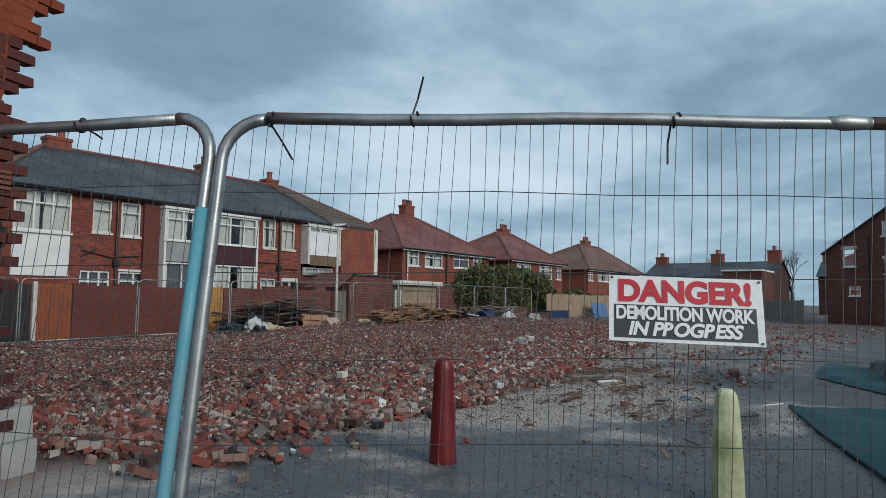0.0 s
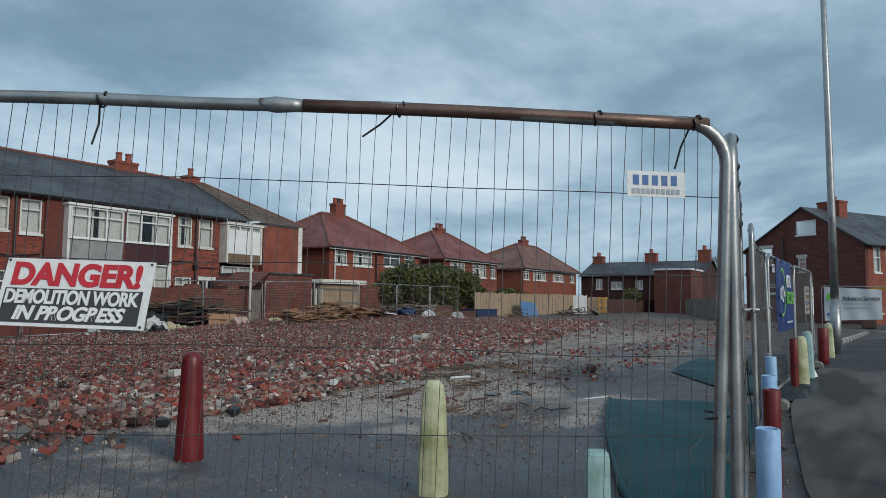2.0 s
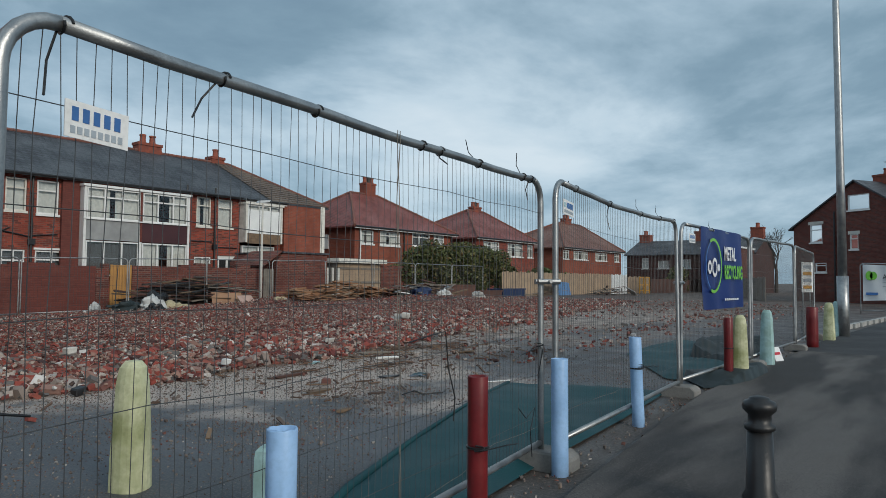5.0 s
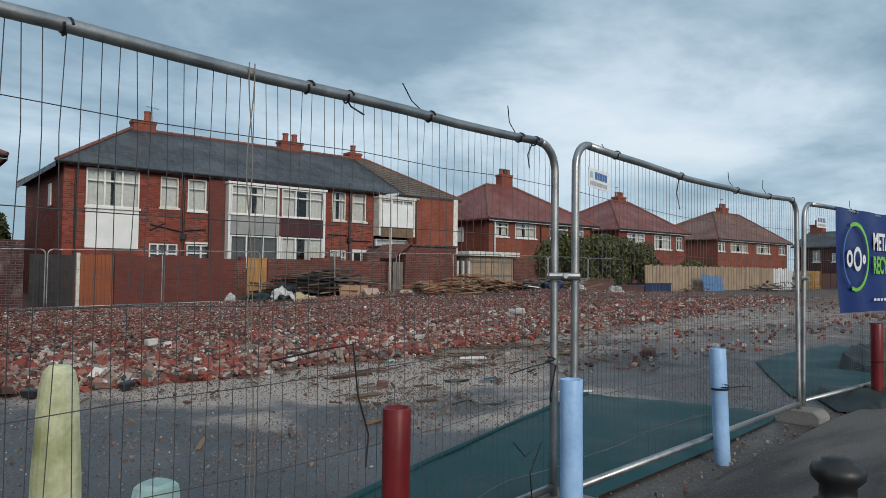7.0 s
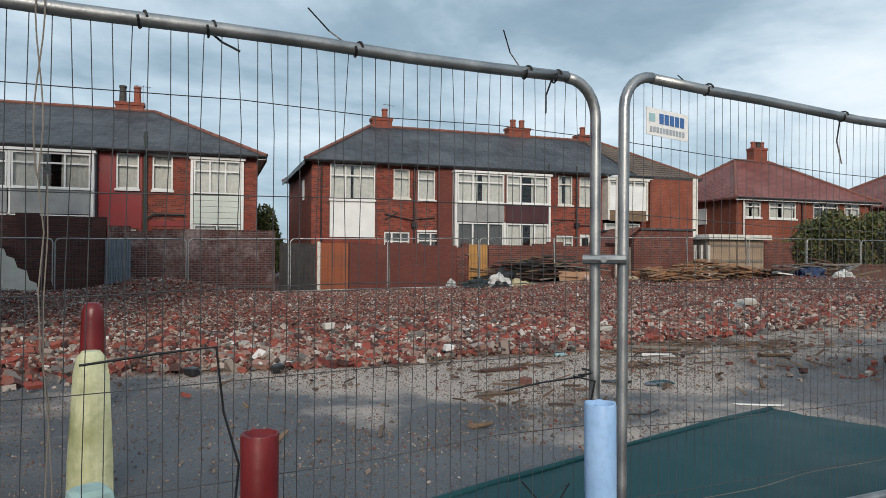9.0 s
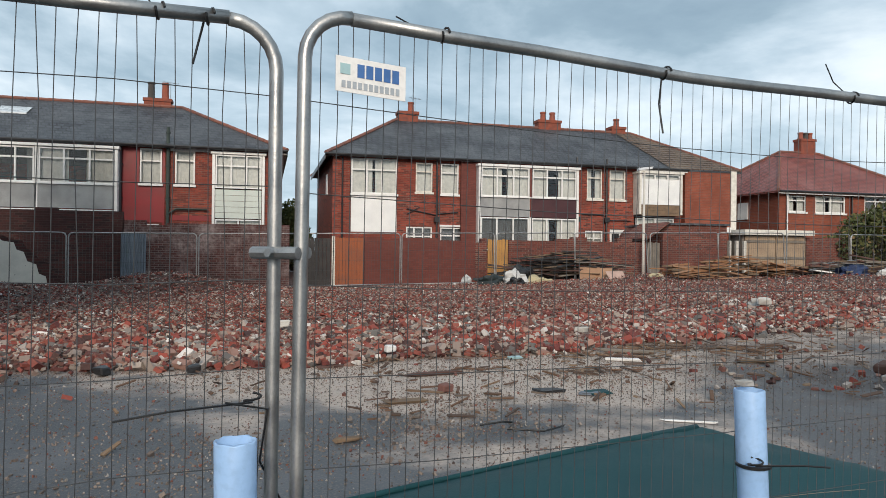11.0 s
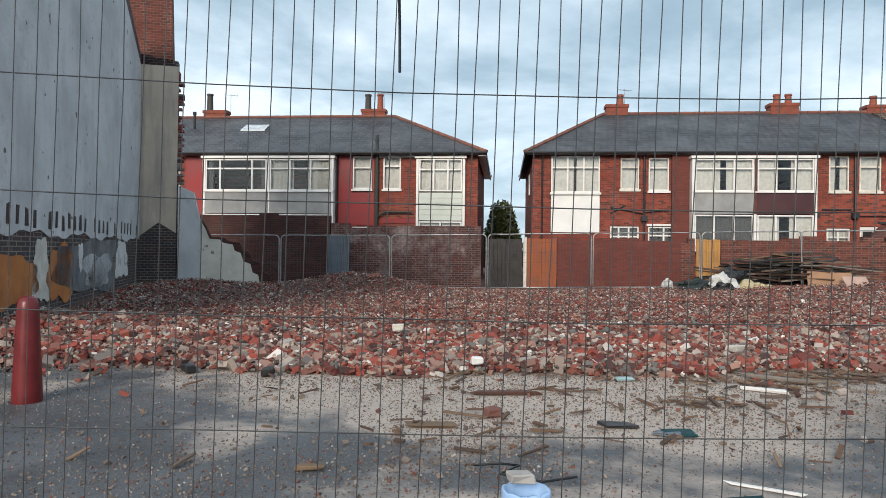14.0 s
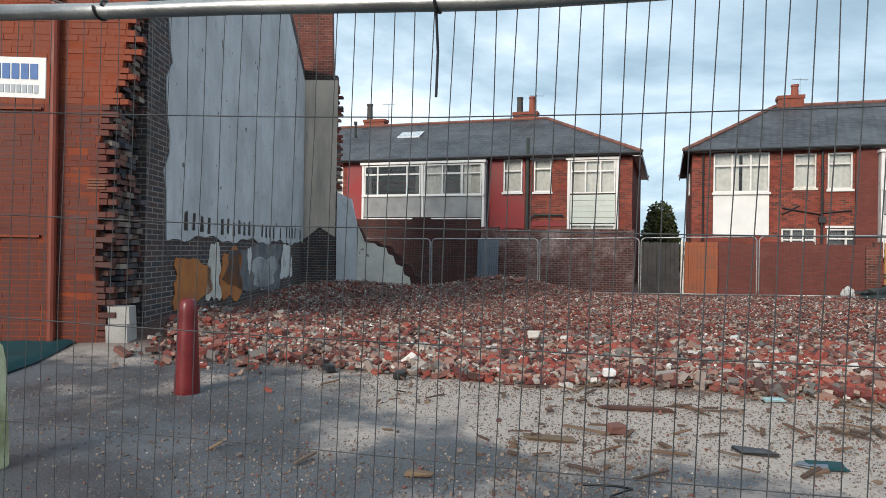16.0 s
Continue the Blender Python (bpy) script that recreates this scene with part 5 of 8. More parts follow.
    for k, z in enumerate(zz):
        e = edge(z) + (0.11 if k % 2 else 0.0)
        f = 0.0 - e
        first = True
        while f < 4.6:
            L = 0.215 if not first or rng.random() < 0.55 else 0.105
            a, b = f, min(f + L, 4.6)
            if first and rng.random() < 0.10:
                first = False
                f = b + 0.010
                continue
            first = False
            pr = rng.uniform(-0.003, 0.003)
            if count < 300 and z < 5.2 and a < 0.75:
                o = bpy.data.objects.new("brick", (low_cache if z < 2.93 else mesh_cache)[rng.randrange(6)])
                scene.collection.objects.link(o)
                o.parent = r
                m = Matrix(((FRONT.x, SIDE.x, 0, 0), (FRONT.y, SIDE.y, 0, 0), (0, 0, 1, 0), (0, 0, 0, 1)))
                org = FRONT * a + SIDE * pr + Vector((0, 0, z))
                o.matrix_local = Matrix.Translation(org) @ m @ Matrix.Diagonal((b - a, 0.102, 0.0655, 1))
                count += 1
            else:
                o = CORNER + FRONT * a + SIDE * pr + Vector((0, 0, z))
                prism(wall_low if z < 2.93 else wall, [o, o + FRONT * (b - a), o + FRONT * (b - a) + Vector((0, 0, 0.0655)), o + Vector((0, 0, 0.0655))], SIDE * 0.10)
            f = b + 0.010
    tagged(part("brickwork", wall, "brick_course", r), kind="stuff")
    tagged(part("brickwork", wall_low, "brick_lower", r, "lower courses in dark red"), kind="stuff")
    # mortar behind the faces, and the broken inner leaf
    bm = bmesh.new()
    pts = [CORNER + SIDE * 0.003 + FRONT * (0.10 - edge(z)) + Vector((0, 0, z)) for z in np.linspace(0, 8.5, 60)]
    prism(bm, [CORNER + SIDE * 0.003 + FRONT * 4.6, *pts, CORNER + SIDE * 0.003 + FRONT * 4.6 + Vector((0, 0, 8.5))], SIDE * 0.09)
    part("mortar", bm, "mortar_red", r)
    inner = bmesh.new()
    for k in range(110):
        z = 0.05 + 0.0765 * k
        s = 0.11
        while s < 0.98:
            L = rng.choice((0.215, 0.215, 0.105))
            n0 = -0.10 - 0.05 * rng.random() - 0.10 * max(0, math.sin(z * 2.2 + s * 3.0)) * (s < 1.2)
            if rng.random() < 0.93:
                a = on_wall(s, n0 + rng.uniform(0, 0.10), z)
                prism(inner, [a, a + SIDE * (L - 0.012), a + SIDE * (L - 0.012) + Vector((0, 0, 0.064)), a + Vector((0, 0, 0.064))], FRONT * 0.20)
            s += L
    tagged(part("broken_bricks", inner, "rubble_wall", r, "broken sooty brick ends of the torn wall"), kind="stuff")
    bm = bmesh.new()
    prism(bm, [on_wall(0.115, -0.22, 0), on_wall(0.915, -0.22, 0), on_wall(0.915, -0.22, 8.6), on_wall(0.115, -0.22, 8.6)], FRONT * 0.2)
    part("wall_core", bm, "brick_old", r)
    # pale plinth blocks at the foot of the broken corner, and an air grille
    for a, b, z0, z1 in ((-0.03, 0.24, 0.05, 0.30), (0.02, 0.22, 0.304, 0.52)):
        bm = bmesh.new()
        prism(bm, [on_wall(a, 0.18, z0), on_wall(b, 0.18, z0), on_wall(b, 0.17, z1), on_wall(a, 0.17, z1)], FRONT * 0.26)
        part("plinth_block", bm, "concrete", r)
    bm = bmesh.new()
    for i in range(4):
        o = CORNER + FRONT * 0.12 - SIDE * 0.012 + Vector((0, 0, 1.95 + i * 0.035))
        prism(bm, [o, o + FRONT * 0.22, o + FRONT * 0.22 + Vector((0, 0, 0.02)), o + Vector((0, 0, 0.02))], SIDE * 0.02)
    part("air_grille", bm, "rust", r)
    bm = bmesh.new()
    o = CORNER + FRONT * 0.72 - SIDE * 0.07
    tube(bm, [o + Vector((0, 0, 0.1)), o + Vector((0, 0, 8.4))], 0.05, 10)
    part("downpipe", bm, "paint_rust_red", r)
    for z in (1.35, 2.9, 4.3):
        o = CORNER + FRONT * 0.9 - SIDE * 0.03 + Vector((0, 0, z))
        bm = bmesh.new()
        prism(bm, [o, o + FRONT * 3.6, o + FRONT * 3.6 + Vector((0, 0, 0.03)), o + Vector((0, 0, 0.03))], SIDE * 0.03)
        part("ledge", bm, "brick_course", r)


pieces("rubble_wall", [(0.0, (0.10, 0.05, 0.04)), (0.25, (0.035, 0.037, 0.045)), (0.5, (0.055, 0.055, 0.065)), (0.65, (0.16, 0.07, 0.05)), (0.8, (0.20, 0.165, 0.135)), (0.92, (0.28, 0.24, 0.2))])
plain("brick_course", (0.30, 0.056, 0.014), (0.060, 0.012, 0.008), 0.42, 0.75, grain=35, bump=0.5)
plain("brick_lower", (0.125, 0.024, 0.013), (0.040, 0.009, 0.008), 0.6, 0.7, grain=35, bump=0.5)
plain("mortar_red", (0.32, 0.064, 0.018), (0.075, 0.015, 0.010), 0.42, 0.9)
plain("paint_rust_red", (0.22, 0.045, 0.024), None, 4, 0.6)
ruin()


# ---- garden walls along the back of the site ----
ORIGIN = ROWS
YW = 21.5


def garden_wall(x0, x1, top, mat, label, y=YW, coping=None, t=0.22):
    w = thing("garden_wall", ((x0 + x1) / 2, y, 0), label, "wall", "garden walls")
    n = max(2, int((x1 - x0) / 0.6))
    rng = random.Random(int(x0 * 10) + 7)
    bm = bmesh.new()
    pts = [(x0 + (x1 - x0) * i / n, top + rng.choice((0, 0, 0, 0.075, -0.075))) for i in range(n)]
    line = [(x0, y, -0.4)]
    line += [p for (x, z) in pts for p in ((x, y, z), (x + (x1 - x0) / n, y, z))]
    line += [(x1, y, -0.4)]
    prism(bm, [Vector(p) for p in line[::-1]], Vector((0, t, 0)))
    part("brickwork", bm, mat, w)
    if coping:
        part("coping", cube(x0, x1, y - 0.03, y + t + 0.03, top + 0.08, top + 0.15), coping, w)
    return w


def board_gate(x0, x1, z0, z1, y, mat, label, post=None, boards=8):
    g = thing("garden_gate", ((x0 + x1) / 2, y, z0), label, "gate", "garden gates")
    rng = random.Random(int(x0 * 7))
    w = (x1 - x0) / boards
    for i in range(boards):
        part("board", cube(x0 + i * w + 0.004, x0 + (i + 1) * w - 0.004, y + rng.uniform(0, 0.006), y + 0.022, z0, z1 + rng.uniform(-0.012, 0.012)), mat, g)
    for z in (z0 + 0.25, z1 - 0.3):
        part("rail", cube(x0, x1, y + 0.024, y + 0.07, z, z + 0.1), mat, g)
    if post:
        part("post", cube(x0 - 0.12, x0 - 0.01, y - 0.04, y + 0.07, z0 - 0.1, z1 + 0.05, 0.01), post, g)
    return g


garden_wall(-9.0, 1.72, 2.36, "brick_dark", "tall dark sooty brick garden wall")
garden_wall(1.76, 6.95, 2.02, "brick_salty", "dark brick garden wall blotched with white salts")
garden_wall(9.52, 13.55, 1.66, "brick_painted", "smooth dull-red garden wall")
garden_wall(13.56, 14.0, 1.6, "brick_wall", "short pier of brown brick")
garden_wall(14.85, 20.55, 1.70, "brick_wall", "weathered red brick garden wall with an uneven top")
garden_wall(28.95, 31.6, 1.95, "brick_wall", "red brick wall beside the garage", y=22.5)
board_gate(7.10, 8.34, -0.1, 1.60, YW, "gate_black", "black boarded double gate", boards=9)
board_gate(8.50, 9.48, -0.1, 1.62, YW, "gate_orange", "orange-stained boarded gate with a pale post", post="white_paint_old")
board_gate(14.04, 14.82, -0.05, 1.64, YW, "gate_yellow", "yellow pine boarded gate", boards=7)
board_gate(20.60, 21.14, 0.0, 1.62, YW, "timber_grey", "weathered grey timber gate", boards=5)

s = thing("metal_sheet", (2.1, 21.3, 0), "grey corrugated metal sheet leaning on the wall", "metal sheet")
bm = bmesh.new()
row = []
for i in range(41):
    x = 1.72 + 0.74 * i / 40
    y = 21.30 + 0.018 * math.sin(i * 1.6)
    row.append([bm.verts.new(p) for p in ((x, y - 0.10, -0.1), (x, y, 1.66), (x, y + 0.006, 1.66), (x, y - 0.094, -0.1))])
for a, b in zip(row, row[1:]):
    bm.faces.new((a[0], b[0], b[1], a[1]))
    bm.faces.new((a[1], b[1], b[2], a[2]))
    bm.faces.new((a[2], b[2], b[3], a[3]))
part("sheet", bm, "corrugated_grey", s)

# outhouse with a lean-to slope
o = thing("outhouse", (22.6, 23, 0), "low red brick outhouse with a sloping end", "outhouse")
bm = bmesh.new()
prism(bm, [Vector(p) for p in ((24.1, 21.4, -0.3), (24.1, 21.4, 2.32), (21.55, 21.4, 2.32), (21.2, 21.4, 1.95), (21.2, 21.4, -0.3))], Vector((0, 3.4, 0)))
part("brickwork", bm, "brick_wall", o)
part("roof_edge", cube(21.5, 24.18, 21.32, 24.9, 2.323, 2.40), "slate", o)
bm = bmesh.new()
prism(bm, [Vector(p) for p in ((20.55, 21.42, 1.72), (21.5, 21.42, 2.38), (21.5, 21.42, 2.44), (20.52, 21.42, 1.78))], Vector((0, 2.2, 0)))
part("lean_to_roof", bm, "brick_wall", o)

g = thing("garage", (27.3, 24, 0), "flat-roofed garage with weathered timber doors and white fascia", "garage")
part("walls", cube(25.7, 28.9, 22.5, 26.4, -0.2, 2.02), "timber_grey", g)
part("roof", cube(25.55, 29.05, 22.15, 26.5, 2.024, 2.24), "white_paint_old", g)
for i in range(2):
    d = part("door", cube(25.78 + i * 1.54, 27.28 + i * 1.54, 22.42, 22.49, 0.0, 1.98), "timber_tan", g)
    for z in (0.3, 1.0, 1.7):
        part("ledge", cube(25.8 + i * 1.54, 27.26 + i * 1.54, 22.38, 22.418, z, z + 0.1), "timber_grey", d)
for x in (24.75, 25.1, 25.48):
    p = thing("concrete_post", (x, 22.1, 0), "leaning concrete fence post", "post", "concrete posts")
    part("post", cube(x - 0.06, x + 0.06, 22.04, 22.16, -0.2, 1.75, 0.01), "concrete_light", p)
d = thing("back_porch", (24.6, 23.2, 0), "small porch with a white lintel and door", "porch")
part("wall", cube(24.15, 25.4, 23.0, 26.2, -0.2, 2.1), "brick_end", d)
part("lintel", cube(24.12, 25.45, 22.9, 23.3, 2.104, 2.34), "white_board", d)
part("door", cube(24.3, 25.0, 22.95, 22.998, 0.0, 1.95), "timber_grey", d)


def board_fence(p, q, z1, mat, label, n, z0=0.0, cap=False):
    """Upright boards between two places on the ground."""
    p, q = Vector(p), Vector(q)
    f = thing("timber_fence", p.lerp(q, 0.5), label, "fence", "timber fences")
    u = (q - p).normalized()
    side = Vector((-u.y, u.x, 0))
    rng = random.Random(int(p.x * 3))
    L = (q - p).length
    for i in range(n):
        a = p + u * (L * i / n + 0.01)
        b = p + u * (L * (i + 1) / n - 0.01)
        bm = bmesh.new()
        h = z1 + rng.uniform(-0.05, 0.05)
        k = side * rng.uniform(-0.012, 0.012)
        prism(bm, [a + k + Vector((0, 0, z0)), b + k + Vector((0, 0, z0)), b + k + Vector((0, 0, h)), a + k + Vector((0, 0, h))], side * 0.025)
        part("board", bm, mat, f)
    return f


board_fence((37.5, 20.4, 0), (52.0, 19.8, 0), 1.75, "timber_tan", "tan timber fence of upright boards", 60)
board_fence((52.1, 19.8, 0), (54.8, 19.7, 0), 1.75, "white_board", "white corrugated fence panel", 14)
board_fence((54.9, 19.7, 0), (58.5, 19.3, 0), 1.6, "timber_tan", "tan timber fence of upright boards", 14)
board_fence((58.6, 19.2, 0), (88.0, 17.8, 0), 1.45, "timber_brown", "dark brown timber fence", 60)
board_fence((47.0, 7.6, 0), (66.0, 14.5, 0), 1.55, "timber_grey", "grey weathered timber fence", 50)


# ---- planting ----
def leaf_mass(name, at, label, category, blobs, count, size, mat, seed, stems=(), needle=False):
    t = thing(name, at, label, category)
    rng = np.random.default_rng(seed)
    verts, faces = [], []
    w = np.array([b[3] * b[4] * b[5] for b in blobs])
    which = rng.choice(len(blobs), count, p=w / w.sum())
    for k in which:
        bx, by, bz, rx, ry, rz = blobs[k]
        d = rng.normal(size=3)
        d /= np.linalg.norm(d)
        r = rng.uniform(0.45, 1.08) ** 0.6
        c = np.array((bx, by, bz)) + d * r * np.array((rx, ry, rz)) - np.array(at)
        a = rng.normal(size=3)
        a /= np.linalg.norm(a)
        b = np.cross(a, rng.normal(size=3))
        b /= np.linalg.norm(b)
        s = size * rng.uniform(0.6, 1.4)
        n = len(verts)
        verts += [c - a * s, c + b * s * 0.5, c + a * s, c - b * s * 0.5]
        faces.append((n, n + 1, n + 2, n + 3))
    me = bpy.data.meshes.new("crown")
    me.from_pydata([tuple(v) for v in verts], [], faces)
    me.materials.append(MATS[mat])
    c = new("crown", me)
    c.parent = t
    if stems:
        bm = bmesh.new()
        for line, r in stems:
            tube(bm, line, r, 6)
        part("stems", bm, "bark", t)
    return t


rng = random.Random(3)
blobs = [(31.5 + i * 1.05 + rng.uniform(-0.3, 0.3), 22.3 + rng.uniform(-0.5, 0.9), rng.uniform(0.9, 2.85), rng.uniform(0.7, 1.1), rng.uniform(0.7, 1.1), rng.uniform(0.6, 0.95)) for i in range(9) for _ in range(3)]
blobs += [(38.8 + i * 0.6, 21.2, 0.8, 0.6, 0.5, 0.6) for i in range(6)]
stems = [([(31.5 + i * 0.8, 22.2, 0), (31.4 + i * 0.82 + rng.uniform(-0.3, 0.3), 22.2, 1.2), (31.5 + i * 0.8 + rng.uniform(-0.5, 0.5), 22.3, 2.6)], [0.06, 0.045, 0.02]) for i in range(11)]
leaf_mass("overgrown_bush", (36, 22.3, 0), "large overgrown ivy-covered bush with yellowing leaves", "bush", blobs, 26000, 0.10, "leaves", 2, stems)
blobs = [(7.6 + 0.0 * k, 36.6, 0.6 + k * 0.42, 1.45 - k * 0.12, 1.45 - k * 0.12, 0.45) for k in range(8)]
leaf_mass("conifer", (7.6, 36.6, 0), "dark green conifer in a gap between houses", "tree", blobs, 11000, 0.10, "needles", 4, [([(7.6, 36.6, 0), (7.6, 36.6, 3.4)], [0.12, 0.03])])
for k, (x, y, z) in enumerate(((47.5, 24.0, 2.2), (50.5, 23.5, 1.9), (68.5, 16.0, 3.6), (66.0, 19.5, 2.6), (30.4, 24.5, 1.5))):
    blobs = [(x + rng.uniform(-0.7, 0.7), y + rng.uniform(-0.5, 0.5), z * f, 0.9, 0.9, z * 0.22) for f in (0.25, 0.45, 0.65, 0.8)]
    leaf_mass("garden_shrub", (x, y, 0), "dark evergreen garden shrub", "shrub", blobs, 1800, 0.12, "needles" if k % 2 == 0 else "leaves", 10 + k, [([(x, y, 0), (x, y, z * 0.7)], [0.07, 0.03])])


def bare_tree(at, h, seed):
    t = thing("bare_tree", at, "leafless winter tree behind the houses", "tree")
    rng = random.Random(seed)
    trunk = bmesh.new()
    tube(trunk, [at, (at[0] + 0.1, at[1], at[2] + h * 0.35)], [0.2, 0.14], 8)
    part("trunk", trunk, "bark", t)
    bm = bmesh.new()

    def grow(p, d, length, r, depth):
        q = p + d * length
        tube(bm, [p, p.lerp(q, 0.5) + Vector((rng.uniform(-1, 1), rng.uniform(-1, 1), 0)) * length * 0.05, q], [r, r * 0.8, r * 0.55], 5, cap=False)
        if depth == 0:
            return
        for _ in range(3):
            e = (d + Vector((rng.uniform(-1, 1), rng.uniform(-1, 1), rng.uniform(-0.3, 0.7))) * 0.75).normalized()
            grow(p.lerp(q, rng.uniform(0.6, 1.0)), e, length * rng.uniform(0.6, 0.8), r * 0.55, depth - 1)

    for _ in range(4):
        grow(Vector((at[0] + 0.1, at[1], at[2] + h * 0.33)), Vector((rng.uniform(-0.6, 0.6), rng.uniform(-0.6, 0.6), 1)).normalized(), h * 0.26, 0.09, 4)
    tagged(part("crown", bm, "bark", t), kind="stuff")


bare_tree((61.0, 7.2, 0), 7.2, 4)
bare_tree((80.0, 14.0, 0), 7.5, 9)
bare_tree((92.0, 25.0, 0), 7.5, 12)


# ---- mesh fence panels ----
ORIGIN = Vector((0, 0, 0))
def fence_panel(TL, TR, BL, BR, label="galvanised mesh fence panel on block feet", seed=0, r=0.0195, gap=0.0445, hgap=0.253, wire=0.00125, left="galvanised", top="galvanised", group="site fence panels", bow=0.004, belly=0.0, crown=0.0, tube_sides=12):
    TL, TR, BL, BR = (Vector(v) for v in (TL, TR, BL, BR))
    W, H = (TR - TL).length, (TL - BL).length
    P = lambda u, v: BL.lerp(BR, u / W).lerp(TL.lerp(TR, u / W), v / H) + Vector((0, belly * math.sin(math.pi * min(1, max(0, u / W))), crown * math.sin(math.pi * min(1, max(0, u / W)))))
    f = thing("mesh_fence_panel", (BL + BR) / 2, label, "fence", group)
    R = 0.13
    arc = [(R - R * math.cos(a), H - R + R * math.sin(a)) for a in np.linspace(0, math.pi / 2, 7)]
    rng = random.Random(seed)
    ups = [0.02, 0.3, 0.7, 1.1, 1.5]
    bm = bmesh.new()
    tube(bm, [P(0, v) for v in ups] + [P(*a) for a in arc], r, tube_sides)
    part("upright", bm, left, f, smooth=True)
    bm = bmesh.new()
    tube(bm, [P(W, v) for v in ups] + [P(W - a, b) for a, b in arc], r, tube_sides)
    part("upright", bm, "galvanised", f, smooth=True)
    bm = bmesh.new()
    tube(bm, [P(R + (W - 2 * R) * i / 10, H + 0.004 * math.sin(i * 1.7 + seed)) for i in range(11)], r * 0.995, tube_sides)
    part("top_rail", bm, top, f, smooth=True)
    bm = bmesh.new()
    tube(bm, [P(0.02, 0.14), P(W - 0.02, 0.14)], r * 0.95, tube_sides)
    part("bottom_rail", bm, "galvanised", f, smooth=True)
    bm = bmesh.new()
    nv = int(round((W - 0.05) / gap))
    for i in range(1, nv):
        u = W * i / nv
        hi = H - 0.012
        if u < R:
            hi = H - R + math.sqrt(max(0, R * R - (R - u) ** 2))
        if W - u < R:
            hi = H - R + math.sqrt(max(0, R * R - (R - W + u) ** 2))
        w = [rng.uniform(-bow, bow) for _ in range(4)]
        tube(bm, [P(u, 0.13), P(u + w[0], H * 0.35), P(u + w[1], H * 0.62), P(u + w[2], H * 0.85), P(u + w[3] * 0.5, hi)], wire, 4, cap=False)
    nh = int((H - 0.36) / hgap)
    for j in range(nh + 1):
        v = 0.313 + j * hgap
        tube(bm, [P(0.0 + W * k / 8, v + rng.uniform(-bow, bow)) for k in range(9)], wire * 1.15, 4, cap=False)
    part("wire_mesh", bm, "wire_steel", f)
    return f, P, W, H


def block_foot(x, y, z, turn, owner):
    b = owner
    bm = bmesh.new()
    prof = [(-0.18, 0), (0.18, 0), (0.18, 0.09), (0.13, 0.13), (-0.13, 0.13), (-0.18, 0.09)]
    c, s_ = math.cos(turn), math.sin(turn)
    prism(bm, [Vector((x + a * c - 0.11 * -s_, y + a * s_ - 0.11 * c, z + h)) for a, h in prof], Vector((-s_ * 0.22, c * 0.22, 0)))
    bmesh.ops.bevel(bm, geom=bm.edges[:], offset=0.012, segments=1, affect="EDGES")
    part("block_foot", bm, "concrete_dirty", b)


def clamp(p, d, k):
    p, d = Vector(p), Vector(d).normalized()
    n = Vector((-d.y, d.x, 0))
    for s_ in (-0.025, 0.025):
        bm = bmesh.new()
        tube(bm, [p - d * 0.075 + n * s_, p + d * 0.075 + n * s_], 0.017, 8)
        part("coupler", bm, "galvanised", k)
    bm = bmesh.new()
    tube(bm, [p - n * 0.06, p + n * 0.06], 0.012, 6)
    part("bolt", bm, "galvanised", k)


P0 = fence_panel((0.05, 4.90, 1.80), (1.372, 1.76, 1.835), (-0.16, 4.87, 0.02), (1.165, 1.74, 0.02), seed=1)
P1 = fence_panel((1.392, 1.727, 1.823), (3.309, -0.962, 1.79), (1.20, 1.70, 0.02), (3.335, -0.88, 0.02), seed=2, bow=0.008, crown=0.02)
P2 = fence_panel((3.39, -0.955, 1.79), (6.675, -0.432, 1.825), (3.38, -0.955, 0.02), (6.67, -0.44, 0.02), seed=3, bow=0.011, crown=-0.012)
P3 = fence_panel((6.75, -0.50, 1.85), (10.04, -0.14, 1.83), (6.735, -0.51, 0.02), (9.93, -0.20, 0.02), seed=4, belly=0.05, crown=-0.03)
P4 = fence_panel((10.14, -0.16, 1.82), (12.98, -0.14, 1.80), (10.08, -0.17, 0.02), (12.94, -0.15, 0.02), seed=5)
P5 = fence_panel((13.1, -0.14, 1.82), (16.04, -0.12, 1.85), (13.08, -0.14, 0.02), (16.04, -0.12, 0.02), seed=6)
P6 = fence_panel((16.15, -0.12, 1.84), (19.2, 0.1, 1.82), (16.15, -0.12, 0.02), (19.2, 0.1, 0.02), seed=7)
P7 = fence_panel((34.0, 0.95, 1.98), (34.0, -2.25, 1.92), (34.0, 0.95, 0.0), (34.0, -2.25, 0.0), seed=8, tube_sides=8)
# crimped joint in the rail of the second panel
bm = bmesh.new()
tube(bm, [P1[1](1.86 + 0.025 * i, P1[3]) for i in range(6)], [0.0198, 0.0215, 0.0255, 0.0235, 0.0215, 0.0198], 12)
part("rail_joint", bm, "galvanised", P1[0], smooth=True)
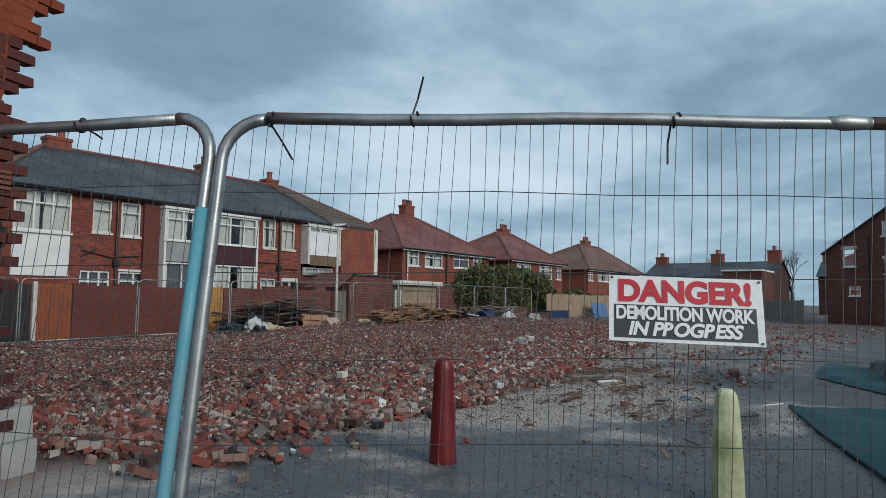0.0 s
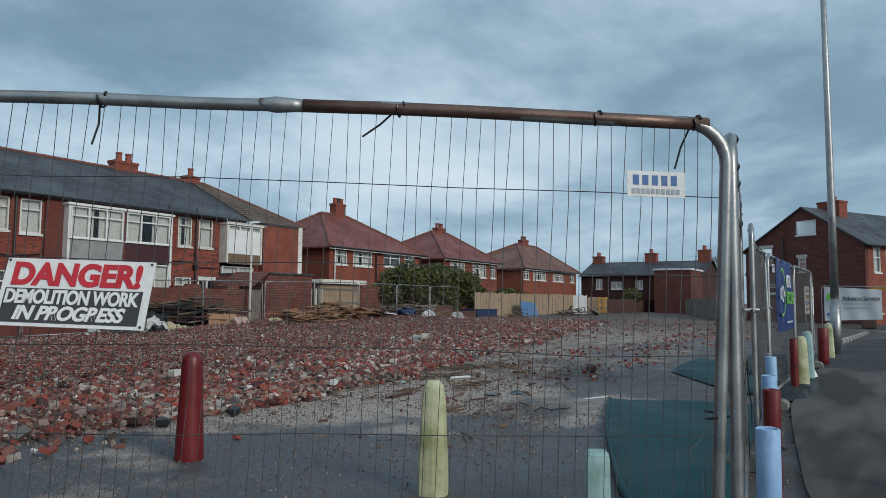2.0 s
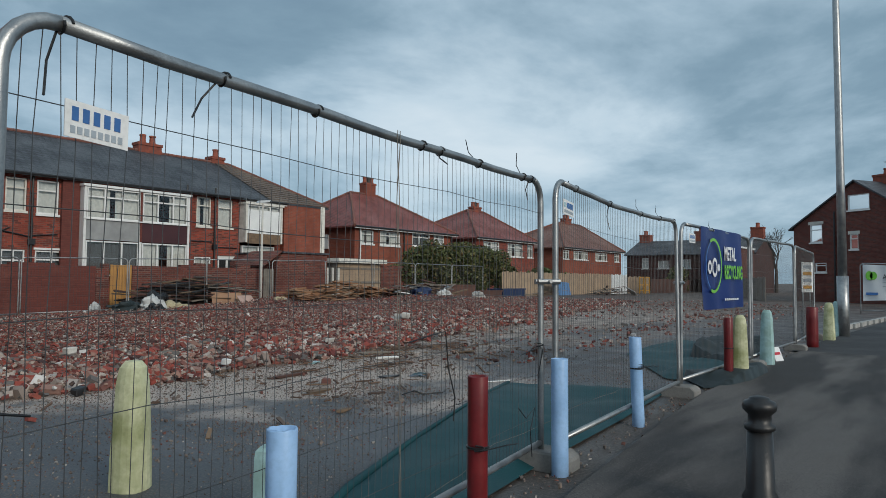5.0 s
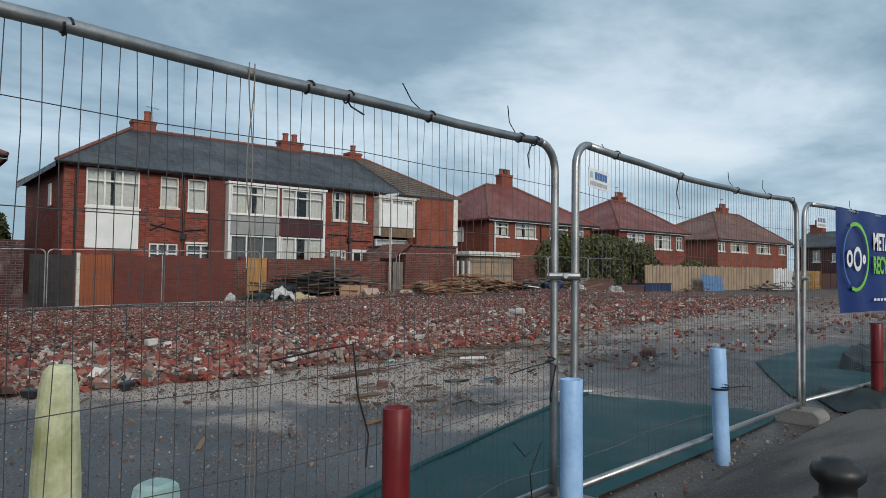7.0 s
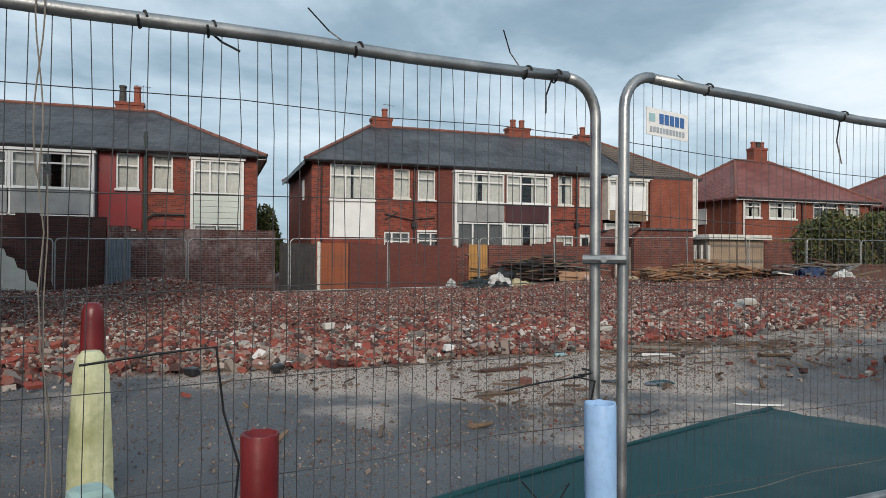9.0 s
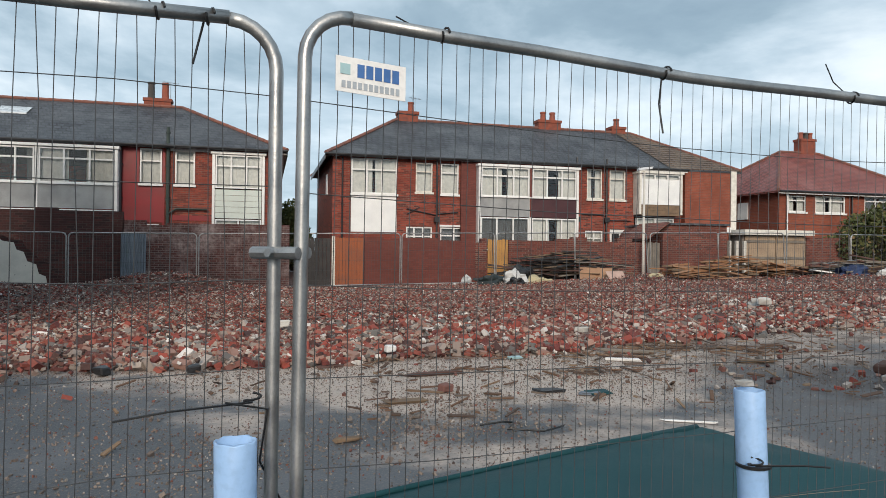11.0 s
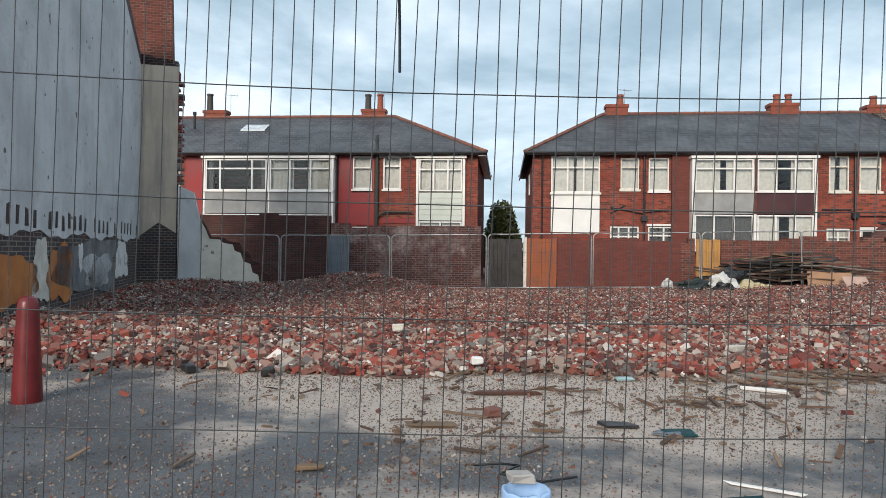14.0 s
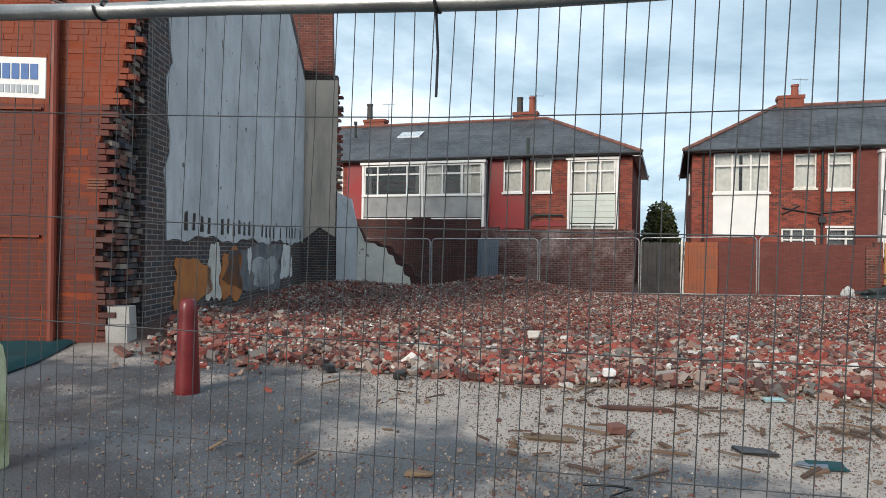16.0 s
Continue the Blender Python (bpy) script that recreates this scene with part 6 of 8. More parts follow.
# blue paint left on the uprights of the first pair
for P, u in ((P0, P0[2]),):
    bm = bmesh.new()
    tube(bm, [P[1](u, v) for v in (0.02, 0.3, 0.7, 1.1, 1.5)], 0.0205, 12)
    part("paint_coat", bm, "tube_blue", P[0], "flaking light-blue paint on the upright", smooth=True)
bm = bmesh.new()
tube(bm, [P1[1](1.99 + 0.25 * i, P1[3] + 0.002 * math.sin(i)) for i in range(6)], 0.0206, 12)
part("rust_stain", bm, "tarnish", P1[0], "rusty stretch of top rail", smooth=True)
for x, y, a, P in ((1.18, 1.72, -0.97, P1), (3.36, -0.91, -0.2, P2), (6.69, -0.475, 0.1, P3), (10.0, -0.19, 0.05, P4), (13.01, -0.15, 0.0, P5), (16.1, -0.12, 0.05, P6), (19.25, 0.11, 0.1, P6)):
    block_foot(x, y, ground_z(x, y) - 0.01, a + math.pi / 2, P[0])
for p, d, P in (((6.69, -0.475, 1.182), (1, -0.75, 0), P3), ((10.08, -0.155, 1.18), (1, 0.0, 0), P4)):
    clamp(p, d, P[0])

BACK = [-2.12, 1.14, 4.68, 7.69, 10.88, 14.09, 17.02, 19.88, 22.78, 25.78, 28.88, 32.08, 35.28]
for i, (a, b) in enumerate(zip(BACK, BACK[1:])):
    ya, yb = 19.25 + 0.05 * max(0, i - 6) * (i - 6) * 0.3, 19.25 + 0.05 * max(0, i - 5) * (i - 5) * 0.3
    za, zb = 0.018 * max(-8, min(14, a - 11)) - 0.02, 0.018 * max(-8, min(14, b - 11)) - 0.02
    lean = 0.10 if i in (6, 8) else 0.0
    fence_panel((a + 0.03 - lean, ya, za + 1.78), (b - 0.03 - lean, yb, zb + 1.78), (a + 0.03, ya, za), (b - 0.03, yb, zb), "grey mesh fence panel along the back walls", 30 + i, r=0.021, gap=0.09, hgap=0.3, wire=0.0022, group="back fence panels", tube_sides=6)


def cable_tie(pts, label="black cable tie on the fence", r=0.0034, axis=(0, 0, 1)):
    t = thing("cable_tie", pts[0], label, "cable tie", "cable ties")
    bm = bmesh.new()
    tube(bm, pts, r, 5)
    part("strap", bm, "plastic_black", t)
    p, d = Vector(pts[0]), Vector(axis).normalized()
    e = d.cross(Vector((0.3, 0.2, 1)) if abs(d.z) < 0.8 else Vector((1, 0, 0))).normalized()
    g = d.cross(e)
    bm = bmesh.new()
    tube(bm, [p + (e * math.cos(q) + g * math.sin(q)) * 0.0225 + d * (k * 0.0016) for k, q in enumerate(np.linspace(0, 2 * math.pi, 15))], 0.0036, 5)
    part("loop", bm, "plastic_black", t)


def tie_on(P, u, du, dv):
    f, Q, W, H = P
    a, b = Q(u, H), Q(u + du, H + dv)
    n = Vector((-(Q(W, H) - Q(0, H)).y, (Q(W, H) - Q(0, H)).x, 0)).normalized()
    cable_tie([a, a.lerp(b, 0.5) + n * 0.02, b], r=0.0024 if dv > 0 and P is not P1 else 0.0034, axis=Q(W, H) - Q(0, H))


for P, u, du, dv in ((P1, 0.13, 0.09, -0.13), (P1, 0.58, 0.03, 0.14), (P1, 1.385, -0.01, -0.14), (P1, 2.275, -0.10, -0.09), (P1, 2.88, 0.0, -0.02), (P1, 3.19, -0.05, -0.15), (P2, 0.13, -0.03, -0.18), (P2, 0.63, -0.10, -0.14),
                     (P2, 1.07, 0.01, -0.02), (P2, 1.81, 0.01, -0.02), (P2, 1.98, 0.09, -0.05), (P2, 2.40, -0.14, 0.10), (P2, 3.01, -0.08, 0.13), (P2, 3.135, -0.03, -0.13),
                     (P3, 0.40, -0.14, 0.03), (P3, 1.225, 0.01, -0.21), (P3, 2.12, -0.13, 0.12), (P3, 2.72, -0.1, 0.12), (P3, 3.2, 0.0, -0.02), (P4, 1.1, -0.1, 0.1), (P5, 0.9, -0.1, 0.12), (P0, 2.9, 0.1, -0.05)):
    tie_on(P, u, du, dv)
for p, q in (((3.32, -0.90, 0.878), (3.48, -0.95, 0.87)), ((6.62, -0.46, 0.77), (6.28, -0.53, 0.75)), ((5.43, -0.83, 0.40), (5.72, -0.86, 0.39)), ((8.23, -0.48, 0.49), (8.50, -0.51, 0.475))):
    cable_tie([p, Vector(p).lerp(Vector(q), 0.6) + Vector((0, -0.02, 0.01)), q])
# loops of dark cable hanging on the mesh
for pts in ([(5.06, -0.71, 0.915), (5.24, -0.69, 0.935), (5.38, -0.667, 0.944), (5.40, -0.67, 0.77), (5.44, -0.68, 0.63), (5.43, -0.68, 0.52)],
            [(6.38, -0.45, 0.42), (6.44, -0.47, 0.35), (6.56, -0.46, 0.40), (6.44, -0.5, 0.28), (6.46, -0.5, 0.12)],
            [(6.55, -0.5, 0.78), (6.66, -0.46, 0.75), (6.64, -0.44, 0.60), (6.70, -0.42, 0.48)]):
    w = thing("loose_cable", pts[0], "black cable end dangling on the mesh", "cable", "loose cables")
    bm = bmesh.new()
    tube(bm, pts, 0.0034, 5)
    part("cable", bm, "plastic_black", w)


# pale twine looped over the rail and trailing to the ground
w = thing("twine", P2[1](1.60, P2[3]), "pale twine looped over the rail and hanging down", "twine")
for k in (-1, 1):
    bm = bmesh.new()
    tube(bm, [P2[1](1.60 + k * 0.010 * math.sin(1.2 + i * 0.62), P2[3] + 0.024 - 0.055 * i) + Vector((0, -0.022, 0)) for i in range(9)], 0.0020, 5)
    part("loop", bm, "timber_grey", w)
bm = bmesh.new()
tube(bm, [P2[1](1.60 + 0.01 * math.sin(i * 1.9) + 0.006 * i, P2[3] - 0.41 - 0.14 * i) + Vector((0, -0.02, 0)) for i in range(9)], 0.0018, 5)
part("tail", bm, "timber_grey", w)
bm = bmesh.new()
tube(bm, [P2[1](1.615 + 0.008 * math.sin(i * 1.4 + 1) + 0.004 * i, P2[3] - 0.41 - 0.15 * i) + Vector((0, -0.024, 0)) for i in range(9)], 0.0016, 5)
part("tail", bm, "timber_grey", w)


# ---- signs ----
def letters(text, size, mat, origin, u, v, parent, bold=0.0, shear=0.0, width=None, name="lettering", depth=0.0012, space=1.0):
    """Flat raised lettering with its lower left at origin, along u, upright along v."""
    c = bpy.data.curves.new("lettering", "FONT")
    c.body, c.size, c.offset, c.shear, c.extrude, c.space_character = text, size, bold, shear, depth, space
    o = new("lettering_source", c)
    dg = bpy.context.evaluated_depsgraph_get()
    dg.update()
    me = bpy.data.meshes.new_from_object(o.evaluated_get(dg))
    bpy.data.objects.remove(o)
    xs = [w.co.x for w in me.vertices]
    k = width / (max(xs) - min(xs)) if width else 1.0
    x0 = min(xs)
    u, v, origin = Vector(u).normalized(), Vector(v).normalized(), Vector(origin)
    n = u.cross(v)
    off = base_of(parent)
    for w in me.vertices:
        x, y, z = w.co
        w.co = origin + u * ((x - x0) * k) + v * y + n * (z + 0.0015) - off
    me.materials.clear()
    me.materials.append(MATS[mat])
    ob = new(name, me)
    ob.parent = parent
    return ob


def slab(parent, name, mat, origin, u, v, a, b, c, d, lift=0.0, thick=0.002, label=""):
    """A flat plate on the plane origin + u, v from (a, c) to (b, d)."""
    u, v, origin = Vector(u).normalized(), Vector(v).normalized(), Vector(origin)
    n = u.cross(v)
    bm = bmesh.new()
    prism(bm, [origin + u * x + v * y + n * lift for x, y in ((a, c), (b, c), (b, d), (a, d))], -n * thick)
    return part(name, bm, mat, parent, label)


def ring_of(parent, name, mat, origin, u, v, cx, cy, r0, r1, a0=0.0, a1=2 * math.pi, sq=1.0, lift=0.002):
    u, v, origin = Vector(u).normalized(), Vector(v).normalized(), Vector(origin)
    n = u.cross(v)
    bm = bmesh.new()
    pts = [(math.cos(t), math.sin(t)) for t in np.linspace(a0, a1, 28)]
    outer = [bm.verts.new(origin + u * (cx + r1 * c) + v * (cy + r1 * sq * s_) + n * lift) for c, s_ in pts]
    inner = [bm.verts.new(origin + u * (cx + r0 * c) + v * (cy + r0 * sq * s_) + n * lift) for c, s_ in pts]
    for i in range(len(pts) - 1):
        bm.faces.new((inner[i], outer[i], outer[i + 1], inner[i + 1]))
    return part(name, bm, mat, parent)


# the warning board on the first panel
U = Vector((0.216, -0.372, -0.012)).normalized()
O = Vector((1.985, 0.717, 1.158))
V = Vector((0.045, 0.018, 0.189)).normalized()
SW, SH = 0.43, 0.195
sg = thing("danger_sign", O, "white demolition warning board tied to the mesh", "sign")
slab(sg, "board", "sign_white", O, U, V, 0, SW, 0, SH, 0, 0.004)
slab(sg, "panel", "sign_black", O, U, V, 0.014, SW - 0.020, 0.010, 0.108, 0.0012)
letters("DANGER!", 0.088, "sign_red", O + U * 0.026 + V * 0.120, U, V, sg, bold=0.0038, width=0.372)
letters("DEMOLITION WORK", 0.054, "sign_white", O + U * 0.020 + V * 0.0655 + U.cross(V) * 0.001, U, V, sg, bold=0.0019, width=0.384, space=0.95)
letters("IN PROGRESS", 0.054, "sign_white", O + U * 0.054 + V * 0.0195 + U.cross(V) * 0.001, U, V, sg, bold=0.0020, shear=0.22, width=0.318, space=0.95)
for a, b in ((0.008, 0.188), (0.421, 0.187), (0.421, 0.008)):
    ring_of(sg, "eyelet", "sign_black", O, U, V, a, b, 0.0, 0.004, lift=0.003)


def maker_plate(O, U, w, h, word, bars):
    """The maker's plate: its name and number drawn as plain shapes."""
    O, U = Vector(O), Vector(U).normalized()
    V = Vector((0, 0, 1))
    s_ = thing("maker_plate", O, "small white plate with a blue mark on the mesh", "sign", "maker plates")
    slab(s_, "plate", "sign_white", O, U, V, 0, w, 0, h, 0, 0.003)
    n = 5
    for i in range(n):
        a = w * (0.30 if word == "sign_teal" else 0.10) + i * w * (0.125 if word == "sign_teal" else 0.165)
        slab(s_, "mark", "sign_blue", O, U, V, a, a + w * 0.10, h * 0.46, h * 0.84, 0.0015)
    if word == "sign_teal":
        slab(s_, "emblem", "sign_teal", O, U, V, w * 0.06, w * 0.2, h * 0.5, h * 0.8, 0.0015)
    for i in range(bars):
        a = w * 0.08 + i * w * 0.85 / bars
        slab(s_, "bar", "sign_grey", O, U, V, a, a + w * 0.85 / bars * 0.7, h * 0.12, h * 0.32, 0.0015)


maker_plate((3.12, -0.705, 1.56), P1[1](3, 1) - P1[1](2, 1), 0.182, 0.08, "sign_blue", 10)
maker_plate((3.53, -0.955, 1.52), (1, 0.16, -0.05), 0.17, 0.09, "sign_blue", 8)
maker_plate((6.832, -0.515, 1.632), (1, 0.15, -0.06), 0.205, 0.098, "sign_teal", 11)
maker_plate((10.32, -0.19, 1.62), (1, 0, 0), 0.2, 0.1, "sign_blue", 6)

# blue recycling banner
bn = thing("blue_banner", (11.72, -0.2, 1.3), "blue recycling banner tied to the fence", "banner")
O, U, V = Vector((10.77, -0.19, 0.87)), Vector((1, 0, 0)), Vector((0, 0, 1))
bm = bmesh.new()
grid = [[bm.verts.new((10.74 + 1.74 * i / 24 + 0.10 * (1 - j / 12) * (1 - i / 24), -0.175 + 0.012 * math.sin(i * 0.7 + j * 0.3), 0.865 + 0.965 * j / 12)) for i in range(25)] for j in range(13)]
for j in range(12):
    for i in range(24):
        bm.faces.new((grid[j][i], grid[j][i + 1], grid[j + 1][i + 1], grid[j + 1][i]))
part("cloth", bm, "banner_blue", bn, smooth=True)
O = Vector((10.79, -0.2, 0.865))
ring_of(bn, "emblem", "banner_green", O, U, V, 0.36, 0.52, 0.29, 0.325, -1.9, 2.0, 1.0)
ring_of(bn, "emblem", "sign_blue", O, U, V, 0.36, 0.52, 0.28, 0.30, 2.0, 4.2, 1.0)
for i, (a, b) in enumerate(((0.14, 0.28), (0.30, 0.50), (0.52, 0.60))):
    ring_of(bn, "emblem", "banner_white", O, U, V, (a + b) / 2, 0.5, (b - a) / 2 - 0.035, (b - a) / 2, 0, 2 * math.pi, 1.15)
letters("METAL", 0.235, "banner_white", O + U * 0.80 + V * 0.60, U, V, bn, bold=0.006, width=0.50)
letters("RECYCLING", 0.235, "banner_green", O + U * 0.80 + V * 0.37, U, V, bn, bold=0.006, width=0.80)
for i in range(7):
    slab(bn, "bar", "banner_white", O, U, V, 0.80 + i * 0.09, 0.80 + i * 0.09 + 0.06, 0.10, 0.125, 0.002)

# pale survey banner on the far fence
bn = thing("survey_banner", (33.95, -0.2, 1.2), "white asbestos survey banner sagging on a fence", "banner")
U, V = Vector((0, -1, 0)), Vector((0, 0, 1))
bm = bmesh.new()
grid = [[bm.verts.new((33.93 + 0.02 * math.sin(i * 0.9 + j * 0.4), 0.86 - 2.05 * i / 20, 0.52 + 0.10 * (i / 20) + (1.42 - 0.22 * i / 20) * j / 8)) for i in range(21)] for j in range(9)]
for j in range(8):
    for i in range(20):
        bm.faces.new((grid[j][i], grid[j][i + 1], grid[j + 1][i + 1], grid[j + 1][i]))
part("cloth", bm, "banner_grey", bn, smooth=True)
O = Vector((33.88, 0.86, 0.55))
letters("Asbestos Surveys", 0.25, "sign_black", O + U * 0.66 + V * 0.83, U, V, bn, bold=0.004, width=1.32)
for a, sq in ((0.22, 1.5), (0.36, 1.3)):
    ring_of(bn, "leaf", "banner_green", O, U, V, a, 0.95, 0.0, 0.12, 0, 2 * math.pi, sq)
for z in (0.68, 0.52):
    slab(bn, "bar", "sign_grey", O, U, V, 0.66, 1.7, z, z + 0.03, 0.002)
slab(bn, "bar", "sign_blue", O, U, V, 0.1, 0.5, 0.2, 0.3, 0.002)

# notices
for x, y, z, mats in ((18.5, 0.22, 1.0, ("sign_white", "plastic_yellow", "sign_grey")), (29.4, -1.62, 0.45, ("sign_white", "sign_red", "sign_blue"))):
    nt = thing("site_notice", (x, y, 0), "white site notice with coloured bars", "sign", "site notices")
    O, U, V = Vector((x, y - 0.02, z)), Vector((1, -0.5, 0)).normalized(), Vector((0, 0, 1))
    slab(nt, "board", mats[0], O, U, V, 0, 0.34, 0, 0.62, 0, 0.01)
    for i in range(4):
        slab(nt, "bar", mats[1 + i % 2], O, U, V, 0.04, 0.30, 0.07 + i * 0.14, 0.14 + i * 0.14, 0.003)
    for a in (0.06, 0.28):
        bm = bmesh.new()
        q = O + U * a
        tube(bm, [(q.x, q.y + 0.02, 0), (q.x, q.y + 0.02, z + 0.5)], 0.015, 6)
        part("leg", bm, "galvanised", nt)
nt = thing("fallen_plate", (13.85, -0.25, 0.02), "white and red plate fallen by a bollard", "sign")
slab(nt, "plate", "sign_white", (13.80, -0.30, 0.03), (1, -0.35, 0), (0.1, 0.35, 0.9), 0, 0.2, 0, 0.22, 0, 0.004)
slab(nt, "bar", "sign_red", (13.80, -0.30, 0.03), (1, -0.35, 0), (0.1, 0.35, 0.9), 0.03, 0.17, 0.10, 0.14, 0.002)


# ---- bollards ----
def bollard(kind, x, y, top, mat, label, r=0.06, z0=-0.12, lean=(0, 0), turn=0.0):
    b = thing("bollard", (x, y, z0), label, "bollard", "painted bollards")
    h = top - z0
    bm = bmesh.new()
    if kind == "cone":
        lathe(bm, (x, y, z0), [(r * 1.46, 0), (r * 1.42, 0.14), (r * 1.02, h - 0.11), (r * 0.98, h - 0.06), (r * 0.8, h - 0.02), (r * 0.45, h)], 18)
    elif kind == "post":
        lathe(bm, (x, y, z0), [(r * 1.18, 0), (r * 1.12, h * 0.35), (r, h * 0.62), (r * 0.9, h - 0.12), (r * 0.74, h - 0.035), (r * 0.45, h)], 16, 0.35, turn)
    elif kind == "stump":
        lathe(bm, (x, y, z0), [(r, 0), (r, h * 0.5), (r * 0.97, h - 0.05), (r * 0.9, h - 0.015), (r * 0.7, h)], 16, 0.6, turn)
    elif kind == "tube":
        lathe(bm, (x, y, z0), [(r, 0), (r, h * 0.3), (r, h * 0.7), (r * 1.01, h - 0.003), (r * 0.99, h), (r * 0.86, h), (r * 0.86, h - 0.3)], 20)
        for v in bm.verts:
            if v.co.z > top - 0.01:
                v.co.z += 0.002 * math.sin(5 * v.co.x * 60) - 0.002
    for v in bm.verts:
        k = (v.co.z - z0) / h
        v.co.x += lean[0] * k
        v.co.y += lean[1] * k
    part("body", bm, mat, b, smooth=kind not in ("post", "stump"))


bollard("cone", 4.515, 3.195, 0.82, "bollard_red", "deep red tapered plastic bollard with rounded top", 0.077)
bollard("post", 4.814, 1.13, 0.715, "bollard_yellow", "pale yellow wooden bollard stained green with algae", 0.087, turn=0.5)
bollard("stump", 4.97, 0.085, 0.37, "bollard_pale", "short mossy pale green bollard stump", 0.072, turn=0.5)
bollard("tube", 4.212, -0.93, 0.722, "bollard_blue", "chipped light blue hollow pipe bollard", 0.048)
bollard("tube", 5.487, -0.78, 0.737, "bollard_red", "dark red hollow pipe bollard", 0.048)
bollard("tube", 6.592, -0.62, 0.713, "bollard_blue", "light blue hollow pipe bollard", 0.052, lean=(-0.01, 0.0))
bollard("tube", 8.285, -0.435, 0.732, "bollard_blue", "light blue hollow pipe bollard", 0.050, lean=(-0.03, 0.02))
bollard("tube", 11.388, -0.29, 0.765, "bollard_red", "dark red pipe bollard in a cluster", 0.053)
bollard("post", 11.70, -0.34, 0.79, "bollard_yellow", "pale yellow wooden bollard", 0.088, turn=0.4)
bollard("post", 13.36, -0.275, 0.80, "bollard_pale", "pale blue-green wooden bollard", 0.085)
bollard("tube", 16.9, -0.25, 0.75, "bollard_red", "dark red pipe bollard", 0.10)
bollard("post", 18.9, -0.22, 0.79, "bollard_yellow", "pale yellow wooden bollard", 0.10)
bollard("post", 20.3, -0.16, 0.79, "bollard_pale", "pale blue-green wooden bollard", 0.09)
for x, y, z, r in ((5.487, -0.78, 0.40, 0.052), (8.265, -0.425, 0.47, 0.054), (11.388, -0.29, 0.40, 0.057)):
    k = thing("cable_tie", (x, y, z), "black cable tie round a bollard", "cable tie", "cable ties")
    bm = bmesh.new()
    lathe(bm, (x, y, z), [(r, 0), (r + 0.004, 0.002), (r + 0.004, 0.010), (r, 0.012)], 16)
    part("strap", bm, "plastic_black", k)

bk = thing("cast_iron_bollard", (6.50, -1.78, 0.035), "black cast-iron style bollard with a moulded cap", "bollard")
bm = bmesh.new()
lathe(bm, (6.50, -1.78, 0.03), [(0.085, 0), (0.085, 0.10), (0.068, 0.13), (0.060, 0.42)], 20)
part("shaft", bm, "iron_black", bk, smooth=True)
bm = bmesh.new()
lathe(bm, (6.50, -1.78, 0.45), [(0.058, 0.0), (0.072, 0.01), (0.072, 0.03), (0.056, 0.04), (0.054, 0.08), (0.078, 0.105), (0.082, 0.125), (0.074, 0.145), (0.05, 0.155), (0.046, 0.165), (0.02, 0.172)], 20)
part("cap", bm, "iron_black", bk, smooth=True)

# ---- lamp columns ----
lp = thing("street_lamp", (20.3, -0.290, 0), "tall grey steel street lamp column", "street lamp")
bm = bmesh.new()
tube(bm, [(20.3, -0.29, -0.1), (20.3, -0.29, 1.35)], [0.125, 0.12], 16)
part("base_sleeve", bm, "galvanised", lp, smooth=True)
bm = bmesh.new()
tube(bm, [(20.3, -0.29, 1.35), (20.25, -0.29, 3.5), (20.2, -0.28, 6.0), (20.1, -0.26, 11.6)], [0.095, 0.085, 0.075, 0.055], 16)
part("column", bm, "galvanised", lp, smooth=True)
bm = bmesh.new()
tube(bm, [(20.1, -0.26, 11.6), (20.1, -0.6, 11.9), (20.1, -1.5, 12.0)], 0.04, 10)
part("arm", bm, "galvanised", lp)
bm = bmesh.new()
box(bm, 20.0, 20.2, -2.1, -1.5, 11.93, 12.05)
part("lantern", bm, "banner_grey", lp)
ORIGIN = ROWS
lp = thing("street_lamp", (20.2, 21.15, 0.15), "slim pale lamp post behind the back fence", "street lamp")
bm = bmesh.new()
tube(bm, [(20.2, 21.15, 0.1), (20.2, 21.15, 1.2), (20.22, 21.15, 4.35)], [0.06, 0.055, 0.04], 10)
part("column", bm, "concrete_light", lp, smooth=True)
bm = bmesh.new()
prism(bm, [Vector(p) for p in ((19.95, 21.05, 4.36), (20.5, 21.05, 4.44), (20.55, 21.05, 4.53), (20.0, 21.05, 4.46))], Vector((0, 0.2, 0)))
part("lantern", bm, "banner_grey", lp)


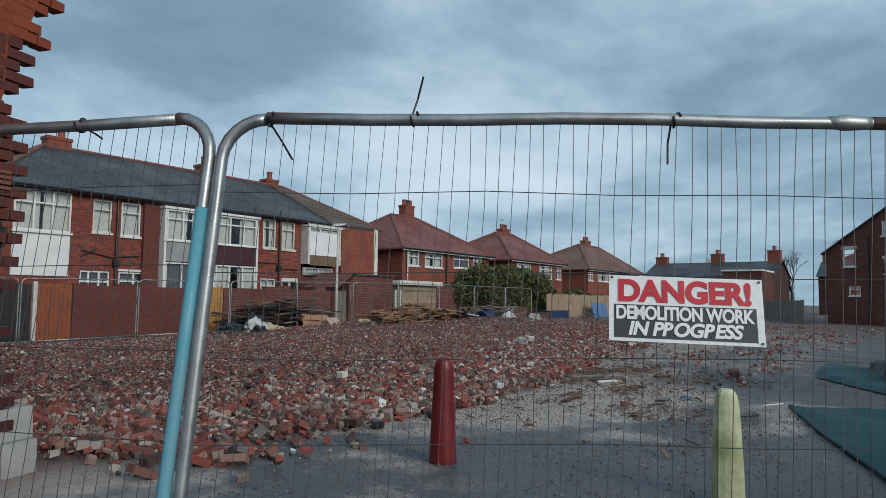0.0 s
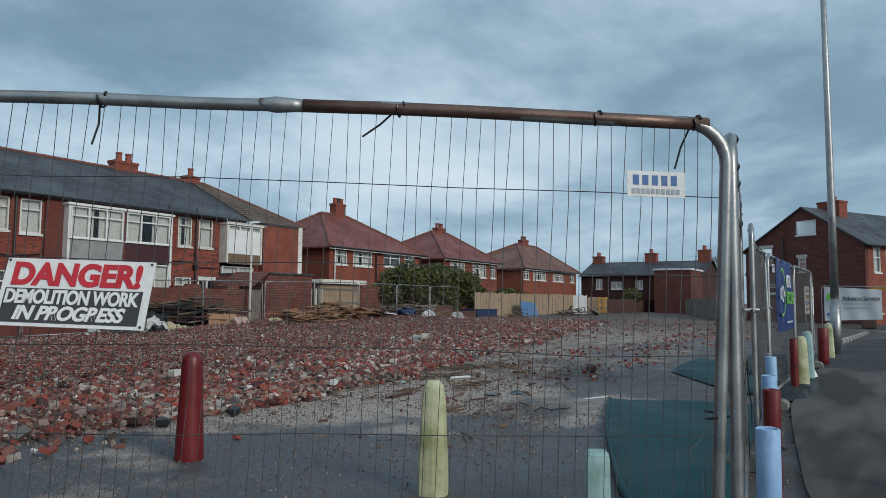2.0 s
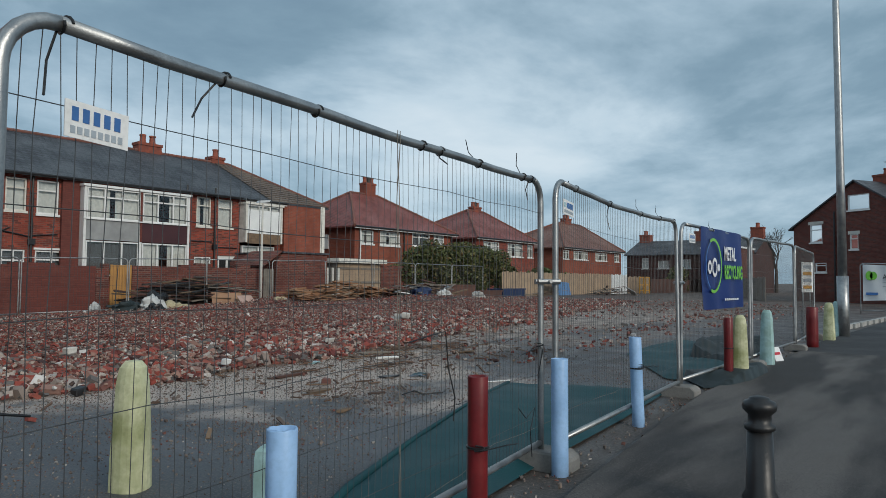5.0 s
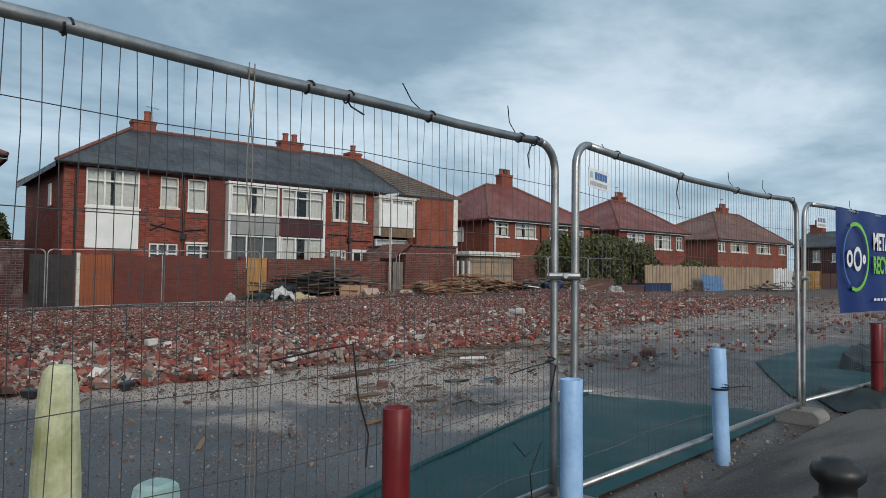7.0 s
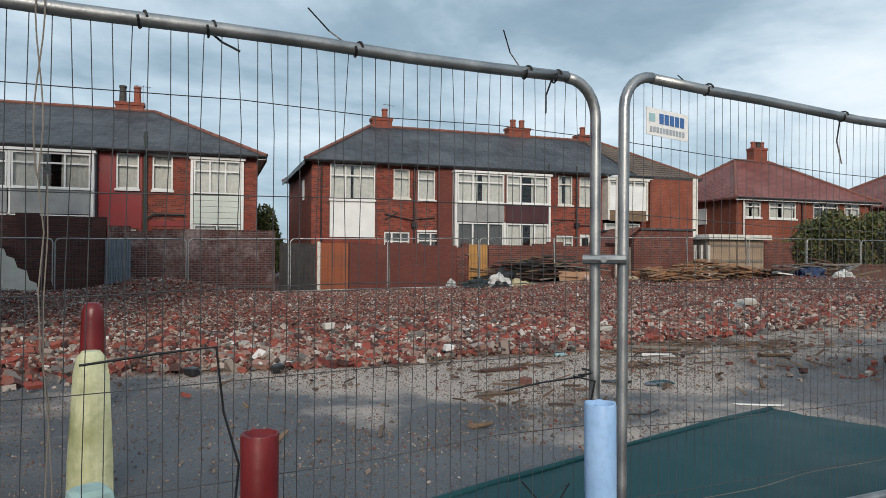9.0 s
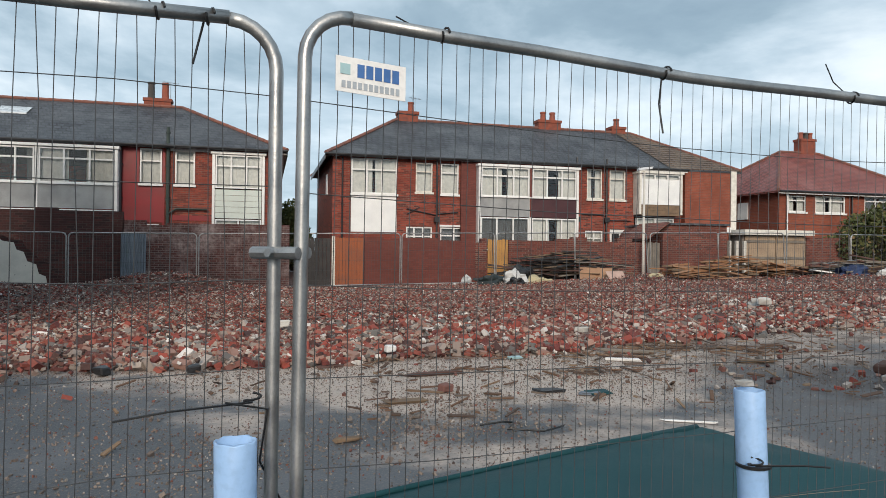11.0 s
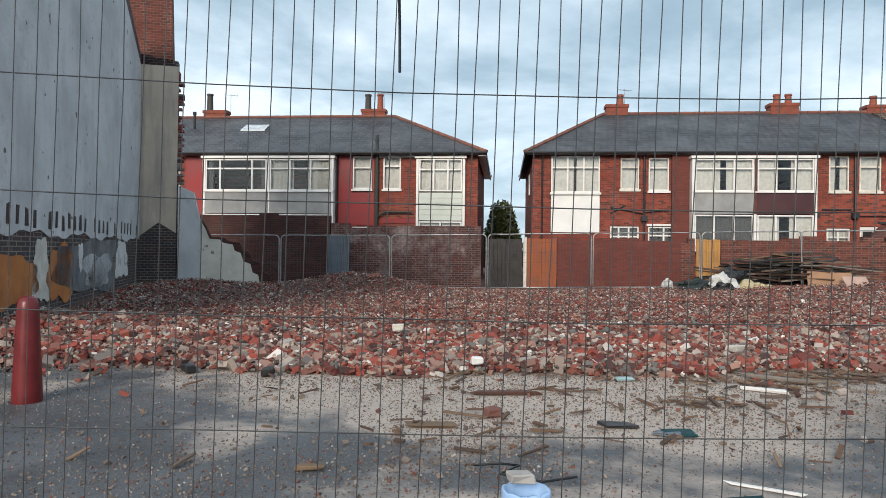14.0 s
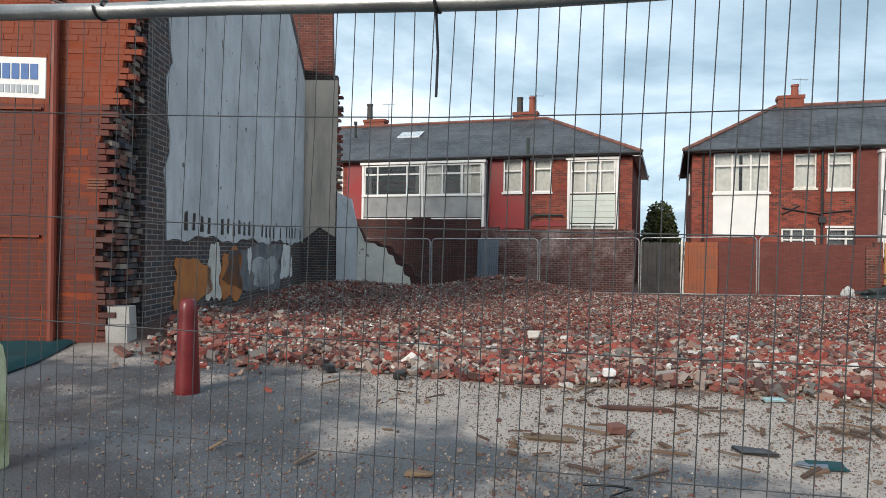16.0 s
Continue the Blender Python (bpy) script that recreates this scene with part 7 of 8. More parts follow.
# ---- tarpaulins ----
ORIGIN = Vector((0, 0, 0))
def tarp(outline, label, mat, seed, lift=0.02, wave=0.03, fold=None, n=46):
    """A draped sheet over the ground inside an outline."""
    xs, ys = [p[0] for p in outline], [p[1] for p in outline]
    X0, X1, Y0, Y1 = min(xs), max(xs), min(ys), max(ys)

    def inside(x, y):
        c = False
        for (a, b), (d, e) in zip(outline, outline[1:] + outline[:1]):
            if (b > y) != (e > y) and x < (d - a) * (y - b) / (e - b) + a:
                c = not c
        return c

    t = thing("tarpaulin", ((X0 + X1) / 2, (Y0 + Y1) / 2, 0), label, "tarpaulin", "tarpaulins")
    bm = bmesh.new()
    dx = (X1 - X0) / n
    m = max(4, int((Y1 - Y0) / dx))
    dy = (Y1 - Y0) / m
    vs = {}

    def vert(i, j):
        if (i, j) not in vs:
            x, y = X0 + i * dx, Y0 + j * dy
            z = ground_z(x, y) + lift + wave * (0.5 + noise.noise(Vector((x * 1.2 + seed, y * 1.5, seed)))) + wave * 0.5 * abs(noise.noise(Vector((x * 3.5 + y * 2, y * 3.0, seed + 5))))
            vs[i, j] = bm.verts.new((x, y, z))
        return vs[i, j]

    for i in range(n):
        for j in range(m):
            if inside(X0 + (i + 0.5) * dx, Y0 + (j + 0.5) * dy):
                bm.faces.new((vert(i, j), vert(i + 1, j), vert(i + 1, j + 1), vert(i, j + 1)))
    # pull the stepped border onto the outline
    for v in bm.verts:
        if v.is_boundary:
            p = Vector((v.co.x, v.co.y))
            best = None
            for a, b in zip(outline, outline[1:] + outline[:1]):
                a, b = Vector(a), Vector(b)
                k = max(0, min(1, (p - a).dot(b - a) / (b - a).length_squared))
                q = a.lerp(b, k)
                if best is None or (q - p).length < best[0]:
                    best = ((q - p).length, q)
            v.co.x, v.co.y = best[1]
            v.co.z = min(v.co.z, ground_z(v.co.x, v.co.y) + 0.02)
    part("sheet", bm, mat, t, smooth=True)
    for k, (line, r) in enumerate(fold or ()):
        bm = bmesh.new()
        tube(bm, [(x, y, ground_z(x, y) + z) for x, y, z in line], [r * (0.7 + 0.3 * math.sin(q * 1.7 + k)) for q in range(len(line))], 8)
        part("fold", bm, mat, t, smooth=True)


tarp([(4.7, -0.32), (5.55, 0.14), (6.7, 0.62), (7.85, 1.06), (9.5, 1.62), (9.8, 0.9), (10.15, 0.0), (8.4, -0.25), (6.8, -0.42), (5.6, -0.58)], "dark teal tarpaulin spread on the yard under the fence", "tarp_green", 1, 0.015, 0.05,
     [([(4.75, -0.28, 0.02), (5.55, 0.14, 0.03), (6.7, 0.62, 0.03), (7.85, 1.06, 0.03), (8.7, 1.34, 0.03), (9.45, 1.58, 0.02)], 0.03)])
tarp([(10.9, 0.25), (12.2, 1.1), (13.4, 1.85), (15.0, 2.1), (16.8, 2.15), (16.2, 1.2), (14.5, 0.6), (13.4, 0.2), (11.8, 0.12)], "dark teal tarpaulin crumpled behind the fence", "tarp_green", 3, 0.015, 0.06)
tarp([(10.6, -0.25), (11.2, 0.2), (11.9, 0.15), (12.2, -0.15), (12.5, -0.5), (11.5, -0.52), (10.9, -0.45)], "dark bundle of netting round the bollards", "tarp_dark", 5, 0.02, 0.14)
tarp([(13.2, 0.2), (13.6, 0.9), (15.2, 1.3), (16.6, 1.0), (16.2, 0.3), (14.6, 0.15)], "dark heap of crumpled netting", "tarp_dark", 8, 0.05, 0.22)
tarp([(2.5, 3.0), (2.2, 3.7), (1.5, 5.0), (0.4, 4.75), (-0.6, 4.1), (0.3, 2.6)], "dark green tarpaulin by the old wall", "tarp_green", 11, 0.02, 0.05)

# pale cord lying across the near tarpaulin
w = thing("cord", (6.04, -0.27, 0.05), "thin pale cord lying over the tarpaulin", "cord")
line = [(5.2, -0.40), (6.04, -0.27), (6.8, -0.03), (7.8, 0.11), (9.0, 0.27), (9.6, 0.32)]
bm = bmesh.new()
run = []
for (xa, ya), (xb, yb) in zip(line, line[1:]):
    n = max(2, int((xb - xa) / 0.1))
    for i in range(n):
        x = xa + (xb - xa) * i / n
        y = ya + (yb - ya) * i / n + 0.025 * math.sin(x * 3.1) + 0.010 * math.sin(x * 7.7)
        run.append((x, y, max(ground_z(x, y), 0.0) + 0.058))
tube(bm, run, 0.0017, 5)
part("strand", bm, "timber_grey", w)

# ---- rubbish along the back ----
ORIGIN = ROWS
rng = random.Random(21)


def plank_pile(x0, x1, y0, y1, z0, z1, n, label, mats=("plank_wood", "timber_grey", "timber_brown"), long=(0.9, 2.2)):
    p = thing("timber_pile", ((x0 + x1) / 2, (y0 + y1) / 2, z0), label, "timber pile")
    for i in range(n):
        f = i / n
        x, y = rng.uniform(x0, x1), rng.uniform(y0, y1)
        L, w, th = rng.uniform(*long), rng.uniform(0.06, 0.16), rng.uniform(0.02, 0.05)
        bm = bmesh.new()
        box(bm, -L / 2, L / 2, -w / 2, w / 2, 0, th)
        z = max(z0, ground_z(x, y) + 0.03) + (z1 - z0) * f * (1 - abs(x - (x0 + x1) / 2) / (x1 - x0) * 1.3)
        bmesh.ops.transform(bm, matrix=pose(x, y, max(z0, z), rng.uniform(-6, 6), rng.uniform(-9, 9), rng.uniform(-30, 30)), verts=bm.verts)
        part("plank", bm, rng.choice(mats), p)


plank_pile(14.7, 17.9, 19.3, 20.9, 0.12, 1.35, 130, "heap of old boards stacked against the garden wall", ("timber_brown", "gate_black", "plank_wood", "gate_black", "timber_grey"), (1.2, 2.6))
plank_pile(16.5, 18.4, 19.9, 20.4, 0.12, 0.55, 16, "loose broken boards by the wall")
plank_pile(19.6, 24.6, 17.6, 18.9, 0.26, 0.95, 170, "heap of orange-brown broken lath and boards", ("lath_orange", "plank_wood", "cardboard", "lath_orange"), (0.4, 1.3))
plank_pile(24.5, 29.0, 17.2, 18.8, 0.25, 1.0, 90, "heap of broken timber and pipes", ("timber_grey", "plank_wood", "galvanised", "steel_rusty"), (0.6, 1.8))
plank_pile(38.5, 41.0, 18.3, 19.0, 0.15, 0.5, 12, "broken timber in front of the bush", ("timber_brown", "plank_wood"), (0.6, 1.5))
plank_pile(45.5, 50.0, 17.2, 18.6, 0.12, 0.8, 26, "dark heap of boards by the fence", ("timber_brown", "timber_grey", "gate_black"), (0.8, 2.4))


def crumpled(name, x, y, z, sx, sy, sz, mat, label, category, seed):
    bm = bmesh.new()
    bmesh.ops.create_icosphere(bm, subdivisions=3, radius=1)
    for v in bm.verts:
        k = 1 + 0.55 * noise.noise(v.co * 1.7 + Vector((seed, 0, 0))) - 0.4 * abs(noise.noise(v.co * 3.4 + Vector((0, seed, 0)))) + 0.1 * noise.noise(v.co * 9 + Vector((0, seed, 0)))
        v.co = Vector((x + v.co.x * sx * k, y + v.co.y * sy * k, max(z - 0.03, z + sz * 0.8 + v.co.z * sz * k)))
    t = thing(name, (x, y, z), label, category, "dumped rubbish")
    part("body", bm, mat, t)


crumpled("plastic_bag", 13.95, 18.45, 0.05, 0.42, 0.22, 0.32, "bag_white", "white torn plastic sack", "bag", 1)
crumpled("plastic_bag", 13.92, 18.2, 0.04, 0.30, 0.16, 0.20, "plastic_black", "crumpled black plastic bin bag", "bag", 2)
crumpled("plastic_bag", 13.2, 18.75, 0.04, 0.60, 0.24, 0.22, "tarp_dark", "dark green crumpled plastic sheet", "sheet", 3)
crumpled("plastic_bag", 12.7, 19.7, 0.04, 0.18, 0.16, 0.20, "bag_white", "pale grey refuse sack by the gate", "bag", 15)
crumpled("rubble_sack", 14.75, 18.7, 0.06, 0.34, 0.24, 0.20, "bag_yellow", "dirty cream sack by boards", "bag", 4)
crumpled("rubble_sack", 15.3, 18.9, 0.06, 0.30, 0.22, 0.15, "bag_yellow", "dirty cream sack slumped on its side", "bag", 16)
crumpled("rubble_sack", 14.5, 19.1, 0.06, 0.48, 0.3, 0.40, "plastic_black", "dark dented plastic rubbish sack", "bag", 9)
crumpled("rubble_sack", 19.1, 18.5, 0.25, 0.30, 0.22, 0.15, "bag_yellow", "pale sack on the rubble", "bag", 5)
crumpled("plastic_bag", 23.6, 18.7, 0.45, 0.24, 0.2, 0.18, "bag_white", "white plastic bag on the timber heap", "bag", 17)
crumpled("plastic_bag", 26.2, 17.4, 0.3, 0.72, 0.42, 0.34, "skip_blue", "blue plastic bundle on the rubble", "bag", 6)
crumpled("plastic_bag", 27.4, 17.0, 0.3, 0.40, 0.26, 0.26, "bag_white", "white plastic bundle on the rubble", "bag", 7)
crumpled("plastic_bag", 25.0, 17.8, 0.3, 0.45, 0.28, 0.24, "tarp_dark", "dark plastic bundle on the rubble", "bag", 8)
crumpled("concrete_lump", 15.9, 9.6, 0.05, 0.28, 0.2, 0.13, "concrete", "grey lump of concrete in the yard", "rubble", 12)
crumpled("concrete_lump", 31.0, 17.6, 0.1, 0.5, 0.35, 0.3, "concrete", "grey lump of broken concrete", "rubble", 13)
crumpled("plastic_bag", 33.2, 20.6, 0.2, 0.25, 0.2, 0.4, "banner_grey", "white plastic caught in the bush", "bag", 14)
for x, y, z, tx, m in ((16.9, 18.95, 0.12, 66, "cardboard"), (17.4, 18.85, 0.12, 60, "cardboard"), (17.75, 18.4, 0.1, 48, "cardboard_pale")):
    t = thing("loose_board", (x, y, z), "torn pale board leaning on the heap", "board", "dumped rubbish")
    bm = bmesh.new()
    box(bm, -0.36, 0.36, 0, 0.62, 0, 0.015)
    bmesh.ops.transform(bm, matrix=pose(x, y, z, tx, 0, rng.uniform(-15, 15)), verts=bm.verts)
    part("board", bm, m, t)
# rusty open tanks and a blue skip by the bush
for x0, x1, y, z1, m in ((30.3, 33.0, 19.2, 0.95, "steel_rusty"), (33.4, 35.8, 19.3, 0.62, "timber_brown"), (36.1, 38.6, 19.4, 0.72, "skip_blue")):
    t = thing("steel_tank", ((x0 + x1) / 2, y, 0.1), "open dented steel container by the bush", "container", "steel containers")
    for a, b, c, d in ((x0, x1, y, y + 0.05), (x0, x1, y + 1.1, y + 1.15), (x0, x0 + 0.05, y + 0.05, y + 1.1), (x1 - 0.05, x1, y + 0.05, y + 1.1)):
        part("side", cube(a, b, c, d, 0.1, z1), m, t)
    part("rim", cube(x0 - 0.03, x1 + 0.03, y - 0.03, y + 0.0, z1 - 0.06, z1 + 0.02), m, t)
t = thing("blue_board", (43.2, 19.4, 0.1), "blue panelled board leaning on the fence", "board")
for i in range(3):
    for j in range(2):
        bm = bmesh.new()
        box(bm, 0.03 + i * 0.82, 0.82 + i * 0.82, 0, 0.03, 0.03 + j * 0.6, 0.6 + j * 0.6)
        bmesh.ops.transform(bm, matrix=pose(41.9, 19.2, 0.1, -14, 4, 0), verts=bm.verts)
        part("panel", bm, "board_blue", t)
t = thing("white_sheet", (49.5, 17.4, 0.1), "white board sliding off a dark heap", "board")
bm = bmesh.new()
box(bm, -1.1, 1.1, -0.4, 0.4, 0, 0.04)
bmesh.ops.transform(bm, matrix=pose(50.0, 17.2, 0.35, 30, 16, 10), verts=bm.verts)
part("board", bm, "bag_white", t)
t = thing("yellow_barrier", (56.2, 18.9, 0.05), "yellow plastic barrier frames", "barrier")
for x in (55.2, 56.4):
    for a, b, c, d in ((x, x + 0.08, 0.1, 1.6), (x + 0.9, x + 0.98, 0.1, 1.6), (x + 0.08, x + 0.9, 1.5, 1.6), (x + 0.08, x + 0.9, 0.9, 1.0), (x + 0.08, x + 0.9, 0.45, 0.55)):
        part("bar", cube(a, b, 18.8, 18.86, c, d), "plastic_yellow", t)
# yellow digger half hidden past the far fence
t = thing("excavator", (41.5, -3.6, 0), "yellow excavator parked beyond the fence", "excavator")
bm = bmesh.new()
prism(bm, [Vector(p) for p in ((40.6, -0.4, 1.75), (40.6, -2.2, 2.1), (40.6, -3.6, 2.85), (40.6, -3.6, 3.15), (40.6, -2.0, 2.4), (40.6, -0.4, 1.98))], Vector((0.4, 0, 0)))
part("boom", bm, "excavator_yellow", t)
part("cab", cube(40.0, 42.0, -6.0, -3.65, 1.0, 3.2, 0.08), "excavator_yellow", t)
for x in (39.8, 41.8):
    part("track", cube(x, x + 0.5, -6.6, -3.2, 0.02, 0.85, 0.2), "plastic_black", t)
part("bucket", cube(40.5, 41.1, -0.75, -0.1, 0.02, 1.75, 0.1), "steel_rusty", t)


# ---- rubble ----
ORIGIN = Vector((0, 0, 0))
def shard_mesh(name, rows, mat):
    """Many jittered blocks in one mesh. rows: place, size and turn of each."""
    base = np.array([(x, y, z) for z in (-0.5, 0.5) for x, y in ((-0.5, -0.5), (0.5, -0.5), (0.5, 0.5), (-0.5, 0.5))])
    quad = np.array([(3, 2, 1, 0), (4, 5, 6, 7), (0, 1, 5, 4), (1, 2, 6, 5), (2, 3, 7, 6), (3, 0, 4, 7)])
    rng = np.random.default_rng(len(rows))
    vs, fs = [], []
    for i, (p, s_, e, jag) in enumerate(rows):
        m = np.array(Euler(e).to_matrix())
        b = base * (1 + rng.uniform(-jag, jag, (8, 3))) * np.array(s_)
        vs.append(b @ m.T + np.array(p))
        fs.append(quad + 8 * i)
    me = bpy.data.meshes.new(name)
    me.from_pydata(np.concatenate(vs).tolist(), [], np.concatenate(fs).tolist())
    me.materials.append(MATS[mat])
    return new(name, me)


rng = np.random.default_rng(77)
rows, chips = [], []


def drop(x, y, big, sink=0.35):
    z = ground_z(x, y)
    kind = rng.random()
    if kind < 0.06 * big:
        size = (0.19, 0.09, 0.058)
    elif kind < 0.42:
        size = (rng.uniform(0.04, 0.10), rng.uniform(0.03, 0.066), rng.uniform(0.02, 0.05))
    else:
        size = (rng.uniform(0.02, 0.065), rng.uniform(0.012, 0.042), rng.uniform(0.010, 0.034))
    if y - rubble_edge(x) > 2.8:
        size = (size[0] * 0.72, size[1] * 0.68, size[2] * 0.5)
    e = (rng.normal(0, 0.38), rng.normal(0, 0.38), rng.uniform(0, 6.28))
    (rows if kind < (0.42 if x > 6 else 0.25) + 0.25 * rng.random() else chips).append(((x, y, z + size[2] * sink + (0.045 + 0.05 * (kind > 0.42)) * rng.random() ** 1.5), size, e, 0.25 if kind > 0.12 else 0.06))


# dense heaps near the edge, thinner towards the back
for _ in range(190000):
    x = rng.uniform(-3.0, 38.0)
    y = rng.uniform(4.2, 19.0)
    d = y - rubble_edge(x)
    if x < 2.4 - 0.36 * (y - 4.9) and y > 4.6:
        continue
    if d < 0:
        if rng.random() > math.exp(d * 9):
            continue
    keep = 1.0 if d < 2.6 else (0.8 if d < 6 else 0.62)
    if x > 15:
        keep *= max(0.16, 1 - (x - 15) / 22)
    if rng.random() > keep:
        continue
    drop(float(x), float(y), 1.0 if d < 3 else 0.6, 0.35 if d < 3 else 0.2)
# the front of the heap, thickly packed
for _ in range(20000):
    x = rng.uniform(2.6, 13.5)
    y = rubble_edge(x) + abs(rng.normal(0, 1.0)) - 0.05 - 0.25 * rng.random() ** 3
    drop(float(x), float(y), 1.0, 0.5)
# loose pieces lie thinly over the open ground farther along
for _ in range(7000):
    x, y = float(rng.uniform(10.5, 42.0)), float(rng.uniform(2.5, 12.0))
    if y < rubble_edge(x) and rng.random() < 0.35 + 0.8 * noise.noise(Vector((x * 0.4, y * 0.6, 6.0))):
        drop(x, y, 0.3, 0.3)
# mounds, and pale debris at the foot of the old building
for cx, cy, sx, sy, n in ((4.0, 17.3, 1.6, 0.9, 1500), (0.6, 13.0, 1.2, 3.0, 1200), (20.5, 18.4, 2.2, 0.6, 500), (1.9, 6.6, 0.55, 0.9, 420), (3.6, 5.3, 0.7, 0.6, 400)):
    for _ in range(n):
        x, y = rng.normal(cx, sx), rng.normal(cy, sy)
        if x > 2.5 - 0.36 * (y - 4.9) and y < 19.1:
            drop(float(x), float(y), 0.9, 0.6)
tagged(shard_mesh("brick_rubble", rows, "rubble"), "field of broken red brick rubble", "rubble", kind="stuff")
tagged(shard_mesh("mortar_chips", chips, "chips"), "chips of pale mortar and brick among the rubble", "rubble", kind="stuff")

# grit and small stones over the yard
GRAVEL = ((8.05, 2.25, 0.35, 0.28, 900), (8.35, 4.05, 0.35, 0.22, 420), (8.3, 2.85, 0.30, 0.20, 350), (9.6, 3.7, 0.35, 0.25, 420), (9.85, 3.4, 0.45, 0.22, 420), (9.7, 4.7, 0.8, 0.35, 900), (7.5, 1.9, 0.5, 0.3, 500), (6.4, 4.2, 0.6, 0.3, 500), (5.2, 2.2, 0.6, 0.4, 400), (6.2, 1.6, 0.7, 0.3, 400), (12.5, 4.2, 1.2, 0.8, 900))
rows = []
for _ in range(70000):
    x = rng.uniform(0.5, 20.0)
    y = rng.uniform(-0.2, 8.0)
    d = rubble_edge(x) - y
    if d < -0.5 or (x < 2.4 and y > 4.4):
        continue
    dens = 0.05 + 0.9 * math.exp(-max(0, d) / 0.6) + 0.35 * max(0, noise.noise(Vector((x * 0.9, y * 0.9, 9.0)))) * 1.8
    if rng.random() > dens:
        continue
    s_ = float(rng.choice((0.005, 0.008, 0.012, 0.018, 0.030), p=(0.46, 0.36, 0.15, 0.028, 0.002)))
    rows.append(((x, y, ground_z(x, y) + s_ * 0.3), (s_ * rng.uniform(0.8, 1.6), s_, s_ * 0.7), tuple(rng.uniform(0, 6.28, 3)), 0.3))
# the finest grit, thick on the sandy drifts
for _ in range(36000):
    x, y = float(rng.uniform(3.0, 12.5)), float(rng.uniform(0.2, 6.0))
    if y > rubble_edge(x) or rng.random() > 0.35 + 0.9 * noise.noise(Vector((x * 0.7, y * 0.7, 3.0))) + 0.12 * y:
        continue
    s_ = float(rng.uniform(0.004, 0.009))
    rows.append(((x, y, ground_z(x, y) + s_ * 0.3), (s_ * rng.uniform(0.8, 1.7), s_, s_ * 0.7), tuple(rng.uniform(0, 6.28, 3)), 0.3))
# gravel lies in loose clusters
for cx, cy, sx, sy, n in GRAVEL:
    for _ in range(n):
        x, y = float(rng.normal(cx, sx)), float(rng.normal(cy, sy))
        s_ = float(rng.choice((0.005, 0.008, 0.012, 0.018, 0.030), p=(0.44, 0.36, 0.16, 0.036, 0.004)))
        rows.append(((x, y, ground_z(x, y) + s_ * 0.3), (s_ * rng.uniform(0.8, 1.6), s_, s_ * 0.7), tuple(rng.uniform(0, 6.28, 3)), 0.3))
for _ in range(900):
    x = rng.uniform(5.0, 16.0)
    y = -0.35 + 0.12 * (x - 9) * 0.6 * (x < 9) + rng.normal(0, 0.12)
    s_ = float(rng.choice((0.005, 0.008, 0.013, 0.02), p=(0.4, 0.35, 0.2, 0.05)))
    rows.append(((x, float(y), 0.012 + s_ * 0.3), (s_ * 1.3, s_, s_ * 0.7), tuple(rng.uniform(0, 6.28, 3)), 0.3))
tagged(shard_mesh("gravel", rows, "grit"), "sandy grit and small stones on asphalt", "gravel", kind="stuff")

# splinters of wood among the bricks and on the yard
rows = []
for _ in range(800):
    x = rng.uniform(5.5, 20.0)
    y = rubble_edge(x) + rng.normal(0.5, 1.2)
    if rng.random() < 0.25:
        x, y = rng.uniform(7.5, 14), rng.uniform(2.2, 5.4)
    L = 0.04 + 0.28 * rng.random() ** 3
    rows.append(((x, float(y), ground_z(x, float(y)) + 0.03), (L, rng.uniform(0.008, 0.035), rng.uniform(0.005, 0.015)), (rng.normal(0, 0.15), rng.normal(0, 0.18), rng.uniform(0, 6.28)), 0.1))
for cx, cy, n in ((9.9, 3.9, 26), (10.6, 4.6, 40), (11.5, 5.2, 50), (9.0, 4.0, 10), (12.5, 4.8, 40), (7.9, 2.5, 8)):
    for _ in range(n):
        x, y = float(rng.normal(cx, 0.35)), float(rng.normal(cy, 0.2))
        rows.append(((x, y, ground_z(x, y) + 0.02), (rng.uniform(0.05, 0.30), rng.uniform(0.012, 0.035), rng.uniform(0.006, 0.016)), (rng.normal(0, 0.12), rng.normal(0, 0.1), rng.normal(-0.2, 0.5)), 0.12))
tagged(shard_mesh("wood_splinters", rows, "splinters"), "brown splintered wood strewn over the ground", "splinters", kind="stuff")


# single things that stand out on the yard
def litter(name, x, y, size, turn, mat, label, category, lift=0.012):
    bm = bmesh.new()
    box(bm, -size[0] / 2, size[0] / 2, -size[1] / 2, size[1] / 2, 0, size[2])
    q = random.Random(int(x * 100 + y * 10))
    for v in bm.verts:
        v.co += Vector((q.uniform(-0.15, 0.15) * size[0], q.uniform(-0.15, 0.15) * size[1], q.uniform(-0.1, 0.3) * size[2]))
    bmesh.ops.bevel(bm, geom=bm.edges[:], offset=min(size) * 0.15, segments=1, affect="EDGES")
    bmesh.ops.transform(bm, matrix=pose(0, 0, 0, 0, 0, turn), verts=bm.verts)
    bmesh.ops.translate(bm, verts=bm.verts, vec=(x, y, ground_z(x, y) + lift * 0.3))
    t = part(name, bm, mat)
    return tagged(t, label, category, "litter on the yard")


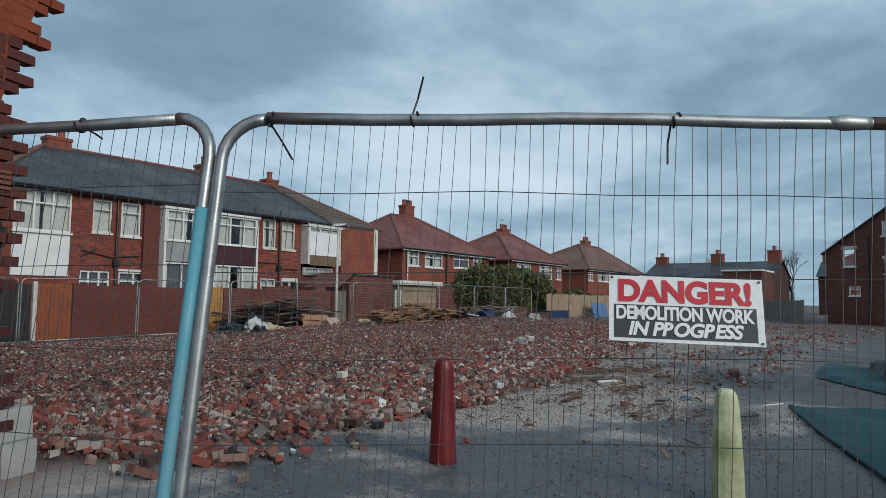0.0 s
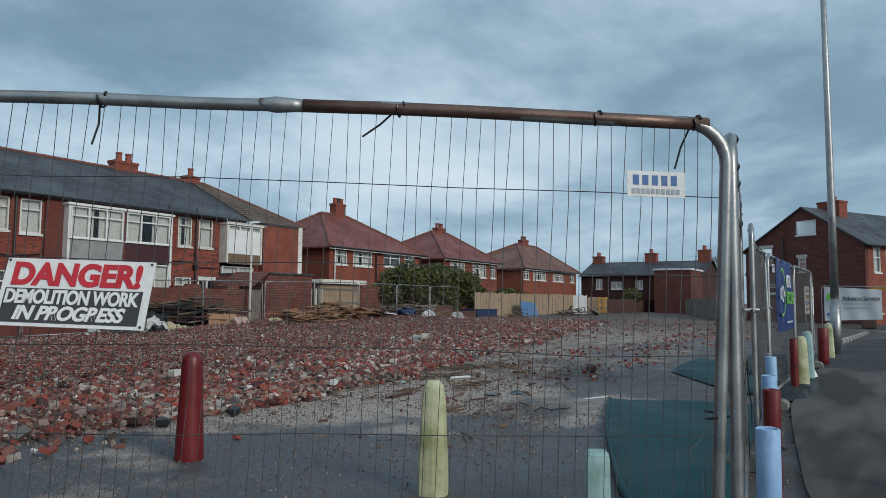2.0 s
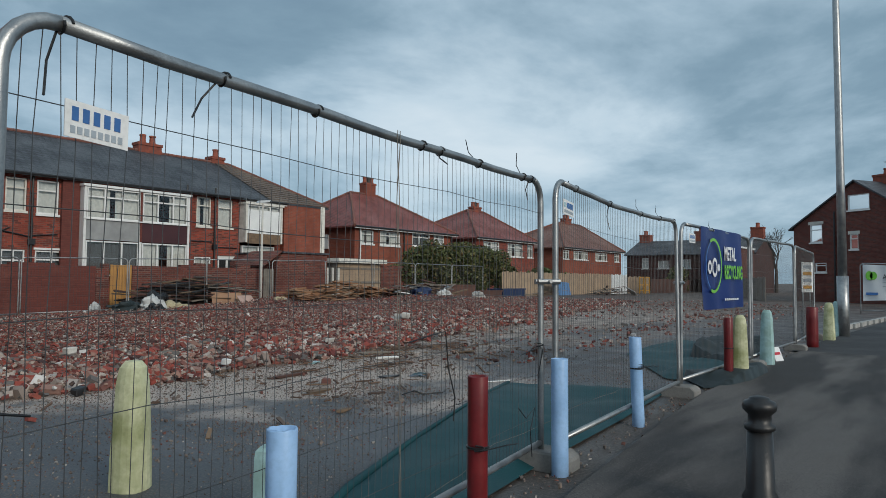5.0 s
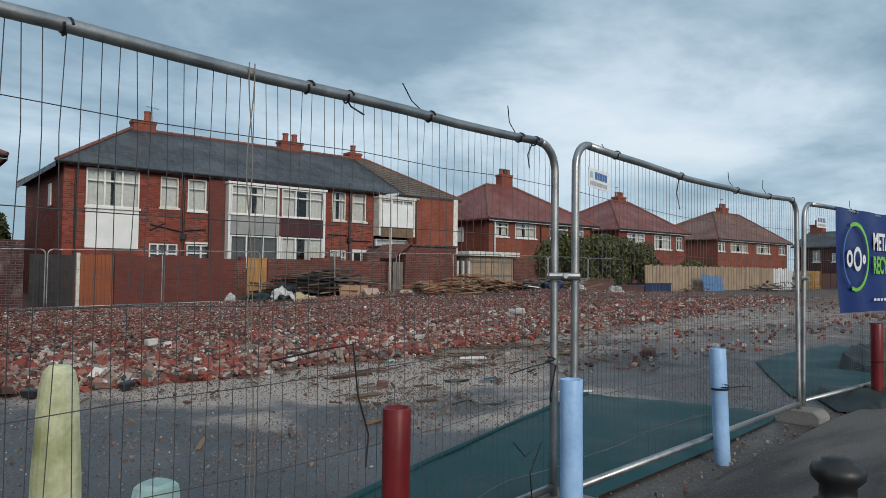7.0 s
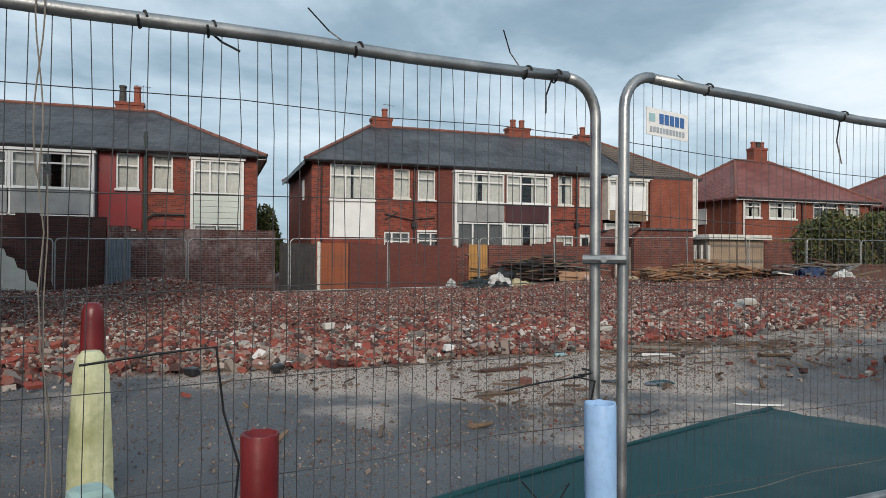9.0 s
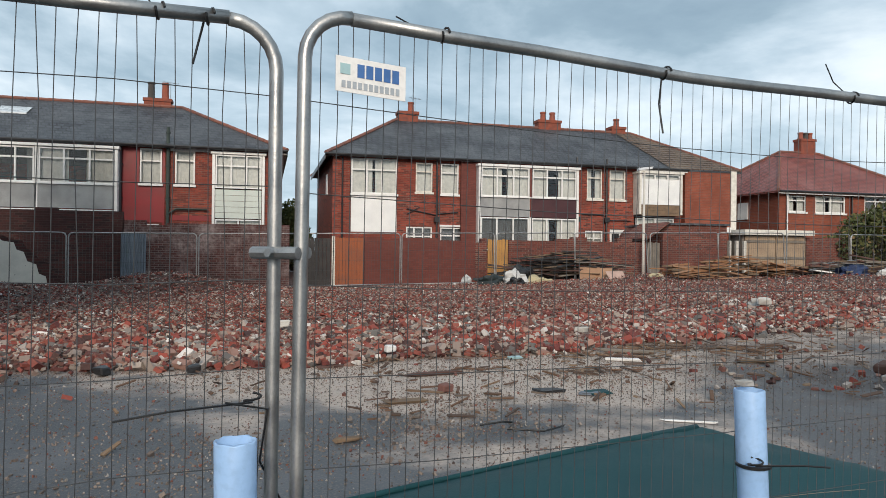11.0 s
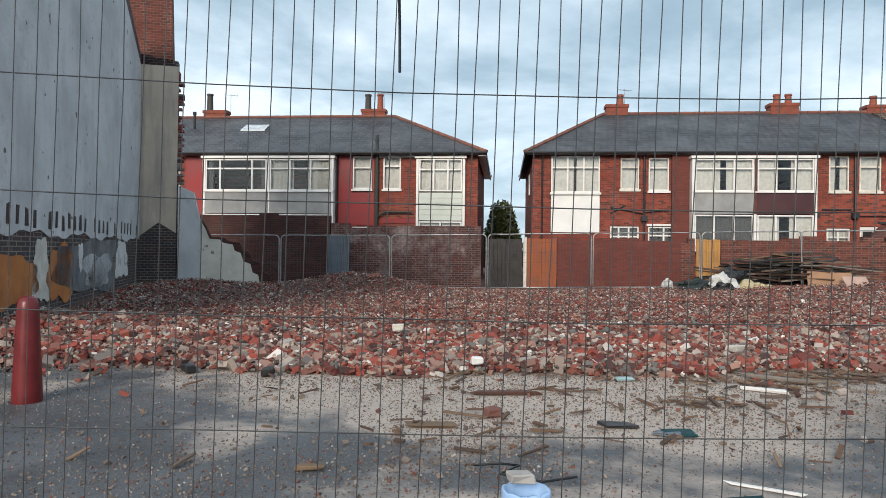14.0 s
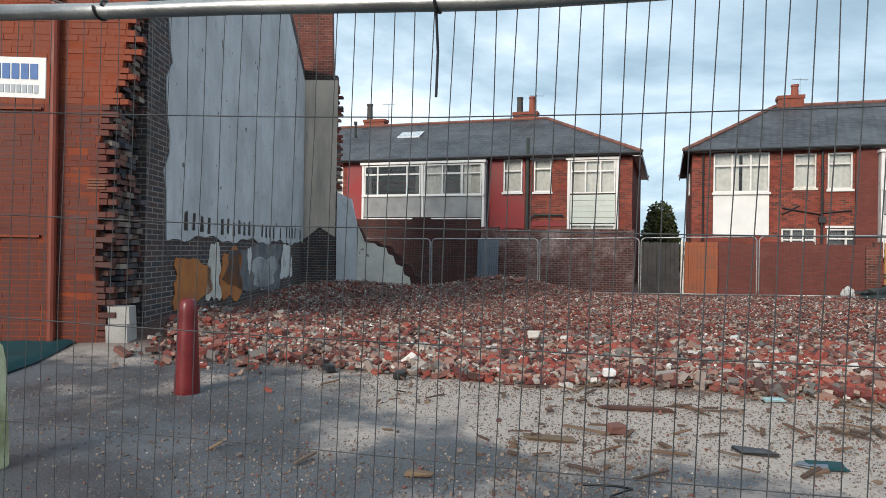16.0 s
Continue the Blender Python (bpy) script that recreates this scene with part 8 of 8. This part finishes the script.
litter("white_rag", 7.96, 4.82, (0.13, 0.09, 0.08), 20, "sign_white", "scrap of white plastic on the bricks", "scrap", 0.3)
litter("pale_stone", 6.88, 6.70, (0.15, 0.11, 0.08), 10, "concrete_light", "pale block among the bricks", "stone", 0.4)
litter("pale_stone", 10.75, 5.95, (0.16, 0.12, 0.07), 40, "concrete_light", "pale block among the bricks", "stone", 0.3)
litter("pale_stone", 16.2, 9.0, (0.26, 0.18, 0.14), 30, "concrete_light", "pale block among the bricks", "stone", 0.3)
litter("white_strip", 9.52, 1.80, (0.34, 0.03, 0.012), -25, "sign_white", "white plastic strip on the asphalt", "strip")
litter("white_strip", 10.5, 4.4, (0.40, 0.06, 0.03), -28, "sign_white", "white plastic strip on the asphalt", "strip")
litter("green_scrap", 9.36, 2.83, (0.20, 0.13, 0.025), 10, "tarp_green", "scrap of green plastic sheet", "scrap")
litter("slate_scrap", 9.0, 3.0, (0.22, 0.12, 0.02), 5, "gutter_black", "broken piece of dark slate", "scrap")
litter("slate_scrap", 9.3, 2.8, (0.20, 0.10, 0.02), -20, "corrugated_grey", "broken piece of dark slate", "scrap")
litter("blue_scrap", 9.35, 4.75, (0.16, 0.09, 0.03), 5, "sign_teal", "pale blue scrap of plastic", "scrap")
litter("wood_scrap", 8.22, 3.93, (0.52, 0.07, 0.03), 8, "timber_brown", "split reddish plank on asphalt", "plank")
litter("wood_scrap", 7.72, 2.85, (0.30, 0.10, 0.02), 6, "plank_wood", "short broken plank on asphalt", "plank")
litter("wood_scrap", 7.15, 1.85, (0.15, 0.06, 0.025), 10, "plank_wood", "torn scrap of chipboard", "scrap")
litter("wood_scrap", 7.3, 4.55, (0.25, 0.07, 0.02), 3, "timber_brown", "dark splinter of wood", "scrap")
litter("wood_scrap", 11.9, 4.0, (0.40, 0.10, 0.03), -12, "plank_wood", "broken plank on the yard", "plank")
litter("wood_scrap", 10.8, 4.9, (0.60, 0.06, 0.04), -35, "timber_grey", "grey splintered batten on rubble", "plank")
litter("brick_lump", 8.14, 3.17, (0.12, 0.08, 0.06), 30, "loose_brick", "lone lump of red brick", "brick")
litter("dark_lump", 12.6, 3.0, (0.22, 0.17, 0.12), 20, "timber_brown", "dark lump of rubble", "stone")
litter("dark_lump", 6.0, 4.45, (0.13, 0.10, 0.08), 20, "gutter_black", "dark lump of rubble", "stone")
litter("dark_lump", 5.2, 4.5, (0.12, 0.12, 0.08), 50, "gutter_black", "dark lump of rubble", "stone")
pts = [(8.05, 1.95, 0.03), (8.2, 1.93, 0.05), (8.3, 1.97, 0.03), (8.2, 1.82, 0.03), (8.42, 1.72, 0.03), (8.6, 1.82, 0.03)]
t = thing("loose_cable", pts[0], "black cable scrap on the asphalt", "cable", "loose cables")
bm = bmesh.new()
tube(bm, pts, 0.007, 5)
part("cable", bm, "plastic_black", t)

# the nearest loose bricks, one by one
heap = thing("loose_bricks", (7.5, 5.2, 0), "loose broken bricks along the front of the heap", "bricks")
shapes = []
for v in range(8):
    q = random.Random(90 + v)
    b = bmesh.new()
    L = 0.20 if v < 1 else q.uniform(0.06, 0.12)
    w2 = 0.05 if v < 1 else q.uniform(0.026, 0.046)
    vs = box(b, -L / 2, L / 2, -w2, w2, 0, 0.06 if v < 1 else q.uniform(0.03, 0.058))
    for w in vs:
        w.co += Vector((q.uniform(-0.012, 0.012), q.uniform(-0.012, 0.012), q.uniform(-0.008, 0.008))) * (0.3 if v < 1 else 1.2)
    bmesh.ops.bevel(b, geom=b.edges[:], offset=0.006, segments=1, affect="EDGES")
    m = bpy.data.meshes.new("brick")
    b.to_mesh(m)
    b.free()
    m.materials.append(MATS["loose_brick"])
    shapes.append(m)
for i in range(290):
    x = float(rng.uniform(3.2, 13.0))
    y = rubble_edge(x) + float(abs(rng.normal(0, 0.55))) - 0.12
    ob = bpy.data.objects.new("brick", shapes[int(rng.integers(8))])
    scene.collection.objects.link(ob)
    ob.parent = heap
    ob.matrix_local = Matrix.Translation(Vector((x - 7.5, y - 5.2, ground_z(x, y) + 0.02 + 0.05 * float(rng.random())))) @ Euler((float(rng.normal(0, 0.35)), float(rng.normal(0, 0.35)), float(rng.uniform(0, 6.28)))).to_matrix().to_4x4()

litter("rag", 8.245, -0.405, (0.045, 0.035, 0.02), 15, "concrete", "scrap of grey rag on top of a bollard", "rag")
rag = scene.objects["rag"]
rag.location.z += 0.735 - ground_z(8.245, -0.405)
